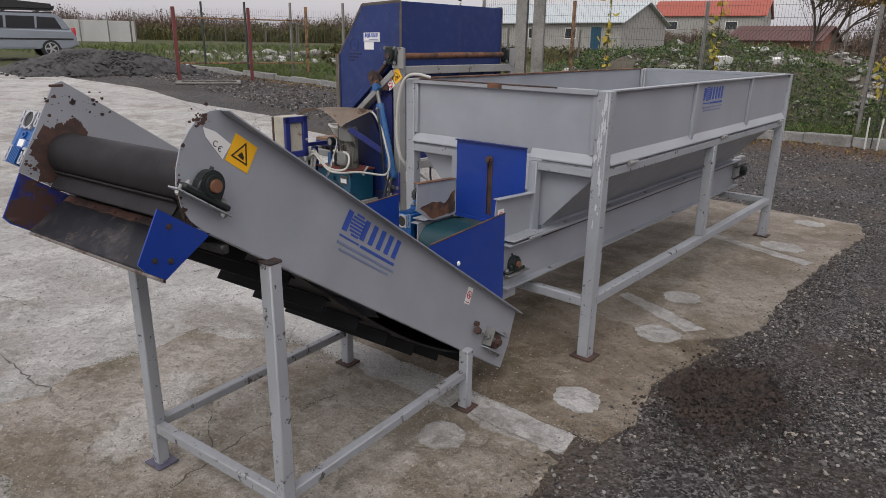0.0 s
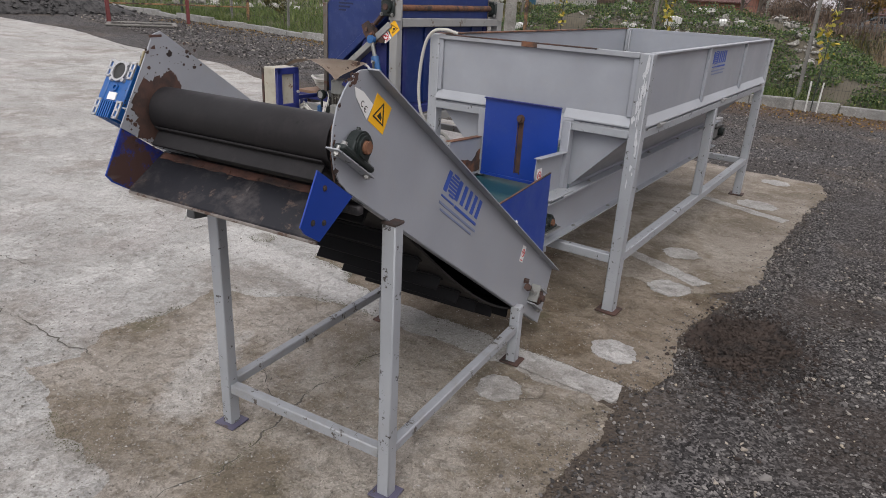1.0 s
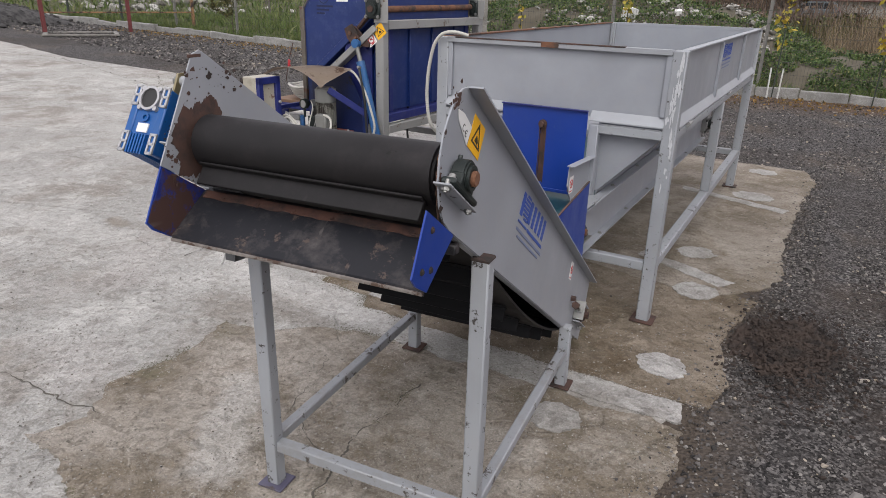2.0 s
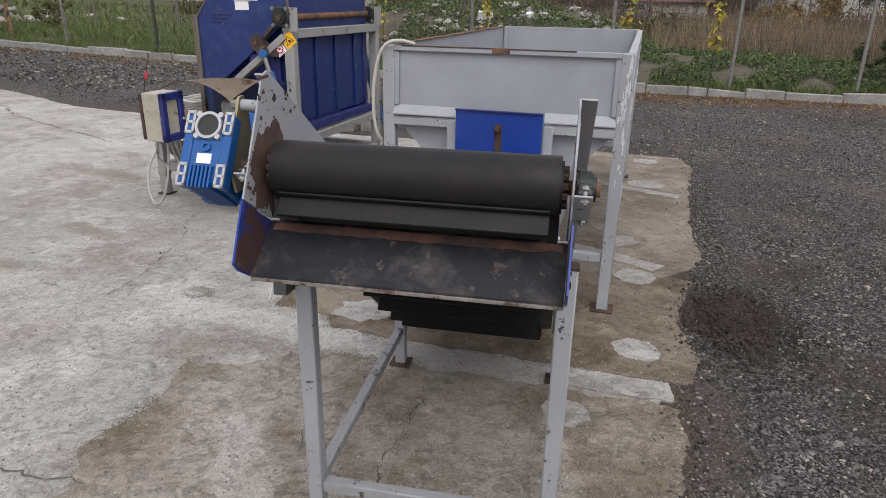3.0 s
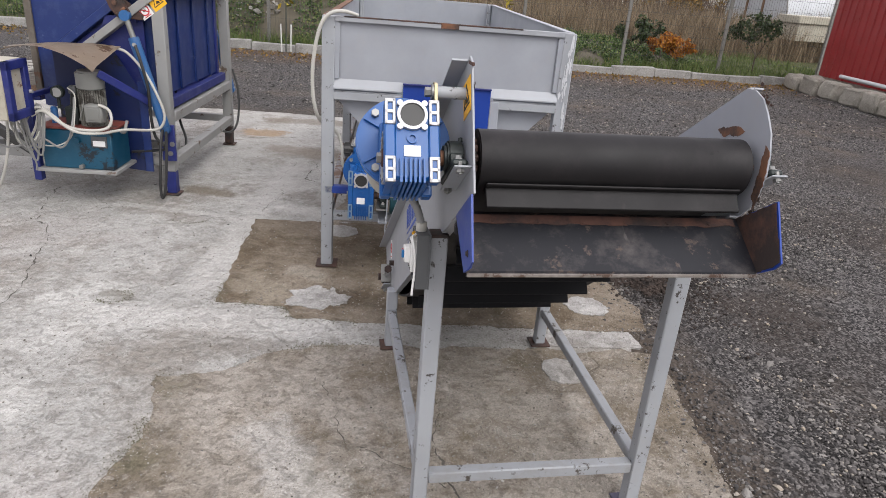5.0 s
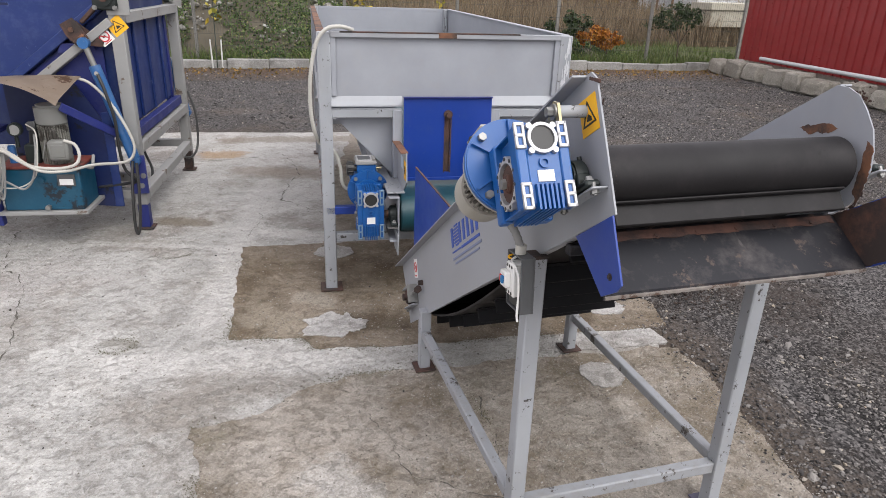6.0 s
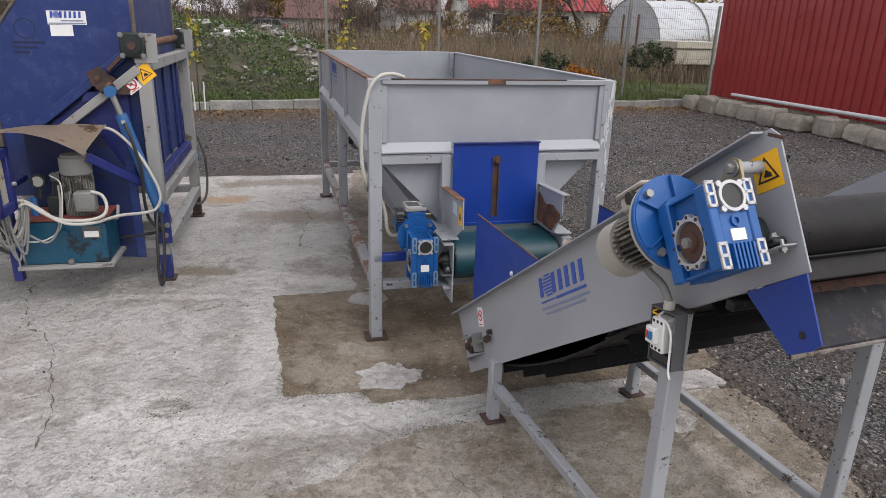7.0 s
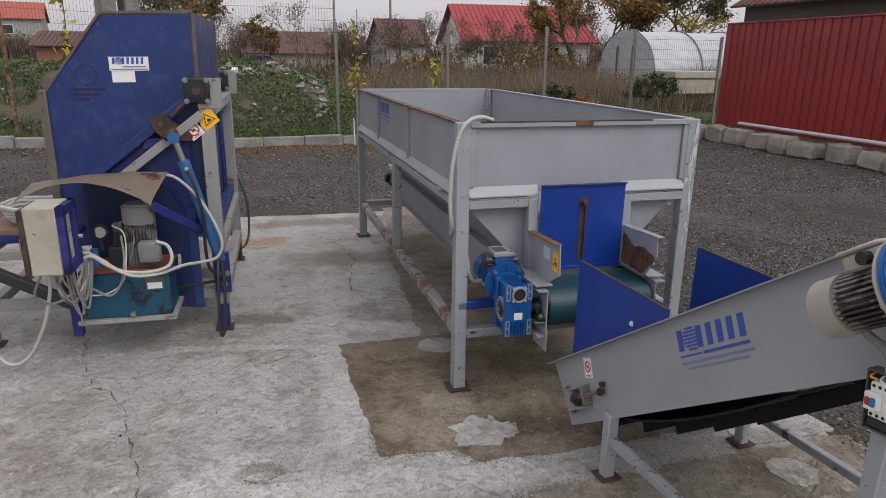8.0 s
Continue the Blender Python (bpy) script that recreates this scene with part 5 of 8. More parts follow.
    for a, b in zip(vs, vs[1:]):
        for j in range(4):
            bm.faces.new((a[j], a[(j + 1) % 4], b[(j + 1) % 4], b[j]))
    bm.faces.new(vs[0])
    bm.faces.new(vs[-1][::-1])
    lp = part("discharge_lip", bm, bare_steel, c, "scuffed dark steel discharge lip with a rusty seam", None)
    atl = on_face((-0.312, U.y, U.z), (1, 0, 0), U - L)
    strip = [(0, 0.004)] + [(0.624 * k / 40, -0.019 - 0.006 * noise.noise((k * 0.35, 2, 0)) - 0.004 * noise.noise((k * 1.3, 5, 0))) for k in range(41)] + [(0.624, 0.004)]
    part("rusty_seam", poly_on(B(), atl, strip, 0.0008, 0.0024), rust_mid, lp, "rusty bolted seam", None)
    bolts([atl(0.06 + k * 0.1, -0.013, 0.002) for k in range(6)], o if o.z > 0 else -o, rust_mid, lp, 0.0055, 0.003)
    worn = painted("scuffed_lip_edge", (0.17, 0.15, 0.135), 0.6, 0.52, (0.07, 0.042, 0.03), (0.4, 0.38, 0.36), 0.6, chips=18)
    part("worn_edge", beam(B(), (-0.321, L.y - 0.002, L.z - 0.0085), (0.321, L.y - 0.002, L.z - 0.0085), 0.008, 0.007, 0.001), worn, lp, "scuffed pale lower edge")
    # cross tie under the lip
    part("cross_tie", beam(B(), (-0.318, -0.13, 0.962), (0.318, -0.13, 0.962), 0.025, 0.025), bare_steel, c)
    # legs, rails and feet
    for s in (-1, 1):
        for y, top in ((0.0, 0.905), (1.02, 0.272)):
            x = s * 0.331
            bm = B()
            beam(bm, (x, y, 0.01), (x, y, top), 0.044)
            lg = part("leg", bm, grey_frame, c, "grey square tube leg with chipped paint")
            part("foot_plate", box(B(), (x - 0.043, y - 0.043, 0.006), (x + 0.043, y + 0.043, 0.013), 0.002), foot_mat if y == 0 else rust_dark, lg, "small steel foot plate")
            if y == 0:
                part("rusty_end", box(B(), (x - 0.0238, y - 0.0238, top - 0.009), (x + 0.0238, y + 0.0238, top + 0.001), 0.003), rust_dark, lg)
        part("rail", beam(B(), (s * 0.331, 0.022, 0.168), (s * 0.331, 0.998, 0.168), 0.034), rail_worn, c, "grey square tube rail")
    part("rail", beam(B(), (-0.309, 0, 0.157), (0.309, 0, 0.157), 0.037), rail_worn, c, "grey square tube rail")
    # bearings at the head, both sides
    for s in (1, -1):
        pillow_bearing(c, (s * (X + 0.006), head.y, head.z), (s, 0, 0), 0.016, 0.036, D_ALONG)
        m = Matrix.Translation(head + Vector((s * X, 0, 0))) @ Matrix((Vector((1, 0, 0)), D_ALONG, Vector((1, 0, 0)).cross(D_ALONG))).transposed().to_4x4()
        bm = box(B(), (min(0, s * 0.036), -0.088, -0.046), (max(0, s * 0.036), 0.085, -0.042), 0.001, m)
        part("bearing_angle", bm, grey_frame, c, "grey angle under the bearing")
        for yy in (-0.072, 0.07):
            bm = B()
            cyl(bm, m @ Vector((s * 0.022, yy, -0.056)), m @ Vector((s * 0.022, yy, -0.03)), 0.0045, 8)
            cyl(bm, m @ Vector((s * 0.022, yy, -0.053)), m @ Vector((s * 0.022, yy, -0.046)), 0.009, 6)
            part("bolt", bm, zinc, c)
    # tensioners at the tail, both sides
    for s in (1, -1):
        x = s * (X + 0.002)
        p = Vector((x, tail.y - 0.0, tail.z + 0.005))
        m = Matrix.Translation(p) @ Matrix((Vector((1, 0, 0)), D_ALONG, Vector((1, 0, 0)).cross(D_ALONG))).transposed().to_4x4()
        bm = box(B(), (min(0, s * 0.044), -0.060, -0.034), (max(0, s * 0.044), -0.054, 0.044), 0.001, m)
        box(bm, (min(0, s * 0.004), -0.060, -0.034), (max(0, s * 0.004), -0.030, 0.044), 0.001, m)
        tb = part("tensioner", bm, zinc, c, "zinc belt tensioner with rusty bearing")
        bm = cyl(B(), m @ Vector((s * 0.024, -0.165, 0.004)), m @ Vector((s * 0.024, 0.02, 0.004)), 0.0065, 10)
        for y0 in (-0.078, -0.052, -0.018):
            cyl(bm, m @ Vector((s * 0.024, y0, 0.004)), m @ Vector((s * 0.024, y0 + 0.011, 0.004)), 0.013, 6)
        part("threaded_rod", bm, zinc, tb)
        bm = cyl(B(), m @ Vector((s * 0.024, -0.182, 0.004)), m @ Vector((s * 0.024, -0.165, 0.004)), 0.016, 6)
        cyl(bm, m @ Vector((0, -0.172, 0.030)), m @ Vector((s * 0.018, -0.172, 0.030)), 0.012, 6)
        part("rod_head", bm, rust_dark, tb, "rusty bolt heads")
        bm = cyl(B(), m @ Vector((0, 0.015, 0)), m @ Vector((s * 0.036, 0.015, 0)), 0.032, 18, bev=0.004)
        cyl(bm, m @ Vector((0, 0.015, 0)), m @ Vector((s * 0.050, 0.015, 0)), 0.015, 14)
        box(bm, (min(0, s * 0.026), -0.030, -0.030), (max(0, s * 0.026), 0.050, 0.030), 0.004, m)
        part("tail_bearing", bm, rust_dark, tb)
        for z0, z1 in ((0.038, 0.044), (-0.044, -0.038)):
            part("guide_bar", box(B(), (min(0, s * 0.032), -0.054, z0), (max(0, s * 0.032), 0.105, z1), 0.001, m), grey_frame, tb)
        bm = B()
        for zz, yy in ((0.05, 0.10), (-0.05, 0.085)):
            cyl(bm, m @ Vector((s * 0.016, yy - 0.012, zz)), m @ Vector((s * 0.016, yy + 0.012, zz)), 0.008, 8)
        part("bolt", bm, zinc, tb)
    # blue guards over the feed end
    for s in (1, -1):
        pts = [(0.81, 0.752), (1.375, 0.765), (1.385, 0.35), (1.33, 0.38), (0.81, 0.71)]
        bm = prism(B(), pts, "x", s * 0.292 - 0.0025, s * 0.292 + 0.0025)
        g = part("side_guard", bm, blue_paint, c, "blue steel side guard")
        bm = beam(B(), (s * 0.292, 0.81, 0.753), (s * 0.292, 1.375, 0.766), 0.007, 0.004, 0)
        part("worn_edge", bm, rust_mid, g, "rusty cut edge")
        bm = B()
        bolt(bm, (s * 0.296, 1.0, 0.635), (s, 0, 0), 0.007, 0.006)
        part("bolt", bm, plastic_white, g)
    # drive
    m = Matrix.Translation((-0.437, head.y, head.z)) @ Matrix.Rotation(-radians(TILT_DEG), 4, "X")
    worm_gearmotor(c, m, w=0.086, h=0.163, d=0.140, motor_r=0.062, motor_len=0.215, worm=0.060, flange_r=0.103)
    arm = B()
    prism(arm, [(-0.215, 1.085), (-0.145, 1.085), (-0.115, 1.145), (-0.130, 1.255), (-0.145, 1.282), (-0.165, 1.282), (-0.18, 1.255), (-0.235, 1.145)], "x", -0.391, -0.385)
    part("torque_arm", arm, brass, c, "yellow passivated torque arm")
    bm = cyl(B(), (-0.385, -0.155, 1.263), (-X, -0.155, 1.263), 0.0125, 18)
    part("spacer_tube", bm, grey_frame, c)
    bm = cyl(B(), (-0.408, -0.155, 1.263), (-0.385, -0.155, 1.263), 0.010, 6)
    cyl(bm, (-0.395, -0.155, 1.263), (-0.391, -0.155, 1.263), 0.016, 14)
    part("bolt", bm, zinc, c)
    # switch box on the leg: an open tray with the breaker in it
    x0, x1, ya, yb, za, zb = -0.3565, -0.390, -0.062, 0.028, 0.777, 0.913
    tilt = Matrix.Translation((0, -0.017, 0.845)) @ Matrix.Rotation(radians(-5), 4, "X") @ Matrix.Translation((0, 0.017, -0.845))
    bm = box(B(), (x0 - 0.004, ya, za), (x0, yb, zb), 0, tilt)
    box(bm, (x1, ya, za), (x0 - 0.004, ya + 0.004, zb), 0.001, tilt)
    box(bm, (x1, yb - 0.004, za), (x0 - 0.004, yb, zb), 0.001, tilt)
    box(bm, (x1, ya + 0.004, zb - 0.004), (x0 - 0.004, yb - 0.004, zb), 0.001, tilt)
    box(bm, (x1, ya + 0.004, za), (x0 - 0.004, yb - 0.004, za + 0.004), 0.001, tilt)
    sb = part("switch_box", bm, plastic_grey, c, "open dark grey switch box with white motor breaker")
    part("terminal_strip", box(B(), (x0 - 0.030, ya + 0.008, za + 0.006), (x0 - 0.005, yb - 0.008, za + 0.030), 0.003, tilt), plastic_black, sb)
    yc = -0.014
    bm = box(B(), (x1 - 0.010, yc - 0.023, 0.812), (x0 - 0.004, yc + 0.023, 0.892), 0.003, tilt)
    box(bm, (x1 - 0.024, yc - 0.008, 0.832), (x1 - 0.008, yc + 0.026, 0.872), 0.003, tilt)
    br = part("motor_breaker", bm, plastic_white, sb, "white motor breaker")
    part("stop_button", box(B(), (x1 - 0.028, yc + 0.011, 0.843), (x1 - 0.0235, yc + 0.021, 0.862), 0.002, tilt), paint_red, br)
    part("start_button", box(B(), (x1 - 0.030, yc - 0.003, 0.843), (x1 - 0.0235, yc + 0.009, 0.862), 0.002, tilt), paint_cyan, br)
    for k in range(3):
        for z in (0.820, 0.884):
            part("terminal_screw", cyl(B(), tilt @ Vector((x1 - 0.008, yc - 0.014 + 0.014 * k, z)), tilt @ Vector((x1 - 0.0108, yc - 0.014 + 0.014 * k, z)), 0.004, 10), plastic_black, br)
    bm = sweep(B(), [tilt @ Vector(q) for q in ((x1 + 0.015, -0.006, 0.906), (x1 - 0.004, -0.010, 0.896), (x1 - 0.006, -0.040, 0.890), (x1 - 0.004, -0.056, 0.865), (x1 - 0.002, -0.055, 0.82), (x1 - 0.006, -0.060, 0.78), (x1 - 0.008, -0.070, 0.765))], 0.0028, 6)
    part("wire", bm, plastic_white, sb)
    bm = sweep(B(), [tilt @ Vector(q) for q in ((x1 + 0.015, 0.018, 0.904), (x1 - 0.002, 0.016, 0.898), (x1 + 0.004, 0.004, 0.894))], 0.0025, 6)
    part("wire", bm, yellow, sb)
    part("cable_entry", cyl(B(), (x1 + 0.014, -0.012, 0.911), (x1 + 0.014, -0.012, 0.935), 0.013, 12), hose_white, sb)
    bm = sweep(B(), [(-0.415, 0.055, 1.02), (-0.405, 0.042, 0.99), (-0.388, 0.008, 0.965), (-0.377, -0.011, 0.93)], 0.0105, 10, ribbed=0.0015)
    part("conduit", bm, hose_grey, c, "grey corrugated conduit")
    return c


build_conveyor()


# ---- feed hopper with belt ----
white_splash = plain("white_paint_splash", (0.50, 0.51, 0.53), 0.55, 0.0, 0.25, 40.0)
def build_hopper():
    h = thing("feed_hopper", pose(-1.725, 3.010, 0, 0, 0, 2.7) @ Matrix.Diagonal((1, 0.962, 1, 1)), "grey steel feed hopper with blue gate and green belt", "hopper")
    XO, LEN, LEG = 0.602, 3.06, 0.06
    xl = XO - LEG / 2
    y_b = LEN - LEG / 2
    for s in (-1, 1):
        for y in (LEG / 2, y_b):
            lg = part("leg", beam(B(), (s * xl, y, 0.008), (s * xl, y, 1.268), LEG), grey_frame, h, "grey square tube corner leg")
            part("foot_plate", box(B(), (s * xl - 0.055, y - 0.055, 0.006), (s * xl + 0.055, y + 0.055, 0.014), 0.002), rust_dark, lg, "rusty foot plate")
        part("middle_leg", beam(B(), (s * xl, 1.50, 0.32), (s * xl, 1.50, 0.885), 0.055), grey_frame, h, "grey square tube strut")
        part("bottom_rail", beam(B(), (s * xl, LEG, 0.295), (s * xl, y_b - LEG / 2, 0.295), 0.05), grey_frame if s > 0 else rail_rusty, h, "grey bottom rail" if s > 0 else "grey bottom rail streaked with rust")
        part("top_rail", beam(B(), (s * (xl + 0.004), LEG, 0.905), (s * (xl + 0.004), y_b - LEG / 2, 0.905), 0.042, 0.04), grey_frame, h, "grey rail under the hopper box")
    part("cross_rail", beam(B(), (-xl + 0.03, LEG / 2, 0.285), (xl - 0.03, LEG / 2, 0.285), 0.045), grey_frame, h)
    part("cross_rail", beam(B(), (-xl + 0.03, y_b, 0.295), (xl - 0.03, y_b, 0.295), 0.045), grey_frame, h)
    # hopper box: panels, rims and ribs
    for s in (-1, 1):
        wall = part("side_panel", box(B(), (s * 0.578 - 0.0025, LEG, 0.955), (s * 0.578 + 0.0025, y_b - 0.03, 1.262)), grey_paint, h, "grey hopper side panel")
        rim = part("rim", box(B(), (min(s * 0.566, s * 0.602), 0.055, 1.262), (max(s * 0.566, s * 0.602), y_b - 0.03, 1.270), 0.001), rust if s < 0 else grey_paint, h, "rusty top rim" if s < 0 else "grey top rim")
        for y in (1.07, 2.07):
            bm = beam(B(), (s * 0.590, y, 0.965), (s * 0.590, y, 1.262), 0.018, 0.03, 0.002)
            part("rib", bm, grey_paint, wall)
        at = on_face((s * 0.5808, 1.22 if s > 0 else 2.0, 1.165), (0, s, 0), (0, 0, 1))
        maker_mark(at, 0.34, wall)
        # sloping flange below the panel, skylight on its top put into the colour
        bm = prism(B(), [(s * 0.5805, 0.985), (s * 0.604, 0.945), (s * 0.604, 0.939), (s * 0.576, 0.939), (s * 0.576, 0.985)], "y", 0.061, y_b - 0.032)
        part("flange", bm, skylit_grey, h, "grey flange with weld marks, skylight put into its paler colour", None)
        for y in (0.30, 1.62, 2.9):
            part("weld_lump", cyl(B(), (s * 0.606, y - 0.05, 0.930), (s * 0.606, y + 0.05, 0.930), 0.011, 10, 0.006), old_grey, h)
    for y, n in ((0.022, -1), (y_b + 0.008, 1)):
        wall = part("end_panel", box(B(), (-0.545, y - 0.0025, 0.955), (0.545, y + 0.0025, 1.262)), grey_paint, h, "grey hopper end panel")
        bm = box(B(), (-0.542, min(y - 0.004, y + n * 0.026), 1.246), (0.542, max(y - 0.004, y + n * 0.026), 1.270), 0.002)
        rim = part("rim", bm, grey_paint if n > 0 else grey_worn, h, "grey top rim, rusty in places")
        if n < 0:
            part("rust_stain", box(B(), (-0.05, y - 0.028, 1.2475), (0.035, y - 0.02, 1.2715), 0.001), rust, rim)
            part("rust_stain", box(B(), (-0.50, y - 0.0275, 1.2655), (0.34, y - 0.0, 1.2715), 0.001), rust_dark, rim)
    for x0, x1 in ((-0.545, -0.215), (0.215, 0.545)):
        bm = prism(B(), [(0.018, 0.985), (-0.010, 0.945), (-0.010, 0.939), (0.02, 0.939)], "x", x0, x1)
        part("flange", bm, skylit_grey, h, "grey flange with weld marks, skylight put into its paler colour", None)
        part("front_rail", beam(B(), (x0, 0.018, 0.905), (x1, 0.018, 0.905), 0.04, 0.04), grey_frame, h)
    for s in (-1, 1):
        part("corner_angle", box(B(), (s * 0.53 - 0.012, 0.005, 0.985), (s * 0.53 + 0.012, 0.018, 1.246), 0.002), grey_paint, h)
        part("corner_angle", box(B(), (s * 0.562 - 0.01, y_b - 0.06, 0.99), (s * 0.562 + 0.01, y_b - 0.03, 1.26), 0.003), grey_frame, h)
        # chute below the box: sloping sides and front cheeks
        bm = prism(B(), [(s * 0.565, 0.955), (s * 0.565, 0.915), (s * 0.262, 0.60), (s * 0.262, 0.575), (s * 0.256, 0.575), (s * 0.256, 0.605), (s * 0.555, 0.955)], "y", 0.075, y_b - 0.05)
        part("chute_side", bm, grey_paint, h, "sloping grey chute side", None)
        bm = prism(B(), [(s * 0.24, 0.93), (s * 0.55, 0.93), (s * 0.55, 0.90), (s * 0.262, 0.60), (s * 0.24, 0.60)], "y", 0.066, 0.071)
        part("chute_front", bm, grey_paint, h, "grey triangular chute front", None)
        part("upright", beam(B(), (s * 0.238, 0.012, 0.57), (s * 0.238, 0.012, 0.925), 0.046, 0.05), grey_paint, h, "grey upright beside the gate")
        # belt channel
        bm = prism(B(), [(s * 0.262, 0.36), (s * 0.262, 0.575), (s * 0.31, 0.575), (s * 0.31, 0.570), (s * 0.267, 0.570), (s * 0.267, 0.368), (s * 0.305, 0.368), (s * 0.305, 0.36)], "y", -0.28, 3.14)
        ch = part("belt_channel", bm, grey_paint, h, "long grey belt channel with folded flanges", None)
        part("channel_lip", box(B(), (min(s * 0.268, s * 0.318), -0.12, 0.5755), (max(s * 0.268, s * 0.318), 3.1, 0.588), 0.002), grey_paint, ch)
        part("belt_skirt", box(B(), (s * 0.273 - 0.003, 0.06, 0.545), (s * 0.273 + 0.003, 3.05, 0.569)), plastic_black, ch)
        bolts([(s * 0.292, y, 0.588) for y in (0.25, 0.75, 1.25, 1.9, 2.5)], (0, 0, 1), zinc, ch, 0.008, 0.008)
        bolts([(s * 0.286, y, 0.368) for y in (0.13, 0.63, 1.13, 1.78, 2.38)], (0, 0, 1), zinc, ch, 0.008, 0.008)
        # cheeks beside the gate, over the head drum
        pts = [(0.0, 0.775), (-0.315, 0.79), (-0.325, 0.655), (-0.20, 0.582), (0.0, 0.582)] if s < 0 else [(0.0, 0.765), (-0.30, 0.785), (-0.31, 0.70), (-0.22, 0.582), (0.0, 0.582)]
        ck = part("cheek_plate", prism(B(), pts, "x", s * 0.236 - 0.0025, s * 0.236 + 0.0025), grey_worn if s < 0 else grey_paint, h, "grey cheek plate with bare rusty corner")
        part("cheek_rim", beam(B(), (s * 0.246, -0.315, 0.789), (s * 0.246, 0, 0.775), 0.034, 0.004, 0), rust if s < 0 else grey_worn, ck)
        inner = [(-0.30, 0.68), (-0.285, 0.70), (-0.20, 0.715), (-0.12, 0.70), (-0.02, 0.745), (-0.01, 0.60), (-0.20, 0.59)] if s > 0 else [(-0.30, 0.665), (-0.20, 0.68), (-0.10, 0.66), (-0.02, 0.72), (-0.01, 0.60), (-0.20, 0.59)]
        lo = s * 0.236 - s * 0.0025
        part("rust_stain", prism(B(), ragged(inner, 0.02, 0.008, 7.0, 25.0), "x", min(lo, lo - s * 0.0012), max(lo, lo - s * 0.0012)), rust, ck, "", None)
        part("cheek_base", box(B(), (min(s * 0.236, s * 0.315), -0.26, 0.5885), (max(s * 0.236, s * 0.315), 0.0, 0.5945), 0.001), grey_frame, ck)
    warning_sticker(on_face((-0.2386, -0.255, 0.66), (0, -1, 0.02), (0, 0.02, 1)), 0.052, 0.085, h)
    part("name_label", plate_on(B(), on_face((-0.2386, -0.15, 0.69), (0, -1, 0.02), (0, 0.02, 1)), 0, 0, 0.075, 0.055), sticker_blue, h, "pale blue rating label", None)
    forbid_sticker(on_face((0.2386, -0.29, 0.66), (0, 1, 0), (0, 0, 1)), 0.05, 0.075, h)
    # blue gate with its slot
    bm = B()
    for x0, x1, z0, z1 in ((-0.212, -0.013, 0.585, 0.985), (0.013, 0.212, 0.585, 0.985), (-0.013, 0.013, 0.585, 0.625), (-0.013, 0.013, 0.915, 0.985)):
        box(bm, (x0, -0.030, z0), (x1, -0.025, z1))
    gate = part("gate", bm, blue_paint, h, "blue sliding gate with a vertical slot", None)
    part("gate_lip", box(B(), (-0.214, -0.044, 0.982), (0.214, -0.024, 0.988), 0.001), blue_worn, gate)
    part("gate_foot", box(B(), (-0.212, -0.038, 0.585), (0.212, -0.0305, 0.60), 0.001), blue_paint, gate)
    # Dark sheet standing in for the hopper's shaded inside behind the slot.
    part("slot_shade", box(B(), (-0.05, -0.022, 0.60), (0.05, -0.018, 0.93)), rust_dark, gate)
    part("slot_edge", box(B(), (0.0132, -0.0325, 0.622), (0.0185, -0.0305, 0.90)), rust_dark, gate)
    part("slot_edge", box(B(), (-0.0165, -0.0322, 0.622), (-0.0132, -0.0305, 0.90)), rust_dark, gate)
    bm = cyl(B(), (0, -0.024, 0.905), (0, -0.056, 0.905), 0.012, 14)
    cyl(bm, (0, -0.03, 0.905), (0, -0.038, 0.905), 0.021, 16)
    part("bolt", bm, rust_dark, gate)
    # head drum and belt
    part("head_drum", cyl(B(), (-0.252, -0.20, 0.475), (0.252, -0.20, 0.475), 0.082, 32), green_belt, h, "drum under the green belt")
    bm, loops = B(), []
    pts = [(-0.20 - 0.088 * math.sin(math.pi * k / 12), 0.475 - 0.088 * math.cos(math.pi * k / 12)) for k in range(13)] + [(3.02, 0.563)] + [(3.02 + 0.07 * math.sin(math.pi * k / 8), 0.493 + 0.07 * math.cos(math.pi * k / 8)) for k in range(1, 9)]
    for y, z in pts:
        loops.append([bm.verts.new((x, y, z)) for x in (-0.248, 0.248)])
    for a, b in zip(loops, loops[1:] + loops[:1]):
        bm.faces.new((a[0], a[1], b[1], b[0]))
    part("belt", bm, green_belt, h, "dark green conveyor belt", 50)
    pillow_bearing(h, (0.268, -0.20, 0.47), (1, 0, 0), 0.017, 0.038, (0, 1, 0))
    pillow_bearing(h, (-0.268, -0.20, 0.475), (-1, 0, 0), 0.017, 0.038, (0, 1, 0))
    for s in (-1, 1):
        part("bearing_shelf", box(B(), (min(s * 0.267, s * 0.315), -0.28, 0.425), (max(s * 0.267, s * 0.315), -0.11, 0.431), 0.001), zinc, h)
        part("end_bracket", box(B(), (min(s * 0.267, s * 0.272), -0.30, 0.30), (max(s * 0.267, s * 0.272), -0.16, 0.40), 0.001), grey_frame, h)
        tp = part("tail_roller_mount", box(B(), (min(s * 0.262, s * 0.31), 3.06, 0.42), (max(s * 0.262, s * 0.31), 3.22, 0.60), 0.006), old_grey, h, "belt tensioner at the tail")
        part("tail_bearing", cyl(B(), (s * 0.30, 3.14, 0.49), (s * 0.35, 3.14, 0.49), 0.038, 16, bev=0.004), cast_dark, tp)
        bm = beam(B(), (s * 0.32, 2.95, 0.535), (s * 0.32, 3.24, 0.535), 0.012, 0.012, 0)
        beam(bm, (s * 0.32, 2.95, 0.445), (s * 0.32, 3.24, 0.445), 0.012, 0.012, 0)
        part("guide_bar", bm, plastic_black, tp)
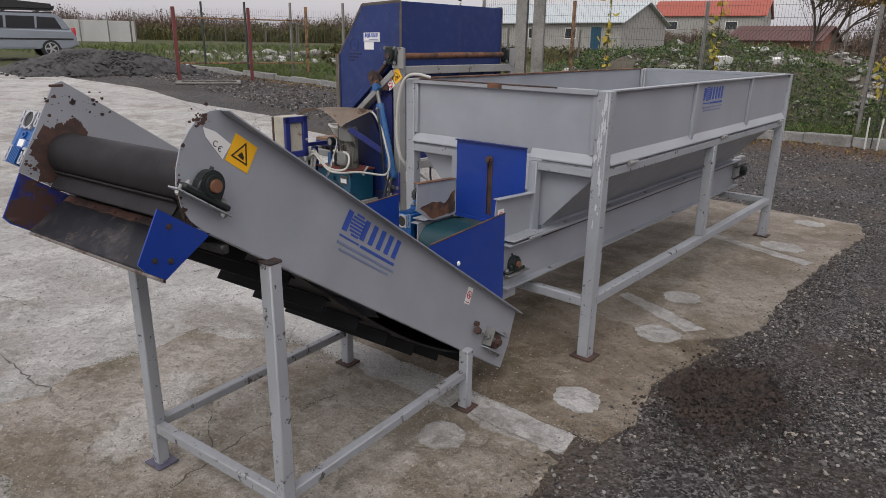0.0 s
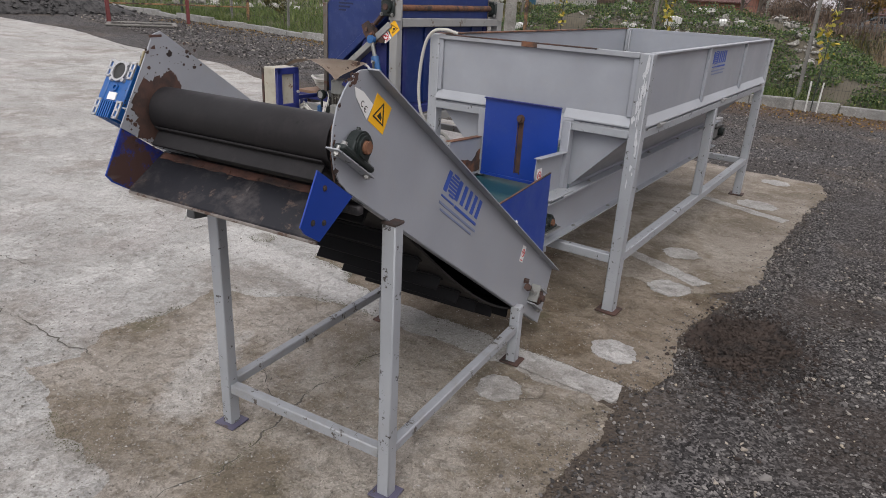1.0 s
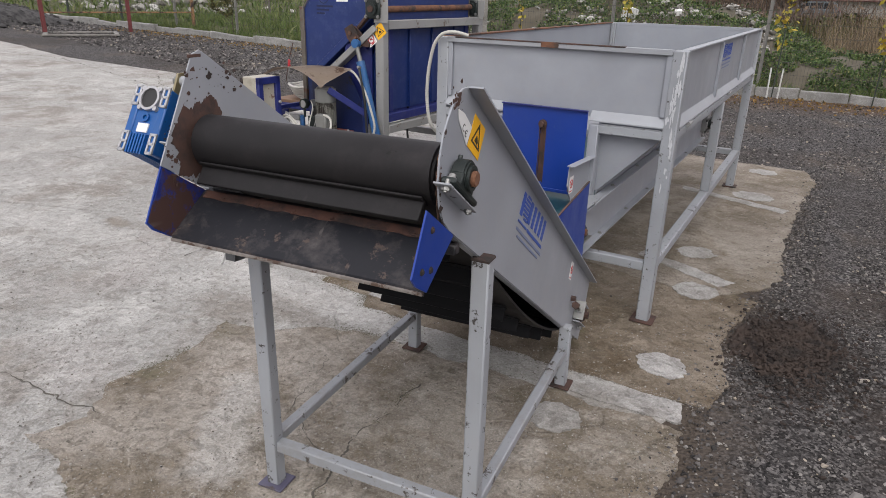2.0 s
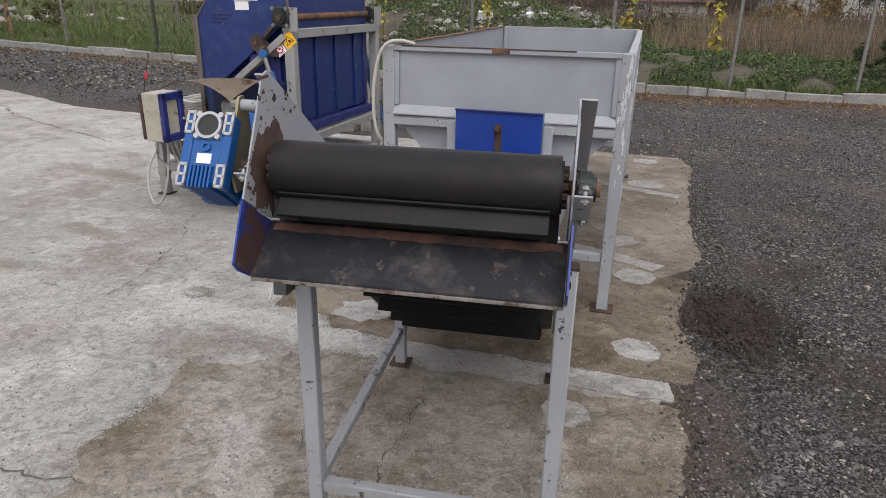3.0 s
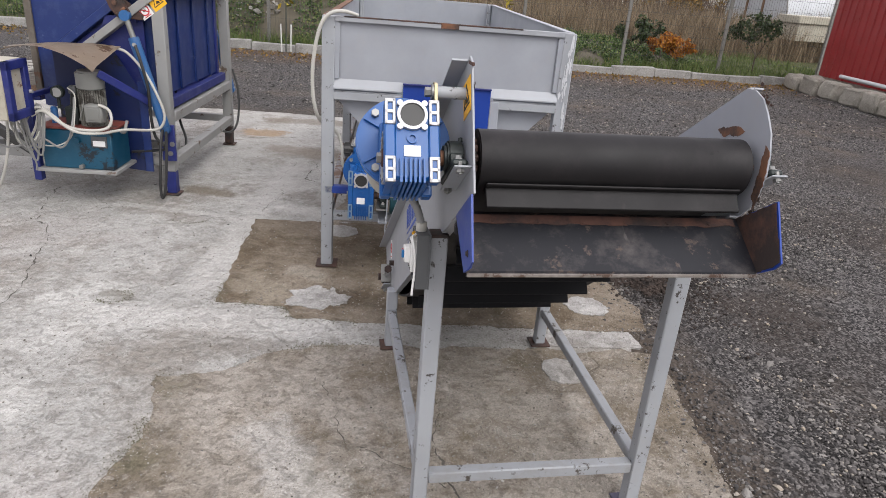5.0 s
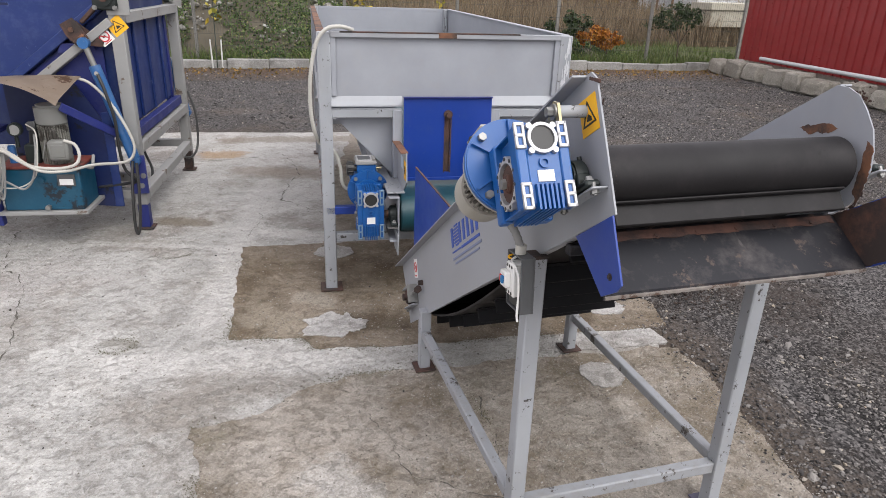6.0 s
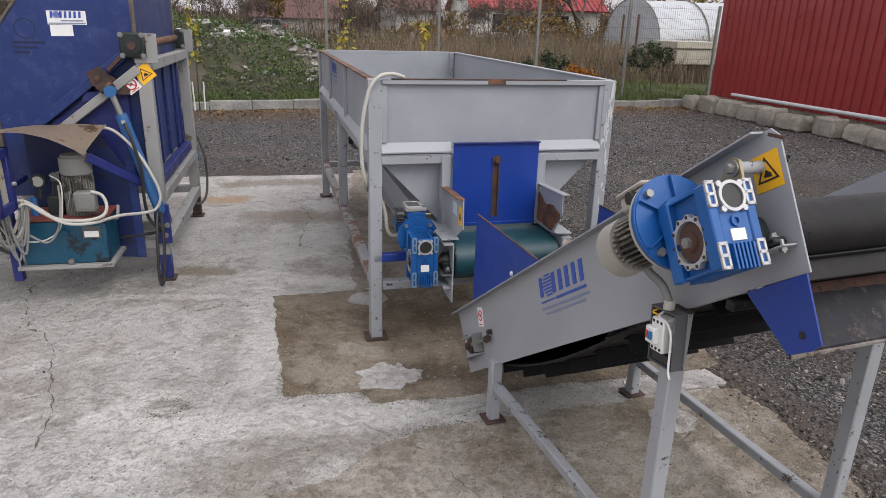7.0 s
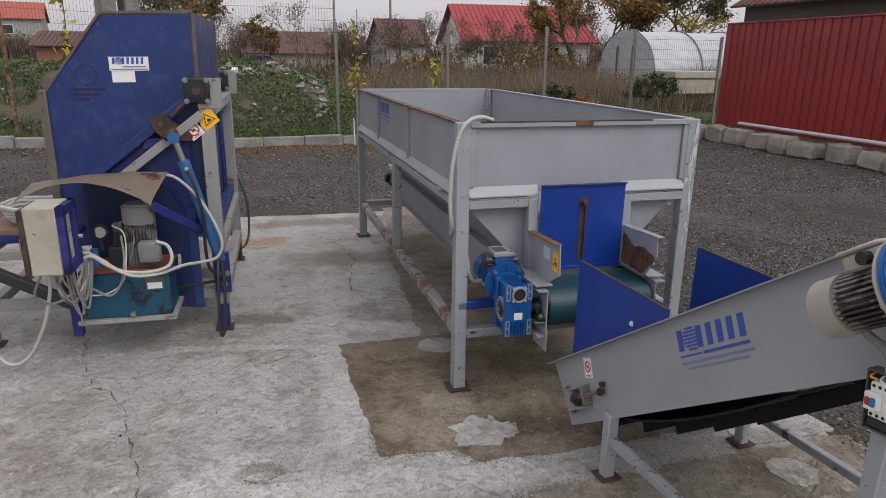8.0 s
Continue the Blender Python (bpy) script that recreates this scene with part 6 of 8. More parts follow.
    for y in (0.5, 1.3, 2.1, 2.8):
        part("cross_member", beam(B(), (-0.26, y, 0.345), (0.26, y, 0.345), 0.03), grey_frame, h)
    # side drive
    worm_gearmotor(h, Matrix.Translation((-0.39, -0.185, 0.478)), w=0.099, h=0.230, d=0.145, motor_r=0.068, motor_len=0.26, dial=True, worm=0.084, flange_r=0.096)
    part("drive_shaft", cyl(B(), (-0.335, -0.195, 0.472), (-0.25, -0.20, 0.474), 0.018, 16), rust_dark, h)
    part("motor_bracket", beam(B(), (-0.585, 0.02, 0.43), (-0.34, 0.02, 0.43), 0.04), blue_paint, h, "blue motor support bar")
    part("motor_bracket", beam(B(), (-0.57, 0.02, 0.31), (-0.57, 0.02, 0.45), 0.03), blue_paint, h)
    # white paint splashed down the corner leg
    rng = random.Random(77)
    at = on_face((xl, -0.0012, 0.0), (1, 0, 0), (0, 0, 1))
    bm = B()
    for k in range(34):
        v = rng.uniform(0.66, 1.24)
        u = max(-0.022, min(0.022, 0.004 + 0.010 * math.sin(v * 17) + rng.gauss(0, 0.007)))
        a, b = rng.uniform(0.002, 0.006), rng.uniform(0.006, 0.042)
        poly_on(bm, at, [(u + a * rng.uniform(0.5, 1.3) * math.cos(2 * math.pi * j / 14), v + b * rng.uniform(0.7, 1.2) * math.sin(2 * math.pi * j / 14)) for j in range(14)], 0.0003, 0.0009 + 0.00002 * k)
    part("paint_splash", bm, white_splash, h, "white paint splashes", None)["kind"] = "stuff"
    # conduit over the front corner
    bm = sweep(B(), [(-0.44, 0.02, 1.277), (-0.50, -0.012, 1.292), (-0.56, -0.03, 1.280), (-0.605, -0.035, 1.22), (-0.635, -0.035, 1.08), (-0.640, -0.03, 0.93), (-0.625, -0.005, 0.82), (-0.60, 0.08, 0.75), (-0.535, 0.12, 0.70), (-0.508, 0.12, 0.62), (-0.503, 0.10, 0.555), (-0.485, 0.08, 0.522), (-0.450, 0.06, 0.530)], 0.0098, 12, 8, 0.0022)
    part("conduit", bm, hose_white, h, "white corrugated conduit")
    return h


build_hopper()


# ---- bin tipper with hydraulic power pack ----
def build_tipper():
    t = thing("bin_tipper", pose(-3.425, 3.985, 0, 0, 0, 0.6) @ Matrix.Diagonal((1, 0.95, 1.018, 1)), "blue steel tipping bin on a grey frame with hydraulic power pack", "bin tipper")
    DEP = 1.45
    # frame
    for y in (0.0, DEP):
        lg = part("post", beam(B(), (-0.025, y, 0.16), (-0.025, y, 1.385), 0.07), old_grey, t, "tall grey square post")
        part("foot", beam(B(), (-0.025, y, 0.014), (-0.025, y, 0.17), 0.062), blue_worn if y == 0 else rust_dark, lg)
        part("foot_plate", box(B(), (-0.075, y - 0.05, 0.006), (0.025, y + 0.05, 0.014), 0.002), rust_dark, lg)
        part("cap_plate", box(B(), (-0.062, y - 0.045 if y == 0 else y - 0.05, 1.24), (0.06, y - 0.037 if y == 0 else y - 0.04, 1.39), 0.002), old_grey, lg)
    part("top_rail", beam(B(), (-0.015, 0.035, 1.225), (-0.015, DEP - 0.035, 1.225), 0.06), old_grey, t)
    part("middle_rail", beam(B(), (-0.015, 0.035, 0.50), (-0.015, DEP - 0.035, 0.50), 0.06), old_grey, t)
    part("base_rail", beam(B(), (-0.015, 0.035, 0.215), (-0.015, DEP - 0.035, 0.215), 0.06), old_grey, t)
    part("base_rail", beam(B(), (-1.20, 0, 0.225), (-0.06, 0, 0.225), 0.055), old_grey, t)
    part("base_rail", beam(B(), (-1.20, DEP, 0.225), (-0.06, DEP, 0.225), 0.055), old_grey, t)
    part("base_rail", beam(B(), (-1.20, 0.03, 0.225), (-1.20, DEP - 0.03, 0.225), 0.055), old_grey, t)
    for y in (0.0, DEP):
        lg = part("short_leg", beam(B(), (-1.225, y, 0.012), (-1.225, y, 0.52), 0.065), old_grey, t, "short grey leg")
        part("foot_plate", box(B(), (-1.28, y - 0.05, 0.006), (-1.17, y + 0.05, 0.014), 0.002), rust_dark, lg)
        part("collar", box(B(), (-1.262, y - 0.037, 0.16), (-1.188, y + 0.037, 0.20), 0.003), old_grey, lg)
        part("upper_rail", beam(B(), (-1.25, y, 0.50), (-0.84, y, 0.50), 0.05), old_grey, t)
    part("upper_rail", beam(B(), (-1.225, 0.03, 0.495), (-1.225, DEP - 0.03, 0.495), 0.05), old_grey, t)
    part("diagonal", beam(B(), (-0.05, -0.01, 1.21), (-0.52, -0.01, 0.86), 0.045, 0.09, 0.004, (0, 1, 0)), old_grey, t, "grey diagonal brace")
    part("diagonal", beam(B(), (-0.07, 0.30, 0.25), (-0.62, 0.30, 0.25), 0.05), old_grey, t)
    # loading board at the low side
    part("board_edge", box(B(), (-1.26, 0.12, 0.53), (-0.86, 0.66, 0.575), 0.003), blue_worn, t, "blue edged loading board")
    part("board", box(B(), (-1.26, 0.125, 0.575), (-0.86, 0.655, 0.60), 0.002), wood, t, "brown board")
    # bin shell
    outline = [(-0.79, 0.52), (-0.80, 1.312), (-0.50, 1.695), (-0.065, 1.712), (-0.065, 0.62), (-0.20, 0.52)]
    y0, y1 = 0.055, 1.345
    for y in (y0, y1):
        wall = part("bin_side", prism(B(), outline, "y", y - 0.003, y + 0.003), blue_worn if y > 1 else bin_blue, t, "scratched blue bin side with a sloping top corner", None)
        bm = B()
        for a, b in zip(outline[1:4], outline[2:5]):
            beam(bm, (a[0], y, a[1]), (b[0], y, b[1]), 0.022, 0.006, 0, (0, 1, 0))
        part("worn_rim", bm, rusty_edge, wall, "worn brownish rim")
    bm = box(B(), (-0.068, y0 + 0.003, 0.62), (-0.062, y1 - 0.003, 1.712))
    part("bin_back", bm, bin_blue, t, "blue bin back panel", None)
    part("bin_front", box(B(), (-0.80, y0 + 0.003, 0.52), (-0.794, y1 - 0.003, 1.31)), blue_worn, t, "", None)
    part("bin_floor", box(B(), (-0.79, y0 + 0.003, 0.515), (-0.20, y1 - 0.003, 0.521)), blue_worn, t, "", None)
    part("bin_edge", box(B(), (-0.835, y0 - 0.02, 0.60), (-0.795, y0 + 0.04, 1.325), 0.004), rusty_edge, t, "rusted vertical edge bar")
    for y in (0.42, 0.75, 1.10):
        part("rib", box(B(), (-0.062, y - 0.02, 0.62), (-0.045, y + 0.02, 1.20), 0.003), bin_blue, t)
    part("lower_bar", box(B(), (-0.062, 0.06, 0.545), (-0.01, 1.36, 0.605), 0.003), blue_worn, t, "blue lower bar")
    for y in (0.15, 1.30):
        part("hanger", beam(B(), (-0.075, y, 0.56), (-0.075, y, 1.25), 0.05), blue_worn, t)
    # lifting arm: blue channel and the panel below it
    part("lift_arm", beam(B(), (-0.09, 0.02, 1.30), (-0.66, 0.02, 0.865), 0.05, 0.09, 0.004, (0, 1, 0)), bin_blue, t, "blue diagonal lift arm")
    part("arm_panel", prism(B(), [(-0.62, 0.86), (-0.30, 1.08), (-0.13, 1.10), (-0.13, 0.60), (-0.62, 0.60)], "y", 0.020, 0.028), blue_worn, t, "", None)
    part("arm_panel", prism(B(), [(-0.34, 1.085), (-0.16, 1.095), (-0.16, 1.055), (-0.36, 1.035)], "y", -0.012, 0.02), blue_worn, t, "", None)
    # pivot shaft and bearings
    part("pivot_shaft", cyl(B(), (-0.055, -0.045, 1.325), (-0.055, DEP, 1.335), 0.022, 18), rust, t, "rusty pivot shaft")
    for y, a in ((-0.046, -1), (DEP - 0.051, -1)):
        bm = box(B(), (-0.125, y - 0.022, 1.265), (0.005, y, 1.395), 0.010)
        cyl(bm, (-0.058, y - 0.022, 1.33), (-0.058, y - 0.040, 1.33), 0.045, 20, bev=0.005)
        fb = part("flange_bearing", bm, cast_dark, t, "square black flange bearing")
        part("shaft_end", cyl(B(), (-0.058, y - 0.03, 1.33), (-0.058, y - 0.052, 1.33), 0.022, 16), rust_dark, fb)
        bolts([(x, y - 0.022, z) for x, z in ((-0.112, 1.278), (-0.008, 1.278), (-0.112, 1.382), (-0.008, 1.382))], (0, -1, 0), zinc, fb, 0.009, 0.012)
    # lever and cylinder
    lv = B()
    prism(lv, [(-0.30, 1.19), (-0.235, 1.225), (-0.205, 1.19), (-0.165, 1.12), (-0.20, 1.07), (-0.235, 1.085), (-0.275, 1.13)], "y", -0.085, -0.070)
    prism(lv, [(-0.28, 1.18), (-0.235, 1.21), (-0.10, 1.10), (-0.11, 1.075), (-0.20, 1.08)], "y", -0.045, -0.030)
    lever = part("lever_plate", lv, rust_dark, t, "rusty lever plates")
    bm = cyl(B(), (-0.19, -0.10, 1.098), (-0.19, -0.02, 1.098), 0.019, 14)
    cyl(bm, (-0.245, -0.095, 1.165), (-0.245, -0.02, 1.165), 0.014, 12)
    beam(bm, (-0.235, -0.094, 1.10), (-0.185, -0.094, 1.14), 0.022, 0.016, 0.003)
    part("pin", bm, rust, lever)
    part("pivot_arm", beam(B(), (-0.20, -0.03, 1.20), (-0.06, -0.03, 1.335), 0.02, 0.06, 0.003, (0, 1, 0)), rust_dark, t)
    for y in (-0.09, DEP + 0.085):
        cy = part("hydraulic_cylinder", cyl(B(), (-0.155, y, 0.98), (-0.015, y, 0.46), 0.031, 20, bev=0.003), cyl_blue, t, "blue hydraulic cylinder")
        part("piston_rod", cyl(B(), (-0.19, y, 1.10), (-0.155, y, 0.98), 0.016, 16), zinc, cy)
        part("rod_eye", cyl(B(), (-0.19, y - 0.02, 1.098), (-0.19, y + 0.02, 1.098), 0.030, 18), cyl_blue, cy)
        part("port", cyl(B(), (-0.135, y - 0.055, 0.945), (-0.14, y, 0.93), 0.011, 10), zinc, cy)
        part("lower_eye", cyl(B(), (-0.012, y - 0.025, 0.445), (-0.012, y + 0.025, 0.445), 0.028, 18), cyl_blue, cy)
    bm = beam(B(), (-0.01, -0.06, 0.24), (-0.01, -0.06, 0.47), 0.085, 0.02, 0.003, (0, 1, 0))
    lug = part("cylinder_lug", bm, blue_worn, t, "blue bolted cylinder lug")
    bolts([(x, -0.07, z) for x, z in ((-0.03, 0.35), (0.015, 0.35), (0.0, 0.29))], (0, -1, 0), zinc, lug, 0.011, 0.01)
    # stickers on the diagonal
    forbid_sticker(on_face((-0.100, -0.034, 1.072), (0.80, 0, 0.60), (-0.6, 0, 0.80)), 0.075, 0.075, t)
    warning_sticker(on_face((-0.030, -0.034, 1.124), (0.80, 0, 0.60), (-0.6, 0, 0.80)), 0.09, 0.085, t)
    # plate on the bin side: bars only
    at = on_face((-0.485, y0 - 0.003, 1.422), (1, 0, 0.015), (0, 0, 1))
    pl = part("maker_plate", plate_on(B(), at, 0, 0, 0.19, 0.068, 0.0003, 0.0013), sticker_white, t, "white maker's label on the bin", None)
    maker_mark(on_face((-0.470, y0 - 0.0043, 1.455), (1, 0, 0.015), (0, 0, 1)), 0.16, pl, ink_blue, False)
    bm = B()
    plate_on(bm, on_face((-0.480, y0 - 0.0043, 1.422), (1, 0, 0.015), (0, 0, 1)), 0.06, 0.016, 0.17, 0.022)
    plate_on(bm, on_face((-0.480, y0 - 0.0043, 1.422), (1, 0, 0.015), (0, 0, 1)), 0.0, 0.004, 0.18, 0.009)
    part("text_bar", bm, ink_pale, pl, "", None)
    part("rating_label", plate_on(B(), on_face((-0.477, y0 - 0.003, 1.365), (1, 0, 0.015), (0, 0, 1)), 0, 0, 0.11, 0.055, 0.0003, 0.0013), sticker_white, t, "white rating label", None)
    mk = disc_on(B(), on_face((-0.60, y0 - 0.003, 1.40), (1, 0, 0), (0, 0, 1)), 0, 0, 0.052, 0.047)
    for k in range(3):
        plate_on(mk, on_face((-0.67, y0 - 0.003, 1.325 - 0.025 * k), (1, 0, 0), (0, 0, 1)), 0, 0, 0.16 - 0.04 * k, 0.012)
    part("ink_mark", mk, ink_faint, t, "faint dark handwriting and a ring", None)
    # power pack: back panel, post, shelf, tank
    part("back_panel", prism(B(), [(-0.66, 0.20), (-0.16, 0.16), (-0.16, 0.66), (-0.30, 0.90), (-0.66, 0.90)], "y", -0.052, -0.046), shaded_oily_blue, t, "blue splash panel", None)
    part("corner_post", beam(B(), (-0.70, -0.33, 0.15), (-0.70, -0.33, 0.62), 0.045), blue_worn, t, "blue corner post")
    part("brace", beam(B(), (-0.30, -0.29, 0.79), (-0.09, -0.08, 0.60), 0.012, 0.045), blue_worn, t)
    part("post_plate", box(B(), (-0.17, -0.06, 0.16), (-0.12, -0.052, 0.72), 0.002), bin_blue, t)
    part("shelf", box(B(), (-0.69, -0.37, 0.212), (-0.225, -0.055, 0.232), 0.002), old_grey, t, "grey steel shelf")
    tank = part("oil_tank", box(B(), (-0.655, -0.345, 0.233), (-0.245, -0.09, 0.464), 0.006), teal_paint, t, "oily teal hydraulic tank")
    part("tank_lid", box(B(), (-0.665, -0.35, 0.465), (-0.235, -0.08, 0.480), 0.003), rusted_red, tank, "dirty red-brown tank lid")
    part("rating_plate", box(B(), (-0.36, -0.352, 0.37), (-0.27, -0.345, 0.435), 0.001), plastic_grey, tank)
    part("plate_label", box(B(), (-0.35, -0.354, 0.378), (-0.28, -0.3515, 0.41)), sticker_white, tank)
    bm = cyl(B(), (-0.44, -0.345, 0.405), (-0.44, -0.368, 0.405), 0.017, 14)
    part("filler_plug", bm, teal_paint, tank)
    part("drain_plug", cyl(B(), (-0.43, -0.345, 0.252), (-0.43, -0.372, 0.252), 0.015, 6), zinc, tank)
    mx, my = -0.375, -0.235
    bm = finned(B(), Matrix.Translation((mx, my, 0.0)) @ Matrix.Rotation(radians(90), 4, "X"), 0.47, 0.69, 0.066, 0.076, 30)
    mo = part("pump_motor", bm, motor_dirty, t, "oil-stained vertical electric motor")
    part("fan_cowl", cyl(B(), (mx, my, 0.685), (mx, my, 0.795), 0.078, 28, bev=0.012), pump_grey, mo, "grey fan cowl")
    part("junction_box", box(B(), (mx + 0.0, my - 0.135, 0.515), (mx + 0.105, my - 0.07, 0.62), 0.010), pump_grey, mo, "grey junction box")
    part("box_cross", box(B(), (mx + 0.018, my - 0.139, 0.533), (mx + 0.087, my - 0.134, 0.602), 0.003), pump_grey, mo)
    # valve block, gauge and fittings
    vb = part("valve_block", box(B(), (-0.53, -0.27, 0.47), (-0.455, -0.18, 0.58), 0.006), cast_dark, t, "dark valve block with fittings")
    part("solenoid", cyl(B(), (-0.485, -0.225, 0.58), (-0.47, -0.235, 0.66), 0.028, 16), plastic_black, vb)
    part("plug", box(B(), (-0.50, -0.26, 0.655), (-0.455, -0.215, 0.70), 0.004), plastic_grey, vb)
    bm = cyl(B(), (-0.555, -0.25, 0.665), (-0.552, -0.29, 0.665), 0.036, 20, bev=0.003)
    cyl(bm, (-0.555, -0.27, 0.57), (-0.555, -0.27, 0.64), 0.010, 10)
    g = part("pressure_gauge", bm, cast_dark, t, "small round pressure gauge")
    part("dial", cyl(B(), (-0.552, -0.289, 0.665), (-0.552, -0.2915, 0.665), 0.027, 20), old_grey, g)
    part("filter_bowl", cyl(B(), (-0.60, -0.25, 0.47), (-0.60, -0.25, 0.575), 0.020, 16, bev=0.005), cyl_blue, t)
    part("return_pipe", sweep(B(), [(-0.25, -0.20, 0.44), (-0.215, -0.22, 0.44), (-0.205, -0.22, 0.47), (-0.21, -0.18, 0.50)], 0.009, 8), old_grey, t)
    # bent cover sheet
    bm = B()
    rows = []
    for i in range(17):
        u = i / 16
        hump = math.sin(math.pi * u)
        row = []
        for j in range(8):
            v = j / 7
            front = 0.838 - 0.030 * u + 0.105 * hump**0.8
            back = 0.885 + 0.038 * u + 0.018 * hump
            x = -0.885 + (0.60 + 0.05 * v) * u
            row.append(bm.verts.new((x, -0.39 + 0.31 * v, front + (back - front) * v**0.8 + 0.006 * noise.noise((x * 9, v * 3, 1)))))
        rows.append(row)
    for a, b in zip(rows, rows[1:]):
        for j in range(7):
            bm.faces.new((a[j], a[j + 1], b[j + 1], b[j]))
    bmesh.ops.solidify(bm, geom=bm.faces[:], thickness=0.003)
    part("cover_sheet", bm, cover_mat, t, "bent dusty sheet metal cover", 60)
    # electrical cabinet
    x0, x1, ya, yb, za, zb = -0.752, -0.622, -0.69, -0.475, 0.57, 0.875
    cab = part("cabinet", box(B(), (x0, ya, za), (x1, yb, zb), 0.006), cream, t, "cream electrical cabinet with blue framed door")
    part("back_strip", box(B(), (x0 - 0.022, ya - 0.004, za + 0.01), (x0, yb, zb - 0.01), 0.003), rust_dark, cab)
    bm = B()
    for lo, hi in (((x1, ya, za), (x1 + 0.03, ya + 0.045, zb)), ((x1, yb - 0.045, za), (x1 + 0.03, yb, zb)), ((x1, ya, za), (x1 + 0.03, yb, za + 0.045)), ((x1, ya, zb - 0.045), (x1 + 0.03, yb, zb))):
        box(bm, lo, hi, 0.003)
    part("door_frame", bm, blue_worn, cab, "blue door frame")
    part("door_panel", box(B(), (x1 + 0.001, ya + 0.045, za + 0.045), (x1 + 0.008, yb - 0.045, zb - 0.045)), cream, cab)
    part("cabinet_arm", beam(B(), (-0.69, -0.475, 0.64), (-0.69, -0.05, 0.64), 0.03), blue_worn, t)
    part("door_knob", cyl(B(), (x1 + 0.03, yb - 0.02, 0.70), (x1 + 0.045, yb - 0.02, 0.70), 0.010, 10), alu, cab)
    part("support_bar", beam(B(), (-1.20, -0.02, 0.44), (-0.70, -0.30, 0.30), 0.04, 0.06), plastic_black, t)
    # conduits and cables
    def hose(name, pts, r, mat, ribbed=0.0, label=""):
        part(name, sweep(B(), pts, r, 10 if ribbed else 7, 7, ribbed), mat, t, label)
    hose("conduit", [(-0.64, -0.44, 0.57), (-0.60, -0.42, 0.60), (-0.53, -0.41, 0.555), (-0.45, -0.42, 0.50), (-0.33, -0.42, 0.485), (-0.24, -0.40, 0.50), (-0.215, -0.38, 0.545), (-0.235, -0.36, 0.60), (-0.285, -0.37, 0.625)], 0.0095, hose_white, 0.0018, "white corrugated conduit")
    hose("conduit", [(-0.63, -0.45, 0.555), (-0.57, -0.44, 0.585), (-0.50, -0.43, 0.53), (-0.40, -0.43, 0.475), (-0.28, -0.41, 0.470), (-0.18, -0.30, 0.475), (-0.09, -0.16, 0.45), (-0.02, -0.15, 0.47), (0.01, -0.15, 0.55), (-0.03, -0.15, 0.68), (-0.10, -0.13, 0.80), (-0.19, -0.11, 0.89), (-0.27, -0.09, 0.915)], 0.009, hose_white, 0.0018, "white corrugated conduit")
    hose("conduit", [(-0.73, -0.52, 0.555), (-0.755, -0.50, 0.42), (-0.82, -0.47, 0.24), (-0.92, -0.43, 0.085), (-1.02, -0.40, 0.055), (-1.10, -0.34, 0.15), (-1.12, -0.27, 0.30), (-1.08, -0.20, 0.42)], 0.009, hose_white, 0.0018, "white corrugated conduit hanging to the ground")
    for k, (dx, dz) in enumerate(((0, 0), (0.012, -0.03), (-0.015, 0.02), (0.02, -0.07), (-0.01, -0.10))):
        hose("cable", [(-0.66 + dx, -0.50, 0.56), (-0.655 + dx, -0.47, 0.47 + dz), (-0.63 + dx, -0.44, 0.40 + dz), (-0.60 + dx, -0.43, 0.48), (-0.595 + dx, -0.42, 0.60 + dz * 0.3), (-0.61, -0.40, 0.61)], 0.006, hose_grey)
    hose("cable", [(-0.74, -0.60, 0.56), (-0.80, -0.55, 0.44), (-0.76, -0.50, 0.38), (-0.66, -0.45, 0.40), (-0.60, -0.42, 0.42), (-0.52, -0.40, 0.37), (-0.46, -0.40, 0.43), (-0.44, -0.36, 0.55), (-0.46, -0.28, 0.64)], 0.006, hose_grey)
    rng = random.Random(8)
    for k in range(7):
        jx, jy, low = rng.uniform(-0.03, 0.03), rng.uniform(-0.03, 0.03), rng.uniform(0.33, 0.50)
        hose("cable", [(-0.69 + jx, -0.50 + jy, 0.56), (-0.70 + jx, -0.48, low + 0.08), (-0.66 + jx, -0.45 + jy, low), (-0.61 + jx, -0.43, low + 0.07), (-0.59 + jx * 0.4, -0.42 + jy, 0.56), (-0.60, -0.40, 0.61)], rng.uniform(0.0035, 0.006), (hose_white, hose_grey)[k % 2])
    hose("cable", [(-0.50, -0.26, 0.69), (-0.44, -0.31, 0.66), (-0.43, -0.36, 0.56), (-0.45, -0.39, 0.44), (-0.52, -0.40, 0.385), (-0.60, -0.41, 0.38), (-0.64, -0.43, 0.41)], 0.004, hose_white)
    hose("cable", [(-0.47, -0.24, 0.70), (-0.42, -0.24, 0.71), (-0.40, -0.30, 0.62), (-0.42, -0.33, 0.52)], 0.003, hose_grey)
    hose("cable", [(-0.66, -0.48, 0.50), (-0.655, -0.46, 0.36), (-0.645, -0.45, 0.28), (-0.65, -0.45, 0.24)], 0.005, hose_grey)
    hose("cable", [(-0.755, -0.62, 0.86), (-0.80, -0.55, 0.80), (-0.84, -0.50, 0.66), (-0.82, -0.50, 0.58), (-0.72, -0.48, 0.55)], 0.006, hose_grey)
    hose("hose", [(-0.13, -0.14, 0.94), (-0.105, -0.15, 0.86), (-0.075, -0.15, 0.70), (-0.08, -0.13, 0.52), (-0.07, -0.11, 0.40), (-0.02, -0.10, 0.33), (-0.10, -0.06, 0.30), (-0.25, -0.05, 0.28)], 0.009, hose_black, 0, "black hydraulic hose")
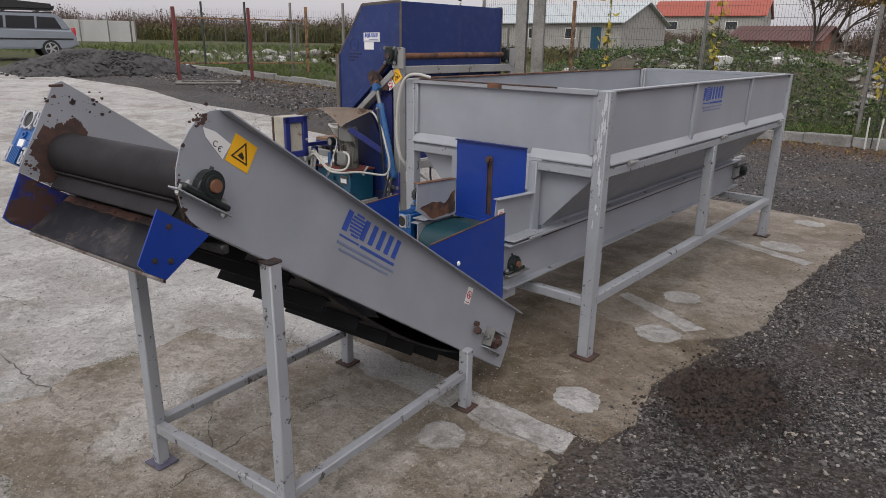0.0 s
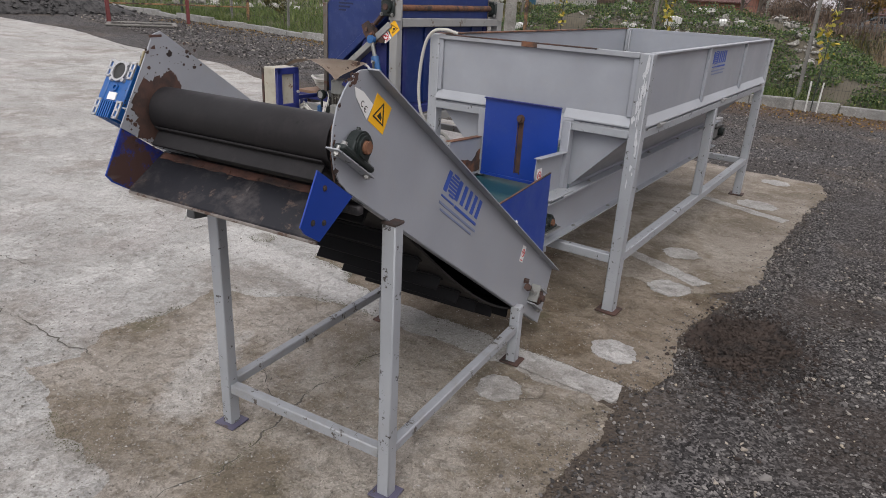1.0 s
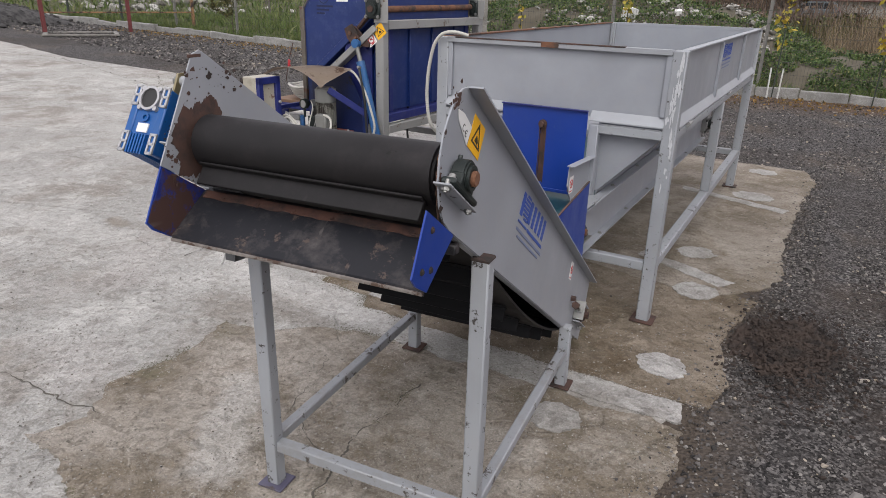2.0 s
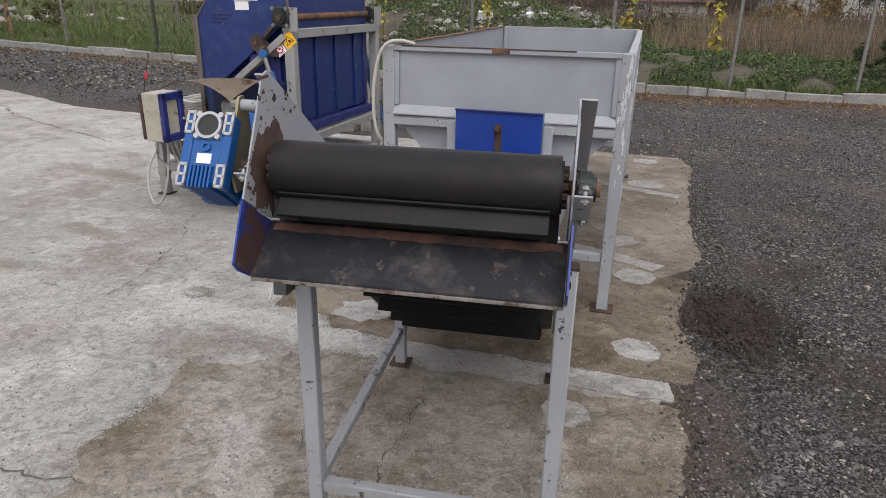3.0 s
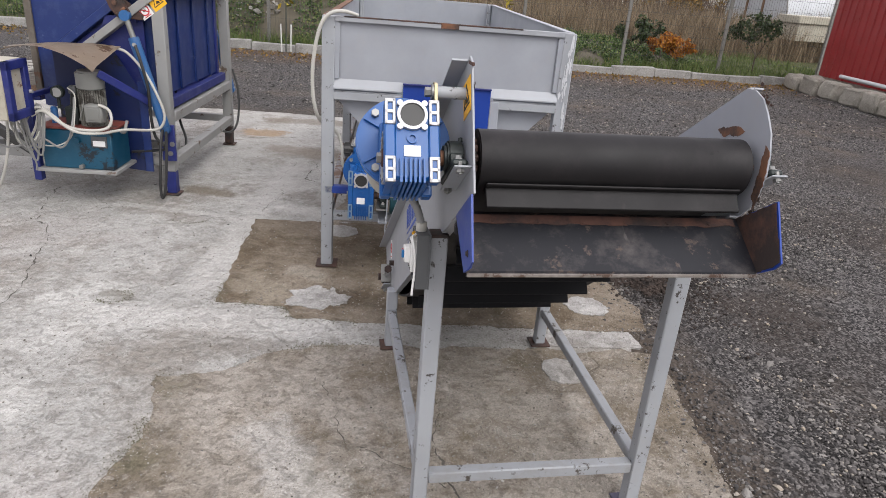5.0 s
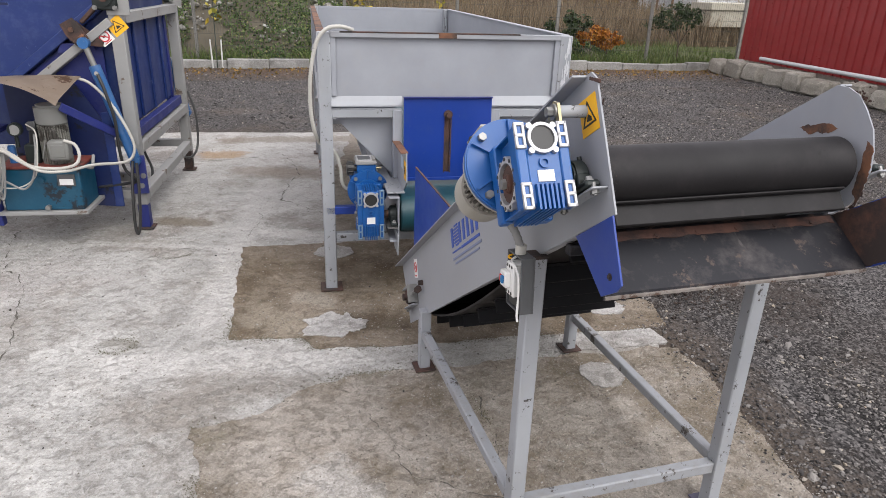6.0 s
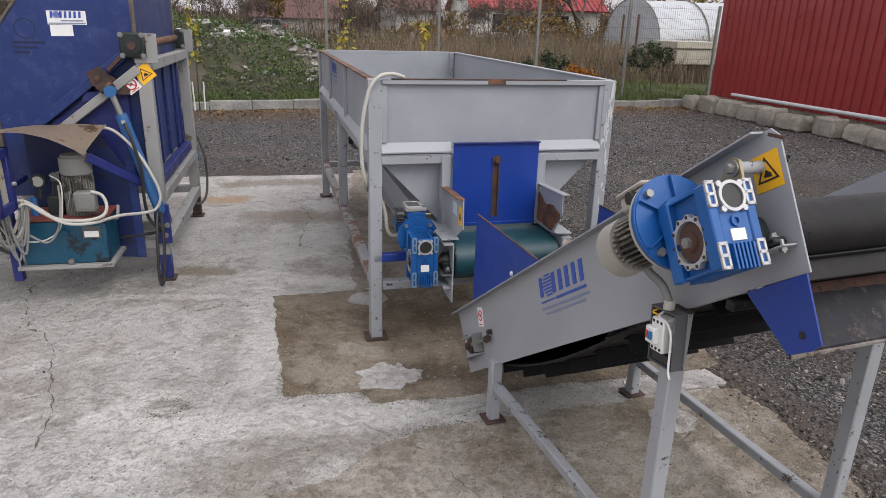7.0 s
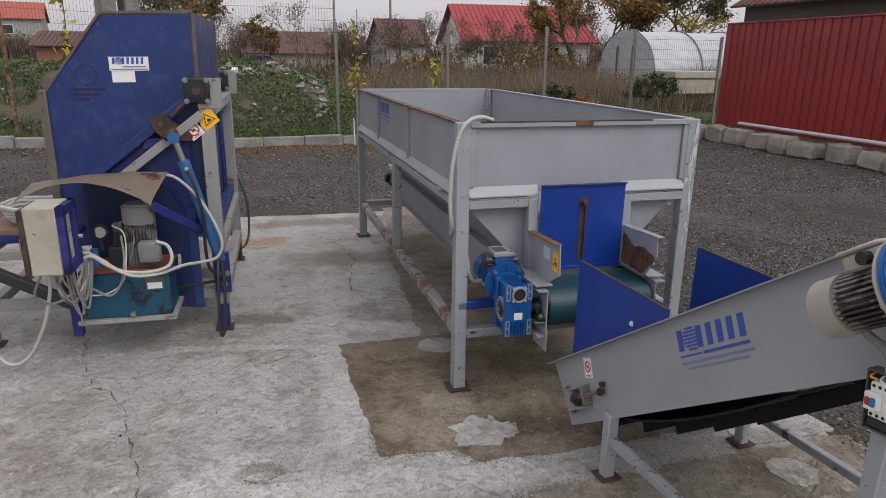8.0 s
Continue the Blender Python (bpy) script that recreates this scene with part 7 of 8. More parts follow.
    hose("hose", [(-0.02, -0.12, 0.45), (-0.025, -0.16, 0.36), (-0.03, -0.19, 0.22), (-0.035, -0.20, 0.09), (-0.025, -0.205, 0.035), (-0.005, -0.20, 0.10), (0.005, -0.16, 0.30), (0.0, -0.12, 0.44)], 0.009, hose_black, 0, "black hydraulic hose loop")
    hose("hose", [(-0.70, -0.40, 0.52), (-0.73, -0.36, 0.42), (-0.71, -0.30, 0.36), (-0.60, -0.20, 0.34)], 0.010, hose_black)
    hose("hose", [(0.02, DEP + 0.02, 0.62), (0.07, DEP - 0.02, 0.45), (0.07, DEP - 0.08, 0.22), (0.03, DEP - 0.2, 0.15), (-0.02, DEP - 0.45, 0.24)], 0.009, hose_black)
    hose("hose", [(-0.13, 0.5, 0.60), (-0.10, 0.45, 0.40), (-0.05, 0.40, 0.26), (-0.08, 0.30, 0.16), (-0.2, 0.20, 0.20)], 0.009, hose_black)
    # coil of cable on the board
    bm = B()
    for k in range(7):
        pts = [(-1.0 + (0.13 + 0.01 * k) * math.cos(a / 8 * 2 * math.pi), 0.30 + (0.10 + 0.012 * k) * math.sin(a / 8 * 2 * math.pi), 0.615 + 0.016 * k + 0.008 * math.sin(3 * a + k)) for a in range(9)]
        sweep(bm, pts, 0.010, 7, 5)
    coil = thing("cable_coil", pose(-3.425, 3.985, 0.011, 0, 0, 0.6), "coiled pale grey power cable on the loading board", "cable")
    part("cable", bm, hose_white, coil)
    return t


rusty_edge = painted("worn_brown_edge", (0.10, 0.085, 0.07), 0.6, 0.55)
# Oily blue, darkened further to put in the shade under the cover sheet.
shaded_oily_blue = painted("oily_shaded_blue", (0.0045, 0.0125, 0.068), 0.4, 0.6, (0.008, 0.009, 0.012), (0.03, 0.04, 0.09), 0.4, chips=5)
pump_grey = painted("pump_grey_enamel", (0.170, 0.172, 0.162), 0.5, 0.72, (0.08, 0.07, 0.06), (0.18, 0.17, 0.14), 0.5, chips=6)
rusted_red = painted("dirty_red_lid", (0.16, 0.035, 0.025), 0.6, 0.55, (0.06, 0.04, 0.03), chips=10)
cover_mat = painted("dusty_sheet_metal", (0.31, 0.245, 0.19), 0.5, 0.58, (0.11, 0.058, 0.034), (0.40, 0.34, 0.28), 0.6, chips=6)
build_tipper()


# ---- yard edge: kerb, fence, blocks, red wall ----
F_POSE = pose(-2.0, 12.33, 0, 0, 0, 3.5)


def build_kerb():
    rng = random.Random(5)
    k = thing("kerb", F_POSE, "row of grey concrete kerb stones along the grass", "kerb", kind="structure")
    x = -20.0
    while x < 7.6:
        ln = rng.uniform(0.55, 1.0)
        z = 0.125 + rng.uniform(-0.03, 0.02)
        tilt = rng.gauss(0, 1.4)
        bm = box(B(), (0.004, 0, -0.06), (ln - 0.006, 0.13, z), 0.012)
        ob = part("kerb_stone", bm, kerb_mat, k, "", None)
        ob.matrix_basis = pose(x, rng.gauss(0, 0.012), rise(x - 2.0), rng.gauss(0, 1.5), tilt + (1.7 if x < -3 else 0), rng.gauss(0, 0.8))
        x += ln


build_kerb()
post_mat = plain("weathered_galvanised_post", (0.20, 0.195, 0.18), 0.6, 0.3, 0.3)
post_dark = plain("dark_green_post", (0.03, 0.04, 0.032), 0.6, 0.0, 0.3)
post_rust = rusty("rusted_post", (0.20, 0.09, 0.05), (0.32, 0.20, 0.09))
wire_mat = plain("fence_wire", (0.085, 0.088, 0.082), 0.6, 0.4, 0.2)


def wire_panel(x0, x1, z1, parent, gap=0.05):
    """Welded mesh: thin three-sided wires in one part."""
    verts, faces = [], []

    def wire(a, b, r):
        a, b = Vector(a), Vector(b)
        fr = frame_of(b - a)
        base = len(verts)
        for p in (a, b):
            for k in range(3):
                verts.append(tuple(p + fr @ Vector((r * math.cos(k * 2.0944), r * math.sin(k * 2.0944), 0))))
        for k in range(3):
            faces.append((base + k, base + (k + 1) % 3, base + 3 + (k + 1) % 3, base + 3 + k))

    x = x0 + gap / 2
    while x < x1:
        wire((x, 0.40, 0.10), (x, 0.40, z1), 0.0022)
        x += gap
    z = 0.12
    while z < z1 + 0.01:
        wire((x0, 0.396, z), (x1, 0.396, z), 0.0026)
        z += 0.2
    verts = [(x, y, z + rise(x - 2.0)) for x, y, z in verts]
    raw("mesh_panel", verts, faces, wire_mat, parent)


def build_fence():
    f = thing("fence", F_POSE, "welded wire mesh fence on weathered posts along the grass", "fence", kind="structure")
    posts = [(-19.0, 2.1, post_dark), (-16.6, 2.1, post_dark), (-14.4, 2.1, post_mat), (-12.2, 2.1, post_mat), (-9.8, 2.1, post_dark), (-7.6, 2.2, post_mat), (-5.35, 2.2, post_rust), (-2.72, 2.2, post_mat), (-0.10, 2.1, post_mat), (2.0, 2.1, post_mat), (4.02, 2.1, post_mat), (6.0, 2.1, post_mat), (8.1, 2.0, post_mat)]
    for x, z, m in posts:
        part("post", box(B(), (x - 0.028, 0.405, rise(x - 2.0) - 0.05), (x + 0.028, 0.455, z + rise(x - 2.0)), 0.004), m, f)
    for (a, za, _), (b, zb, _) in zip(posts, posts[1:]):
        if a < -8:
            top = 1.9
        elif b <= -0.05:
            top = 2.75
        else:
            top = 1.98
        wire_panel(a, b, top, f, 0.05 if a > -10 else 0.1)


build_fence()


def build_blocks():
    rng = random.Random(9)
    y, k, shapes = 12.35, 0, []
    while y > 3.0:
        x = 5.28 + (12.35 - y) * 0.03 + rng.gauss(0, 0.045)
        if len(shapes) < 4:
            hx, hy, hz = rng.uniform(0.23, 0.29), rng.uniform(0.15, 0.19), rng.uniform(0.26, 0.33)
            bm = box(B(), (-hx, -hy, 0), (hx, hy, hz), 0.03)
            bmesh.ops.subdivide_edges(bm, edges=bm.edges[:], cuts=3, use_grid_fill=True)
            for v in bm.verts:
                v.co += 0.022 * noise.noise_vector(v.co * 4 + Vector((3.0 * k, 0, 0))) + 0.014 * noise.noise_vector(v.co * 15)
                if v.co.z > 0.2:
                    v.co.x *= 0.92
                    v.co.y *= 0.88
            ob = new("concrete_block", mesh_of("concrete_block", bm, block_mat, 35))
            tagged(ob, "rough weathered concrete block beside the red fence", "concrete block", "blocks along the red fence")
            shapes.append(ob)
            ob.matrix_basis = pose(x, y, -0.03, rng.gauss(0, 3), rng.gauss(0, 3), 90 + rng.gauss(0, 7))
        else:
            copy_thing(shapes[rng.randrange(4)], pose(x, y, -0.03, rng.gauss(0, 3), rng.gauss(0, 3), 90 + rng.gauss(0, 7) + 180 * rng.randrange(2)))
        y -= rng.uniform(0.52, 0.66)
        k += 1


build_blocks()


def corrugated(name, length, height, mat, parent, pitch=0.19, rib=0.026):
    """A trapezoid sheet standing in local x-z."""
    prof = []
    x = 0.0
    while x < length:
        prof += [(x, 0), (x + pitch * 0.80, 0), (x + pitch * 0.85, -rib), (x + pitch * 0.95, -rib)]
        x += pitch
    verts, faces = [], []
    for z in (height * k / 12 for k in range(13)):
        for px, py in prof:
            dent = 0.008 * noise.noise((px * 3.0, z * 2.2, 3.3)) - 0.016 * max(0.0, noise.noise((px * 2.1 + 7, z * 2.7, 1.3)) - 0.25)
            verts.append((px, py + dent, z))
    n = len(prof)
    for r in range(12):
        for k in range(n - 1):
            faces.append((r * n + k, r * n + k + 1, (r + 1) * n + k + 1, (r + 1) * n + k))
    ob = raw(name, verts, faces, mat, parent)
    mod = ob.modifiers.new("thick", "SOLIDIFY")
    mod.thickness = 0.004
    return ob


red_sheet = painted("dark_red_sheet_paint", (0.265, 0.026, 0.028), 0.34, 0.78, (0.08, 0.03, 0.025), (0.25, 0.1, 0.1), 0.2)
pipe_mat = plain("grey_plastic_pipe", (0.45, 0.46, 0.47), 0.5)


def build_red_fence():
    w = thing("red_fence", pose(5.82, 12.78, 0.23, 0, 0, -87.5), "dark red corrugated sheet metal fence", "fence", kind="structure")
    for k in range(6):
        p = corrugated("sheet_panel", 1.90, 2.00, red_sheet, w)
        p.location = (k * 1.90, -0.003 * (k % 2), 0)
    part("top_trim", box(B(), (0, -0.035, 1.995), (11.4, 0.012, 2.02), 0.003), red_sheet, w)
    part("base_beam", box(B(), (0, 0.01, -0.40), (11.4, 0.16, 0.02), 0.01), block_mat, w)
    for k in range(7):
        part("fence_post", box(B(), (k * 1.9 - 0.03, 0.01, -0.35), (k * 1.9 + 0.03, 0.07, 1.9), 0.004), post_mat, w)
    pp = thing("pipe", pose(5.62, 11.75, 0.335, 0, 0, -88), "long pale grey plastic pipe lying on the blocks", "pipe")
    part("tube", cyl(B(), (0, 0, 0), (8.5, 0.0, 0.01), 0.035, 14), pipe_mat, pp)


build_red_fence()


# ---- plants ----
def leaves(spots, sizes, seed, flat=0.4):
    """Small folded leaf quads at the given places: vertices and faces."""
    rng = np.random.default_rng(seed)
    n = len(spots)
    d = rng.standard_normal((n, 3))
    d /= np.linalg.norm(d, axis=1)[:, None]
    e = np.cross(d, rng.standard_normal((n, 3)))
    e /= np.linalg.norm(e, axis=1)[:, None] + 1e-9
    s = np.asarray(sizes)[:, None]
    p = np.asarray(spots)
    v = np.stack([p - d * s, p + e * s * 0.55, p + d * s, p - e * s * 0.55], 1)
    f = np.arange(4 * n).reshape(n, 4)
    return v.reshape(-1, 3).tolist(), f.tolist()


def blades(spots, heights, seed, width=0.006, lean=0.35):
    rng = np.random.default_rng(seed)
    n = len(spots)
    a = rng.uniform(0, 2 * np.pi, n)
    side = np.stack([np.cos(a), np.sin(a), np.zeros(n)], 1) * width
    tip = np.stack([rng.normal(0, lean, n), rng.normal(0, lean, n), np.ones(n)], 1) * np.asarray(heights)[:, None]
    p = np.asarray(spots)
    mid = p + tip * [0.4, 0.4, 0.6]
    v = np.stack([p - side, p + side, mid + side * 0.7, mid - side * 0.7, p + tip], 1)
    k = 5 * np.arange(n)[:, None]
    f = np.concatenate([k + [0, 1, 2, 3], ], 1).tolist() + (k + [3, 2, 4]).tolist()
    return v.reshape(-1, 3).tolist(), f


def to_world(x, y, z=0.0):
    p = F_POSE @ Vector((x, y, z))
    p.z += rise(p.x)
    return p


def build_plants():
    rng = np.random.default_rng(12)
    # grass strip and field
    pts, hs = [], []
    while len(pts) < 46000:
        x, y = rng.uniform(-19, 9), 0.15 + 9.0 * rng.random() ** 1.5
        if noise.noise((x * 0.7, y * 0.9, 1)) < -0.28:
            continue
        pts.append(tuple(to_world(x, y, 0.03)))
        hs.append(rng.uniform(0.05, 0.20) * (1.3 + noise.noise((x * 0.5, y * 0.5, 7))))
    v, f = blades(pts, hs, 1, 0.008, 0.5)
    tagged(raw("grass", v, f, grass_mat), "uneven green grass beyond the kerb", "grass", kind="stuff")
    # far field on the other side of the gate
    pts, hs = [], []
    while len(pts) < 9000:
        x, y = rng.uniform(-42, -12), rng.uniform(9, 34)
        if y - 0.09 * x < 14.5 and x > -21:
            continue
        pts.append((x, y, rise(x)))
        hs.append(rng.uniform(0.1, 0.35))
    v, f = blades(pts, hs, 2, 0.03, 0.5)
    tagged(raw("field_grass", v, f, grass_mat), "rough green field grass", "grass", kind="stuff")
    # dry stalks
    pts, hs = [], []
    while len(pts) < 26000:
        x, y = rng.uniform(0.5, 16), rng.uniform(2.2, 9.5)
        if x < 2.6 and rng.random() > (x - 0.2) / 2.4 * (y / 9):
            continue
        if x > 5 and y < 4.4 or y < 4.2 + 1.2 * noise.noise((x * 0.5, 3, 3)):
            continue
        pts.append(tuple(to_world(x, y, 0.0)))
        hs.append(rng.uniform(0.4, 1.15) * (1 + 0.5 * noise.noise((x * 0.6, y * 0.6, 2))) * (0.6 + 0.07 * y))
    while len(pts) < 26300:
        x, y = rng.uniform(-16, -4), rng.uniform(5, 16)
        if noise.noise((x * 0.3, y * 0.3, 2)) < 0.12:
            continue
        pts.append(tuple(to_world(x, y, 0.0)))
        hs.append(rng.uniform(0.3, 0.8))
    v, f = blades(pts, hs, 3, 0.008, 0.22)
    tagged(raw("dry_grass", v, f, reed_mat), "tall dry brown grass and stalks", "dry grass", kind="stuff")
    # fallen leaves along the kerb
    pts = []
    while len(pts) < 3200:
        x, y = rng.uniform(-16, 8), -abs(rng.normal(0, 0.55)) - 0.02
        p = to_world(x, y)
        pts.append((p.x, p.y, ground_z(p.x, p.y) + 0.012))
    v, f = leaves(pts, rng.uniform(0.012, 0.035, len(pts)), 8)
    tagged(raw("leaf_litter", v, f, autumn_leaf), "fallen brown leaves along the kerb", "leaf litter", kind="stuff")


build_plants()


def mound_height(x, y):
    r = max(0.0, 1 - ((x + 3.4) / 4.7) ** 2) * max(0.0, 1 - ((y - 3.6) / 2.9) ** 2)
    low = max(0.0, 1 - ((x - 1.6) / 4.6) ** 2) * max(0.0, 1 - ((y - 2.6) / 2.1) ** 2)
    bumps = 1 + 0.30 * noise.noise((x * 0.9, y * 0.9, 4)) + 0.12 * noise.noise((x * 2.4, y * 2.4, 4))
    return max(1.42 * r**0.75, 0.48 * low**0.7) * bumps + (0.05 * noise.noise((x * 3, y * 3, 1)) if r + low > 0 else 0)


def build_mound():
    verts, faces = [], []
    nx, ny = 96, 44
    for j in range(ny + 1):
        for i in range(nx + 1):
            x, y = -8.2 + 14.4 * i / nx, 0.5 + 6.3 * j / ny
            verts.append(tuple(to_world(x, y, mound_height(x, y) - 0.02)))
    for j in range(ny):
        for i in range(nx):
            a = j * (nx + 1) + i
            faces.append((a, a + 1, a + nx + 2, a + nx + 1))
    soil = plain("mound_soil", (0.085, 0.074, 0.052), 0.95, 0.0, 0.5, 3.0)
    tagged(raw("rubble_mound", verts, faces, soil, None, True), "low soil and rubble mound overgrown with ivy", "mound", kind="structure")
    rng = np.random.default_rng(21)
    pts = []
    while len(pts) < 90000:
        x, y = rng.uniform(-8, 6.0), 0.55 + 5.9 * rng.random() ** 1.25
        h = mound_height(x, y)
        if h < 0.04 or noise.noise((x * 1.3, y * 1.3, 9)) + 0.35 * noise.noise((x * 4, y * 4, 9)) < -0.20:
            continue
        pts.append(tuple(to_world(x, y, h + abs(rng.normal(0, 0.06)))))
    v, f = leaves(pts, 0.013 + 0.026 * rng.random(len(pts)) ** 1.6, 22)
    tagged(raw("ivy", v, f, ivy_mat), "dense green ivy over the mound", "ivy", kind="stuff")
    spots, sizes = [], []
    while len(spots) < 900:
        x, y = rng.uniform(-6.5, 0.6), rng.uniform(1.0, 4.5)
        h = mound_height(x, y)
        if h < 0.3 or noise.noise((x * 0.8, y * 0.8, 14)) < 0.05:
            continue
        spots.append(tuple(to_world(x, y, h + 0.03)))
        sizes.append(0.02 + 0.07 * rng.random() ** 3)
    ob = stones("rubble", np.array(spots), np.array(sizes), rubble_mat, 23, "pale broken rubble among the ivy")
    white = plain("white_foam", (0.70, 0.70, 0.68), 0.7)
    for k, (x, y, w, h, a) in enumerate(((-2.85, 1.9, 0.28, 0.22, 40), (-3.1, 3.0, 0.34, 0.07, 10), (-4.9, 2.2, 0.12, 0.05, 70), (-1.9, 2.2, 0.12, 0.10, 20), (-1.55, 1.3, 0.12, 0.05, 50), (-6.2, 1.8, 0.16, 0.12, 30), (-2.5, 2.9, 0.18, 0.06, -20))):
        bm = box(B(), (-w / 2, -0.03, 0), (w / 2, 0.03, h), 0.0)
        bmesh.ops.subdivide_edges(bm, edges=bm.edges[:], cuts=2, use_grid_fill=True)
        for v_ in bm.verts:
            v_.co += 0.06 * noise.noise_vector(v_.co * 6 + Vector((k, 0, 0)))
        ob = new("foam_scrap", mesh_of("foam_scrap", bm, white, 40))
        ob.matrix_basis = Matrix.Translation(to_world(x, y, mound_height(x, y) + 0.0)) @ pose(0, 0, 0, 20, 10, a)
        tagged(ob, "white broken foam scrap lying on the ivy", "scrap", "foam scraps on the mound")


build_mound()


def limb_tree(name, x, y, height, spread, leaf_mat, n_leaf, leaf_size, seed, label, category="tree", depth=4, trunk_r=0.09, base=0.25, limb_mat=None, z=0.0):
    """A tapered trunk that forks into limbs and twigs, with leaves round the twig ends."""
    rng = random.Random(seed)
    t = thing(name, pose(x, y, z + rise(x)), label, category)
    segs, tips = [], []

    def grow(p, d, ln, r, level):
        q = p + d * ln
        segs.append((p, q, r, r * 0.68))
        if level == 0:
            tips.append((p, q))
            return
        if level <= 2:
            tips.append((p, q))
        for k in range(3 if level > 1 else 2):
            nd = (d + Vector((rng.gauss(0, spread), rng.gauss(0, spread), rng.gauss(0.12, 0.25)))).normalized()
            grow(q if k else p.lerp(q, 0.8), nd, ln * rng.uniform(0.62, 0.86), r * 0.62, level - 1)

    grow(Vector((0, 0, 0)), Vector((rng.gauss(0, 0.04), rng.gauss(0, 0.04), 1)).normalized(), height * base, trunk_r, depth)
    top = max(q.z for _, q, _, _ in segs)
    k = height / top
    bm = B()
    for p, q, r0, r1 in segs:
        fr = frame_of(q - p)
        loops = []
        sides = 7 if r0 > 0.03 else 4
        for c, r in ((p, r0), (q, r1)):
            loops.append([bm.verts.new(c * k + fr @ Vector((r * math.cos(2 * math.pi * s / sides), r * math.sin(2 * math.pi * s / sides), 0))) for s in range(sides)])
        for s in range(sides):
            bm.faces.new((loops[0][s], loops[0][(s + 1) % sides], loops[1][(s + 1) % sides], loops[1][s]))
    part("trunk", bm, limb_mat or bark, t, "", 60)
    if n_leaf:
        nr = np.random.default_rng(seed)
        pts = []
        for _ in range(n_leaf):
            p, q = tips[int(nr.integers(len(tips)))]
            c = p.lerp(q, float(nr.uniform(0.2, 1.1))) * k
            pts.append((c.x + nr.normal(0, 0.055 * height * 0.5), c.y + nr.normal(0, 0.055 * height * 0.5), max(0.03, c.z + nr.normal(0, 0.045 * height * 0.5))))
        v, f = leaves(pts, nr.uniform(0.6, 1.3, n_leaf) * leaf_size, seed + 1)
        tagged(raw("crown", v, f, leaf_mat, t), kind="stuff")
    return t


def build_bushes():
    p = to_world(4.9, 0.75)
    limb_tree("shrub", p.x, p.y, 0.75, 0.9, orange_leaf, 2600, 0.03, 31, "low spreading shrub with orange autumn leaves", "shrub", 4, 0.02, 0.2)
    p = to_world(5.35, 0.9)
    limb_tree("shrub", p.x, p.y, 0.65, 0.9, orange_leaf, 1800, 0.03, 32, "low spreading shrub with orange autumn leaves", "shrub", 4, 0.02, 0.2)
    p = to_world(7.05, 1.0)
    limb_tree("shrub", p.x, p.y, 1.25, 0.55, dark_leaf, 1700, 0.035, 33, "dark green upright shrub behind the wire fence", "shrub", 4, 0.02, 0.14)
    p = to_world(4.55, 1.3)
    limb_tree("shrub", p.x, p.y, 1.05, 0.55, dark_leaf, 1200, 0.04, 34, "sparse dark green rose bush", "shrub", 4, 0.02, 0.22)
    p = to_world(-12.4, 0.5)
    limb_tree("shrub", p.x, p.y, 1.1, 0.5, olive_leaf, 700, 0.035, 35, "thin olive green sapling bush by the kerb", "shrub", 4, 0.015, 0.22)
    # young vines on stakes by the fence
    for k, (x, h, m) in enumerate(((-2.35, 2.35, yellow_leaf), (0.18, 2.3, yellow_leaf), (-4.35, 2.5, yellow_leaf), (-7.9, 2.4, olive_leaf), (1.6, 1.7, yellow_leaf))):
        q = to_world(x, -0.06)
        v = thing("vine", pose(q.x, q.y, q.z), "young vine with yellowing leaves on a dark stake", "vine", "vines along the fence")
        part("stake", cyl(B(), (0, 0, -0.02), (0.03, 0.02, h), 0.010, 8, 0.006), post_dark, v)
        rng = np.random.default_rng(50 + k)
        zs = rng.uniform(0.75, h - 0.2, 70)
        pts = [(float(rng.normal(0, 0.06)), float(rng.normal(0, 0.06)), float(z)) for z in zs]
        vv, ff = leaves(pts, rng.uniform(0.03, 0.075, 70), 60 + k)
        tagged(raw("foliage", vv, ff, m, v), kind="stuff")
        if k in (0, 1):
            for dx in (-0.07, 0.09):
                q2 = to_world(x + dx, -0.10)
                st = new("white_stake", mesh_of("white_stake", cyl(B(), (0, 0, -0.02), (0.01 * (1 if dx > 0 else -1), 0, 0.46), 0.0125, 10), stake_white, 40))
                st.matrix_basis = pose(q2.x, q2.y, q2.z)
                tagged(st, "short white plastic stake beside a vine", "stake", "white stakes by the vines")


build_bushes()


def build_marker():
    s = thing("marker_stake", pose(-8.35, 7.83, 0.08, 0, 6, 0), "thin leaning marker rod with a red tag", "stake")
    part("rod", sweep(B(), [(0, 0, -0.03), (0.05, 0, 0.3), (0.12, 0.02, 0.62)], 0.007, 6), rust_dark, s)
    part("rod", sweep(B(), [(0.01, 0, -0.03), (0.10, 0.01, 0.35), (0.20, 0.03, 0.66)], 0.005, 6), post_mat, s)
    part("tag", box(B(), (0.045, -0.02, 0.24), (0.085, 0.02, 0.36), 0.01), ink_red, s, "red plastic tag")


build_marker()


# ---- beyond the fence: poles, houses, trees, car, gate ----
def build_pole():
    p = thing("power_pole", pose(-4.48, 7.03, 0, 0, 0, 30), "grey concrete twin-limb power pole", "power pole")
    for x in (-0.105, 0.105):
        part("limb", prism(B(), [(x - 0.065, 0), (x + 0.065, 0), (x * 0.75 + 0.05, 8.0), (x * 0.75 - 0.05, 8.0)], "y", -0.10, 0.10), pole_mat, p, "", None)
    for z in (0.4, 2.9, 5.0):
        part("web", box(B(), (-0.05, -0.08, z), (0.05, 0.08, z + 0.35)), pole_mat, p)


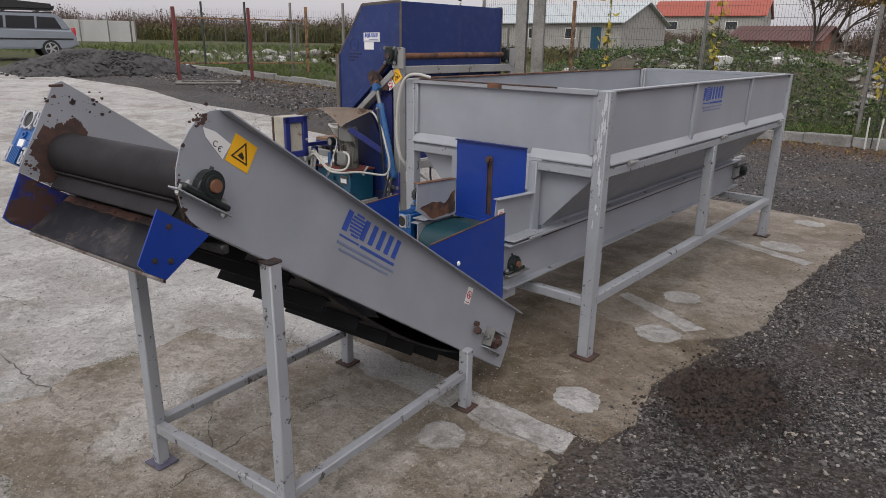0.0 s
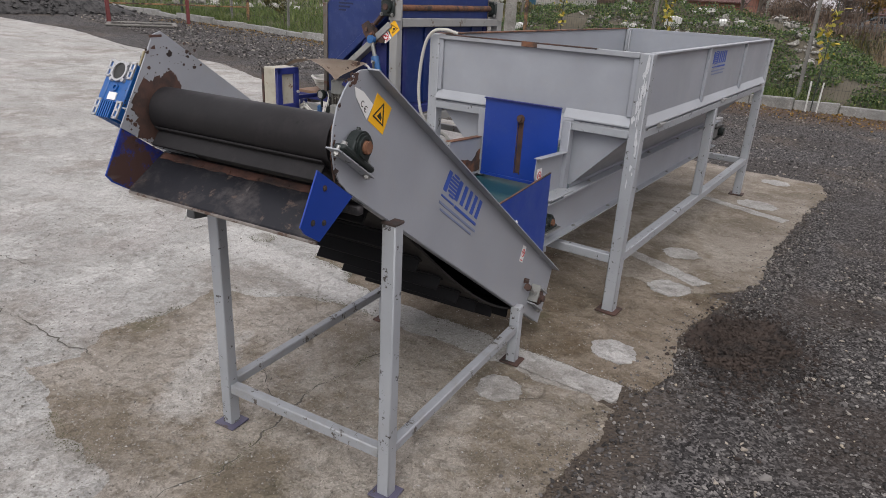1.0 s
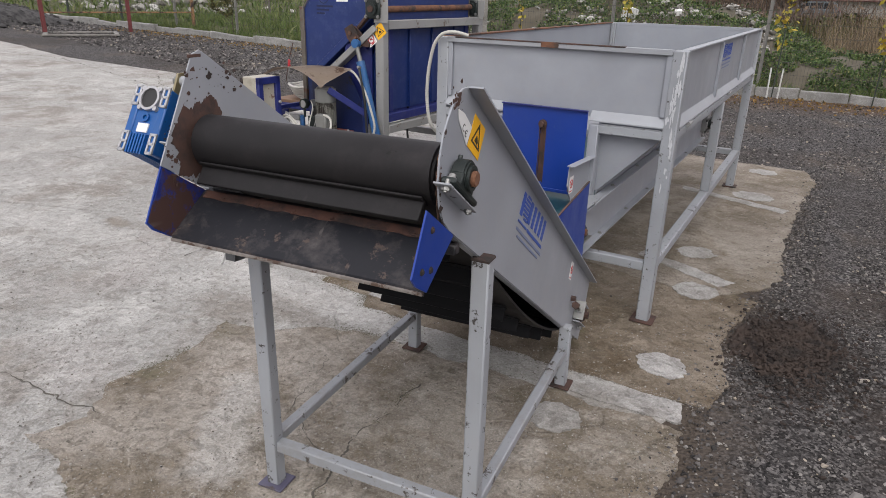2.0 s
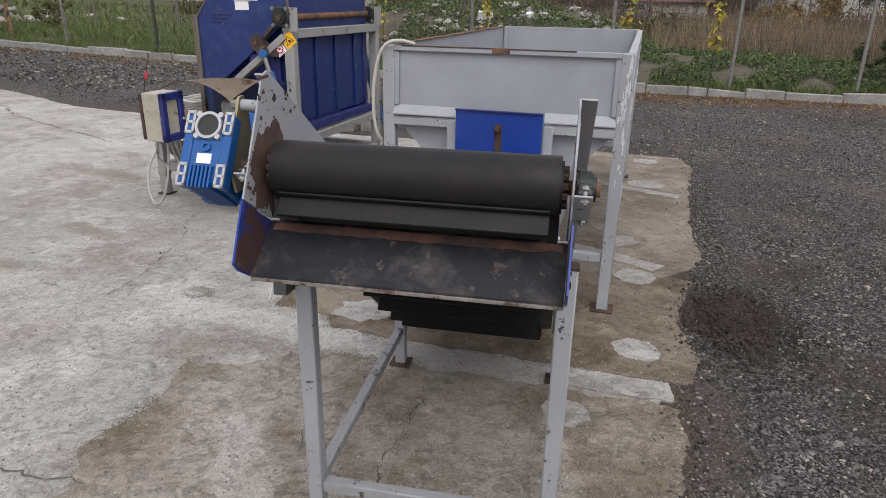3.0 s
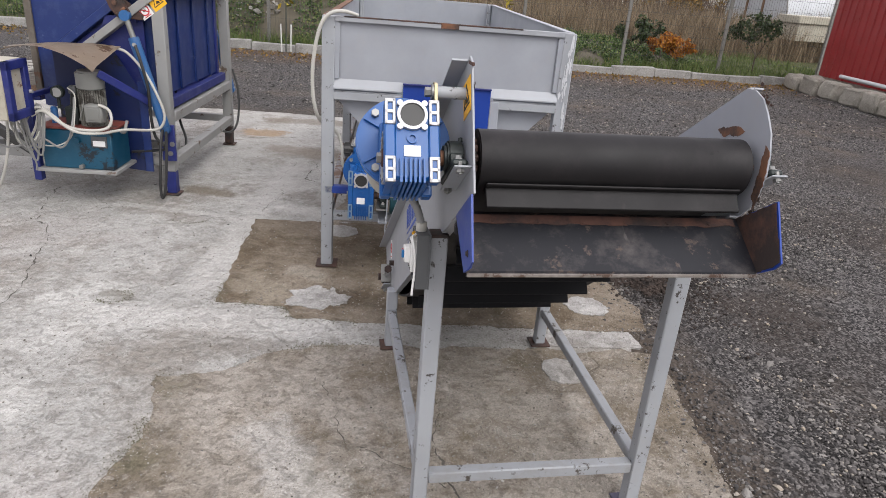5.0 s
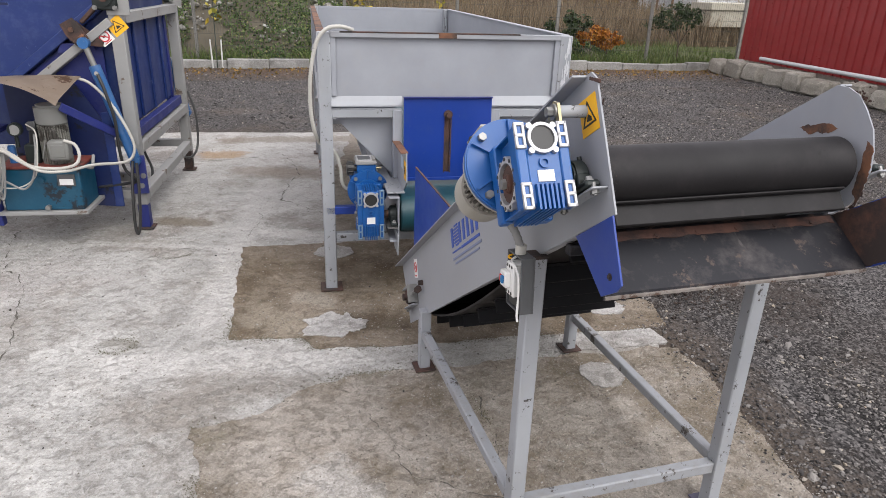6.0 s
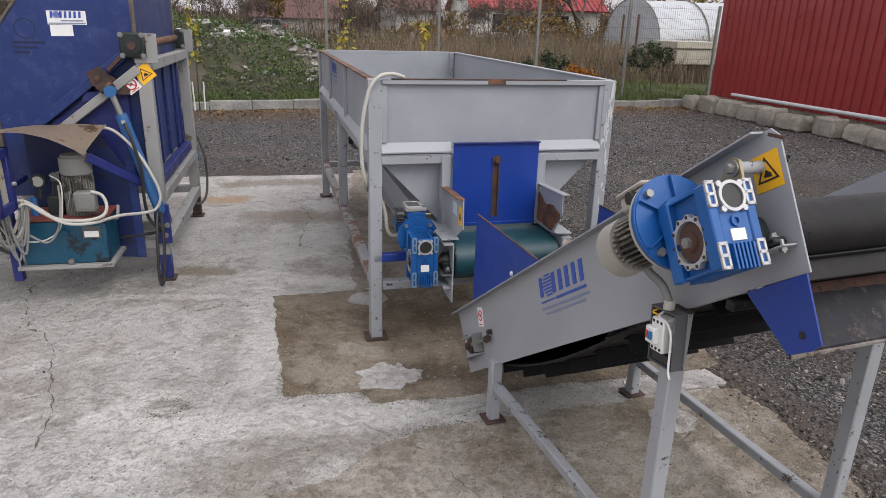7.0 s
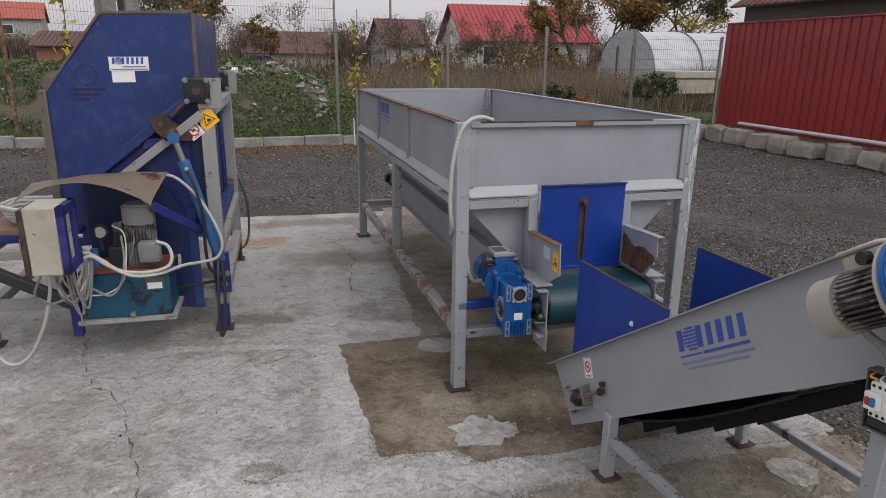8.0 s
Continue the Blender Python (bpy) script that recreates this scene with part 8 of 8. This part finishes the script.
build_pole()
roof_red = plain("red_roof_tiles", (0.29, 0.030, 0.034), 0.55, 0.0, 0.15, 3.0)
roof_orange = plain("orange_red_roof", (0.34, 0.075, 0.045), 0.6, 0.0, 0.2, 2.0)
roof_brown = plain("brown_roof", (0.10, 0.045, 0.04), 0.7, 0.0, 0.25, 2.0)
roof_grey = plain("pale_grey_roof_sheet", (0.50, 0.54, 0.55), 0.45, 0.1, 0.12, 1.0)
wall_white = plain("white_render", (0.62, 0.61, 0.57), 0.8, 0.0, 0.1, 2.0)
wall_grey = plain("grey_render", (0.30, 0.29, 0.27), 0.85, 0.0, 0.2, 2.0)
wall_brick = plain("brick_wall", (0.24, 0.10, 0.07), 0.85, 0.0, 0.25, 6.0)
wall_purple = plain("dark_brown_render", (0.065, 0.052, 0.042), 0.85, 0.0, 0.2, 2.0)
dark_glass = plain("dark_window_glass", (0.02, 0.022, 0.026), 0.15, 0.0, 0.1)
frame_white = plain("white_window_frame", (0.65, 0.65, 0.63), 0.5)


def ribbed_roof(bm, x0, x1, eave, ridge, half, over=0.4, step=0.33):
    """Two roof slopes with raised seams; the ridge runs along x."""
    for s in (-1, 1):
        a, b = Vector((0, s * (half + over), eave - over * (ridge - eave) / half)), Vector((0, 0, ridge))
        d = (b - a).normalized()
        n = Vector((0, -d.z * 1, d.y)) * (1 if d.y * s < 0 else -1)
        if n.z < 0:
            n = -n
        quad = [Vector((x0, *a.yz)), Vector((x1, *a.yz)), Vector((x1, *b.yz)), Vector((x0, *b.yz))]
        lo, hi = [bm.verts.new(q) for q in quad], [bm.verts.new(q + n * 0.08) for q in quad]
        bm.faces.new(hi)
        bm.faces.new(lo[::-1])
        for k in range(4):
            bm.faces.new((lo[k], lo[(k + 1) % 4], hi[(k + 1) % 4], hi[k]))
        x = x0 + step
        while x < x1:
            beam(bm, Vector((x, *a.yz)) + n * 0.1, Vector((x, *b.yz)) + n * 0.1, 0.05, 0.05, 0)
            x += step
    return bm


def house(name, x, y, rz, length, half, eave, ridge, wall, roof, label, windows=(), chimney=None, door=None, up=0.0):
    h = thing(name, pose(x, y, rise(x) + up, 0, 0, rz), label, "house")
    bm = prism(B(), [(-half, 0), (half, 0), (half, eave), (0, ridge - 0.05), (-half, eave)], "x", -length / 2, length / 2)
    part("wall", bm, wall, h, "", None)
    r = part("roof", ribbed_roof(B(), -length / 2 - 0.4, length / 2 + 0.4, eave, ridge, half), roof, h, "", None)
    r["kind"] = "stuff"
    if chimney is not None:
        part("chimney", box(B(), (chimney - 0.25, -0.25, ridge - 0.6), (chimney + 0.25, 0.25, ridge + 0.55), 0.03), wall_grey, r)
    for wx, wz, ww, wh in windows:
        w = part("window", box(B(), (wx - ww / 2, -half - 0.03, wz), (wx + ww / 2, -half + 0.05, wz + wh), 0.0), frame_white, h)
        part("pane", box(B(), (wx - ww / 2 + 0.08, -half - 0.04, wz + 0.08), (wx + ww / 2 - 0.08, -half + 0.0, wz + wh - 0.08)), dark_glass, w)
    if door:
        part("door", box(B(), (door - 0.5, -half - 0.03, 0), (door + 0.5, -half + 0.05, 2.05)), teal_paint, h)
    return h


house("house", 12.3, 46, -2, 8.2, 4.2, 2.6, 4.85, wall_white, roof_red, "white rendered house with a bright red metal roof", [(-2.5, 1.0, 1.1, 1.2), (1.5, 1.0, 1.1, 1.2)], 1.5)
house("house", 6.6, 60, 4, 3.4, 3.4, 2.6, 4.5, wall_grey, roof_brown, "grey house with a brown tiled roof behind bare shrubs")
house("house", -3.0, 64, 4, 7, 4.0, 1.7, 3.4, wall_grey, roof_brown, "long low house with dull red-brown roof")
house("house", -39.5, 60, 4, 18, 5.0, 2.5, 4.3, wall_grey, roof_grey, "grey barn with a pale sheet roof", [(-5, 1.0, 1.2, 1.0), (0.0, 1.0, 1.2, 1.0), (4, 1.0, 1.2, 1.0)], None, 6.6)
house("house", -47.0, 116, 14, 17.0, 7.0, 3.4, 5.9, wall_grey, roof_orange, "long house with an orange-red roof", [(-5, 1.2, 1.8, 1.3), (4, 1.2, 1.8, 1.3)], None, None, 1.7)
house("house", -18.0, 60, 2, 6.4, 3.0, 1.6, 2.6, wall_brick, roof_brown, "low brick outbuilding with a brown tiled roof")
house("house", 20.2, 20.0, -84, 11, 4.5, 3.75, 6.2, wall_purple, roof_brown, "dark brown rendered house with a brown roof behind the red fence", [(0.5, 1.5, 1.3, 1.3), (-3.2, 1.5, 1.3, 1.3)])


def build_greenhouse():
    film = plain("white_greenhouse_film", (0.42, 0.44, 0.46), 0.4, 0.0, 0.3, 1.2)
    g = thing("polytunnel", pose(9.6, 24.2, 0, 0, 0, 6), "white plastic film polytunnel greenhouse", "greenhouse")
    bm, loops = B(), []
    n = 14
    for i in range(25):
        x = 0.35 * i
        sag = 0.05 * abs(math.sin(math.pi * i / 6)) + 0.03 * noise.noise((i * 0.5, 0, 0))
        loops.append([bm.verts.new((x, -2.0 * math.cos(math.pi * k / n), max(0, 2.55 * math.sin(math.pi * k / n) ** 0.7 - sag * math.sin(math.pi * k / n)))) for k in range(n + 1)])
    for a, b in zip(loops, loops[1:]):
        for k in range(n):
            bm.faces.new((a[k], b[k], b[k + 1], a[k + 1]))
    bm.faces.new(loops[0])
    bm.faces.new(loops[-1][::-1])
    part("film_cover", bm, film, g, "", 50)
    for i in (0, 6, 12, 18, 24):
        x = 0.35 * i
        pts = [(x, -2.03 * math.cos(math.pi * k / 8), 2.58 * math.sin(math.pi * k / 8) ** 0.7) for k in range(9)]
        part("hoop", sweep(B(), pts, 0.025, 6, 3), post_mat, g)
    part("door_frame", beam(B(), (-0.03, -0.5, 0), (-0.03, -0.5, 2.0), 0.06), wood, g)
    part("door_frame", beam(B(), (-0.03, 0.5, 0), (-0.03, 0.5, 2.0), 0.06), wood, g)
    # pale crate stack by the tunnel
    k = thing("beehive_box", pose(8.5, 18.2, 0.22, 0, 0, 8), "cream wooden box with a pale lid on legs", "box")
    part("body", box(B(), (-0.75, -0.4, 0.35), (0.75, 0.4, 0.78), 0.01), cream, k)
    part("lid", box(B(), (-0.82, -0.46, 0.78), (0.82, 0.46, 0.98), 0.02), cream, k)
    for x in (-0.6, 0.6):
        for y in (-0.3, 0.3):
            part("leg", beam(B(), (x, y, -0.24), (x, y, 0.36), 0.06), wood, k)


build_greenhouse()


stake_mat = plain("weathered_stake", (0.12, 0.11, 0.095), 0.85, 0.0, 0.4)


def build_trees():
    rng = random.Random(77)
    limb_tree("tree", 9.6, 29.0, 4.9, 0.62, autumn_leaf, 9000, 0.055, 81, "tree with thinning orange-brown autumn leaves", depth=5, trunk_r=0.12, base=0.13)
    limb_tree("tree", 20.5, 38, 6.4, 0.66, olive_leaf, 9000, 0.08, 82, "dense olive green tree behind the polytunnel", depth=5, trunk_r=0.16, base=0.13)
    limb_tree("tree", 15.5, 37, 5.8, 0.66, autumn_leaf, 6000, 0.075, 83, "olive green tree with yellow patches", depth=5, trunk_r=0.14, base=0.13)
    limb_tree("tree", 17.5, 33, 4.3, 0.6, yellow_leaf, 900, 0.07, 84, "small yellowing tree behind the polytunnel", depth=4, trunk_r=0.08, base=0.13)
    limb_tree("tree", -9.5, 40, 5.6, 0.5, autumn_leaf, 3000, 0.11, 85, "autumn tree turning orange and yellow", depth=5, trunk_r=0.12, base=0.13)
    limb_tree("tree", -10.6, 41, 6.2, 0.5, olive_leaf, 2600, 0.11, 86, "olive green tree beyond the mound", depth=5, trunk_r=0.12, base=0.13)
    limb_tree("tree", -4.0, 36, 3.4, 0.5, autumn_leaf, 1500, 0.10, 87, "brown autumn bush in the field", "shrub", depth=4, trunk_r=0.05)
    for k in range(32):
        x = -9 + 22 * rng.random()
        y = 33 + 12 * rng.random()
        limb_tree("bare_shrub", x, y, rng.uniform(2.6, 4.3), 0.38, brush_mat, 700, 0.045, 100 + k, "bare leafless grey-brown shrub", "shrub", depth=5, trunk_r=0.035, base=0.3, limb_mat=twig_mat)
    for k in range(16):
        x = 1.5 + 10 * rng.random()
        y = 24 + 7 * rng.random()
        limb_tree("bramble", x, y, rng.uniform(1.2, 2.2), 0.6, autumn_leaf, 500, 0.06, 140 + k, "brown tangled bramble bush", "shrub", depth=4, trunk_r=0.03, base=0.25, limb_mat=twig_mat)
    # old orchard stakes in the field
    for k in range(16):
        x, y = rng.uniform(-42, -13), rng.uniform(17, 30)
        s = new("field_stake", mesh_of("field_stake", box(B(), (-0.04, -0.04, -0.05), (0.03, 0.03, rng.uniform(1.2, 1.9)), 0.01), stake_mat, None))
        s.matrix_basis = pose(x, y, rise(x), rng.gauss(0, 2), rng.gauss(0, 2), 20)
        tagged(s, "weathered stake standing in the field", "stake", "stakes in the field")


build_trees()


def far_brush(name, a, b, deep, height, n, mat, seed, label, wide=0.03, bare=0.5):
    """A distant thicket along the line a to b: upright twigs and scattered leaves with an uneven top."""
    rng = np.random.default_rng(seed)
    a, b = np.array(a, float), np.array(b, float)
    side = np.array([-(b - a)[1], (b - a)[0]]) / np.linalg.norm(b - a)
    f = rng.random(n)
    base = a + f[:, None] * (b - a) + side * rng.uniform(0, deep, n)[:, None]
    tall = np.array([height * (0.62 + 0.55 * noise.noise((x * 0.22, y * 0.22, seed)) + 0.22 * noise.noise((x * 0.9, y * 0.9, seed))) for x, y in base])
    tall = np.maximum(tall, 0.25)
    k = int(n * bare)
    lift = np.array([rise(x) for x, _ in base])
    v1, f1 = blades(np.column_stack([base[:k], lift[:k]]), tall[:k] * rng.uniform(0.5, 1.15, k), seed + 1, wide, 0.22)
    rest = n - k
    v2, f2 = leaves(np.column_stack([base[k:], lift[k:] + tall[k:] * rng.random(rest) ** 0.7]), rng.uniform(1.6, 4.5, rest) * wide, seed + 2)
    m = len(v1)
    tagged(raw(name, v1 + v2, f1 + [[q + m for q in face] for face in f2], mat), label, "brush", kind="stuff")


far_brush("far_hedge", (-88, 14), (-52, 74), 6, 3.6, 28800, brush_mat, 301, "dull brown leafless hedge at the field's far edge", 0.04, 0.6)
far_brush("far_hedge", (-70, 30), (-44, 70), 4, 2.6, 10800, olive_leaf, 311, "olive brown scrub at the field's far edge", 0.04, 0.3)
far_brush("far_hedge", (-46, 76), (-8, 74), 5, 3.4, 16200, brush_mat, 321, "dull brown leafless hedge behind the houses", 0.04, 0.6)
far_brush("far_hedge", (-8, 70), (34, 52), 6, 4.6, 28800, brush_mat, 331, "tall grey-brown leafless scrub behind the houses", 0.04, 0.6)
far_brush("thicket", (-9, 27), (12, 25), 7, 1.9, 15000, brush_mat, 341, "grey-brown tangled thicket behind the dry grass", 0.022, 0.65)
far_brush("thicket", (-9, 25), (10, 22.5), 6, 1.2, 9000, olive_leaf, 351, "dull olive undergrowth behind the mound", 0.022, 0.35)
far_brush("thicket", (-24, 27), (-10, 30), 5, 1.1, 5000, olive_leaf, 361, "low dull scrub in the field", 0.03, 0.4)


def build_gate():
    """Red posts with a wire gate, seen across the yard."""
    red = plain("faded_red_post", (0.13, 0.030, 0.030), 0.7, 0.0, 0.4)
    g = thing("yard_gate", pose(-17.2, 8.83, 0.36, 0, 0, 74), "old red post gate frame with wire infill", "gate")
    part("post", box(B(), (-0.045, -0.045, -0.02), (0.045, 0.045, 1.86), 0.008), red, g)
    part("post", box(B(), (1.90, -0.04, -0.02), (1.98, 0.04, 1.9), 0.008), red, g)
    part("post", box(B(), (3.55, -0.035, -0.02), (3.62, 0.035, 1.98), 0.008), post_rust, g)
    for z in (0.45, 1.60):
        part("rail", beam(B(), (0.045, 0, z), (3.55, 0, z), 0.035), post_rust, g)
    for k in range(19):
        part("wire", box(B(), (0.2 + 0.18 * k, -0.003, 0.45), (0.206 + 0.18 * k, 0.003, 1.60)), wire_mat, g)
    c = thing("manhole_frame", pose(-16.5, 9.3, 0.35, 0, 0, 60), "pale concrete manhole frame in the gravel", "manhole")
    for lo, hi in (((-0.8, -0.6, -0.02), (0.8, -0.5, 0.05)), ((-0.8, 0.5, -0.02), (0.8, 0.6, 0.05)), ((-0.8, -0.5, -0.02), (-0.7, 0.5, 0.05)), ((0.7, -0.5, -0.02), (0.8, 0.5, 0.05))):
        part("frame_bar", box(B(), lo, hi[:2] + (0.02,), 0.01), pole_mat, c)


build_gate()


heap_mat = rusty("dark_gravel_heap", (0.030, 0.029, 0.029), (0.085, 0.08, 0.078), (0.018, 0.018, 0.018))


def build_pile():
    verts, faces = [], []
    nx, ny = 60, 30
    for j in range(ny + 1):
        for i in range(nx + 1):
            u, v = i / nx * 2 - 1, j / ny * 2 - 1
            r = max(0.0, 1 - u * u) * max(0.0, 1 - v * v)
            z = 0.62 * r**0.7 * (1 + 0.35 * noise.noise((u * 3, v * 2, 1))) + 0.05 * noise.noise((u * 14, v * 9, 3)) * min(1, 6 * r)
            verts.append((-20.8 + 1.5 * v, 8.3 + 2.6 * u, z - 0.03 + rise(-20.8 + 1.5 * v)))
    for j in range(ny):
        for i in range(nx):
            a = j * (nx + 1) + i
            faces.append((a, a + 1, a + nx + 2, a + nx + 1))
    tagged(raw("gravel_pile", verts, faces, heap_mat, None, True), "long low heap of dark gravel", "gravel heap", kind="structure")
    rng = np.random.default_rng(91)
    spots, sizes = [], []
    for k in range(130):
        x, y = rng.uniform(-30, -21), rng.uniform(14, 22)
        spots.append((x, y, rise(x) + 0.08 + 0.25 * max(0, noise.noise((x * 0.6, y * 0.6, 1)))))
        sizes.append(rng.uniform(0.06, 0.22))
    stones("rubble", np.array(spots), np.array(sizes), rubble_mat, 92, "pale rubble heaps in the field")
    rh = np.random.default_rng(93)
    lumps = np.column_stack([-20.1 + rh.normal(0, 0.5, 900), 8.3 + 1.35 * rh.standard_normal(900), np.zeros(900)])
    lumps[:, 2] = np.maximum(0.02, 0.6 * (1 - ((lumps[:, 0] + 20.8) / 1.5) ** 2).clip(0) ** 0.7 * (1 - ((lumps[:, 1] - 8.3) / 2.6) ** 2).clip(0) ** 0.7 - 0.02) + 0.03 * (-lumps[:, 0] - 5.0)
    stones("gravel_lumps", lumps, rh.uniform(0.02, 0.07, 900), heap_mat, 94, "coarse dark gravel lying on the heap")
    tarp = thing("tarpaulin_fence", pose(-56.5, 18.0, rise(-56.5), 0, 0, 90), "white tarpaulin stretched between stakes", "tarpaulin")
    bm, rows = B(), []
    for i in range(31):
        x = 0.21 * i
        rows.append([bm.verts.new((x, 0.05 * math.sin(4 * x) + 0.04 * noise.noise((x * 3, k, 0)), 0.05 + k * 0.40 + 0.06 * noise.noise((x, k, 4)))) for k in range(5)])
    for a, b in zip(rows, rows[1:]):
        for k in range(4):
            bm.faces.new((a[k], b[k], b[k + 1], a[k + 1]))
    bmesh.ops.solidify(bm, geom=bm.faces[:], thickness=0.01)
    part("sheet", bm, frame_white, tarp, "", 60)
    for x in (0.0, 2.1, 4.2, 6.3):
        part("stake", box(B(), (x - 0.04, -0.12, -0.02), (x + 0.04, -0.04, 2.25), 0.01), post_mat, tarp)


build_pile()


def build_car(name, m, label, roof_box=True, paint=None):
    paint = paint or plain("silver_car_paint", (0.30, 0.33, 0.37), 0.3, 0.5, 0.05)
    c = thing(name, m, label, "car")
    W = 0.86
    low = [(-2.2, 0.42), (-2.22, 0.75), (-2.12, 0.92), (1.05, 0.95), (2.0, 0.80), (2.2, 0.62), (2.2, 0.38), (1.85, 0.30), (-1.9, 0.30)]
    bm = prism(B(), low, "y", -W, W)
    bmesh.ops.bevel(bm, geom=bm.edges[:], offset=0.04, segments=2, affect="EDGES", clamp_overlap=True)
    part("body", bm, paint, c)
    cab = [(-2.10, 0.92), (-1.80, 1.40), (-1.55, 1.47), (0.05, 1.46), (0.35, 1.36), (1.10, 0.94)]
    bm = prism(B(), cab, "y", -W + 0.10, W - 0.10)
    bmesh.ops.bevel(bm, geom=bm.edges[:], offset=0.05, segments=2, affect="EDGES", clamp_overlap=True)
    part("cabin", bm, paint, c)
    for s in (-1, 1):
        for pts in ([(-1.80, 0.98), (-1.62, 1.34), (-1.08, 1.36), (-1.04, 0.98)], [(-0.98, 0.98), (-1.0, 1.37), (-0.18, 1.37), (-0.14, 0.98)], [(-0.07, 0.98), (-0.10, 1.37), (0.16, 1.34), (0.75, 0.99)]):
            part("window", prism(B(), pts, "y", s * (W - 0.10) - 0.012, s * (W - 0.10) + 0.012), dark_glass, c, "", None)
        part("side_strip", box(B(), (-2.1, s * W - 0.012, 0.60), (2.0, s * W + 0.012, 0.66), 0.004), plastic_black, c)
        part("tail_light", box(B(), (-2.21, s * (W - 0.1) - 0.09, 0.74), (-2.10, s * (W - 0.1) + 0.09, 1.02), 0.02), ink_red, c)
        part("roof_rail", beam(B(), (-1.6, s * 0.60, 1.50), (0.0, s * 0.60, 1.49), 0.035), plastic_black, c)
        for x in (-1.38, 1.32):
            w = part("wheel", cyl(B(), (x, s * (W - 0.19), 0.315), (x, s * (W + 0.012), 0.315), 0.315, 28, bev=0.03), plastic_black, c)
            bm = ring(B(), (x, s * (W + 0.012), 0.315), (0, s, 0), 0.205, 0.185, 0.012)
            for k in range(5):
                a = 2 * math.pi * k / 5
                beam(bm, (x, s * (W + 0.016), 0.315), (x + 0.19 * math.cos(a), s * (W + 0.016), 0.315 + 0.19 * math.sin(a)), 0.06, 0.012, 0, (0, 1, 0))
            part("rim", bm, alu, w)
    part("bumper", box(B(), (-2.26, -W + 0.05, 0.38), (-2.15, W - 0.05, 0.56), 0.03), paint, c)
    if roof_box:
        b = prism(B(), [(-1.75, 1.58), (-1.70, 1.80), (-0.3, 1.90), (0.45, 1.80), (0.65, 1.64), (0.5, 1.57)], "y", -0.40, 0.40)
        bmesh.ops.bevel(b, geom=b.edges[:], offset=0.07, segments=2, affect="EDGES", clamp_overlap=True)
        part("roof_box", b, plastic_black, c, "glossy black roof box")
        for x in (-1.2, -0.2):
            part("roof_bar", beam(B(), (x, -0.62, 1.545), (x, 0.62, 1.545), 0.04), plastic_black, c)
    return c


build_car("car", pose(-27.0, 7.3, rise(-27.0) + 0.05, 0, 0, -98), "silver estate car with black roof box parked beyond the gravel heap")
build_car("car", pose(-55.0, 59.0, rise(-55.0), 0, 0, 170), "small white car parked by the barn", False, plain("white_car_paint", (0.55, 0.55, 0.54), 0.35))
build_car("car", pose(-5.8, 60, rise(-5.8), 0, 0, 178), "dark car parked behind the mound", False, plain("dark_car_paint", (0.12, 0.14, 0.16), 0.3))
# slim far poles
for x, y in ((6.0, 60), (1.9, 70), (-17, 75)):
    p = new("utility_pole", mesh_of("utility_pole", cyl(B(), (0, 0, 0), (0, 0, 8.5), 0.13, 10, 0.09), pole_mat, 40))
    p.matrix_basis = pose(x, y, rise(x))
    tagged(p, "slim grey utility pole in the distance", "utility pole", "far utility poles")
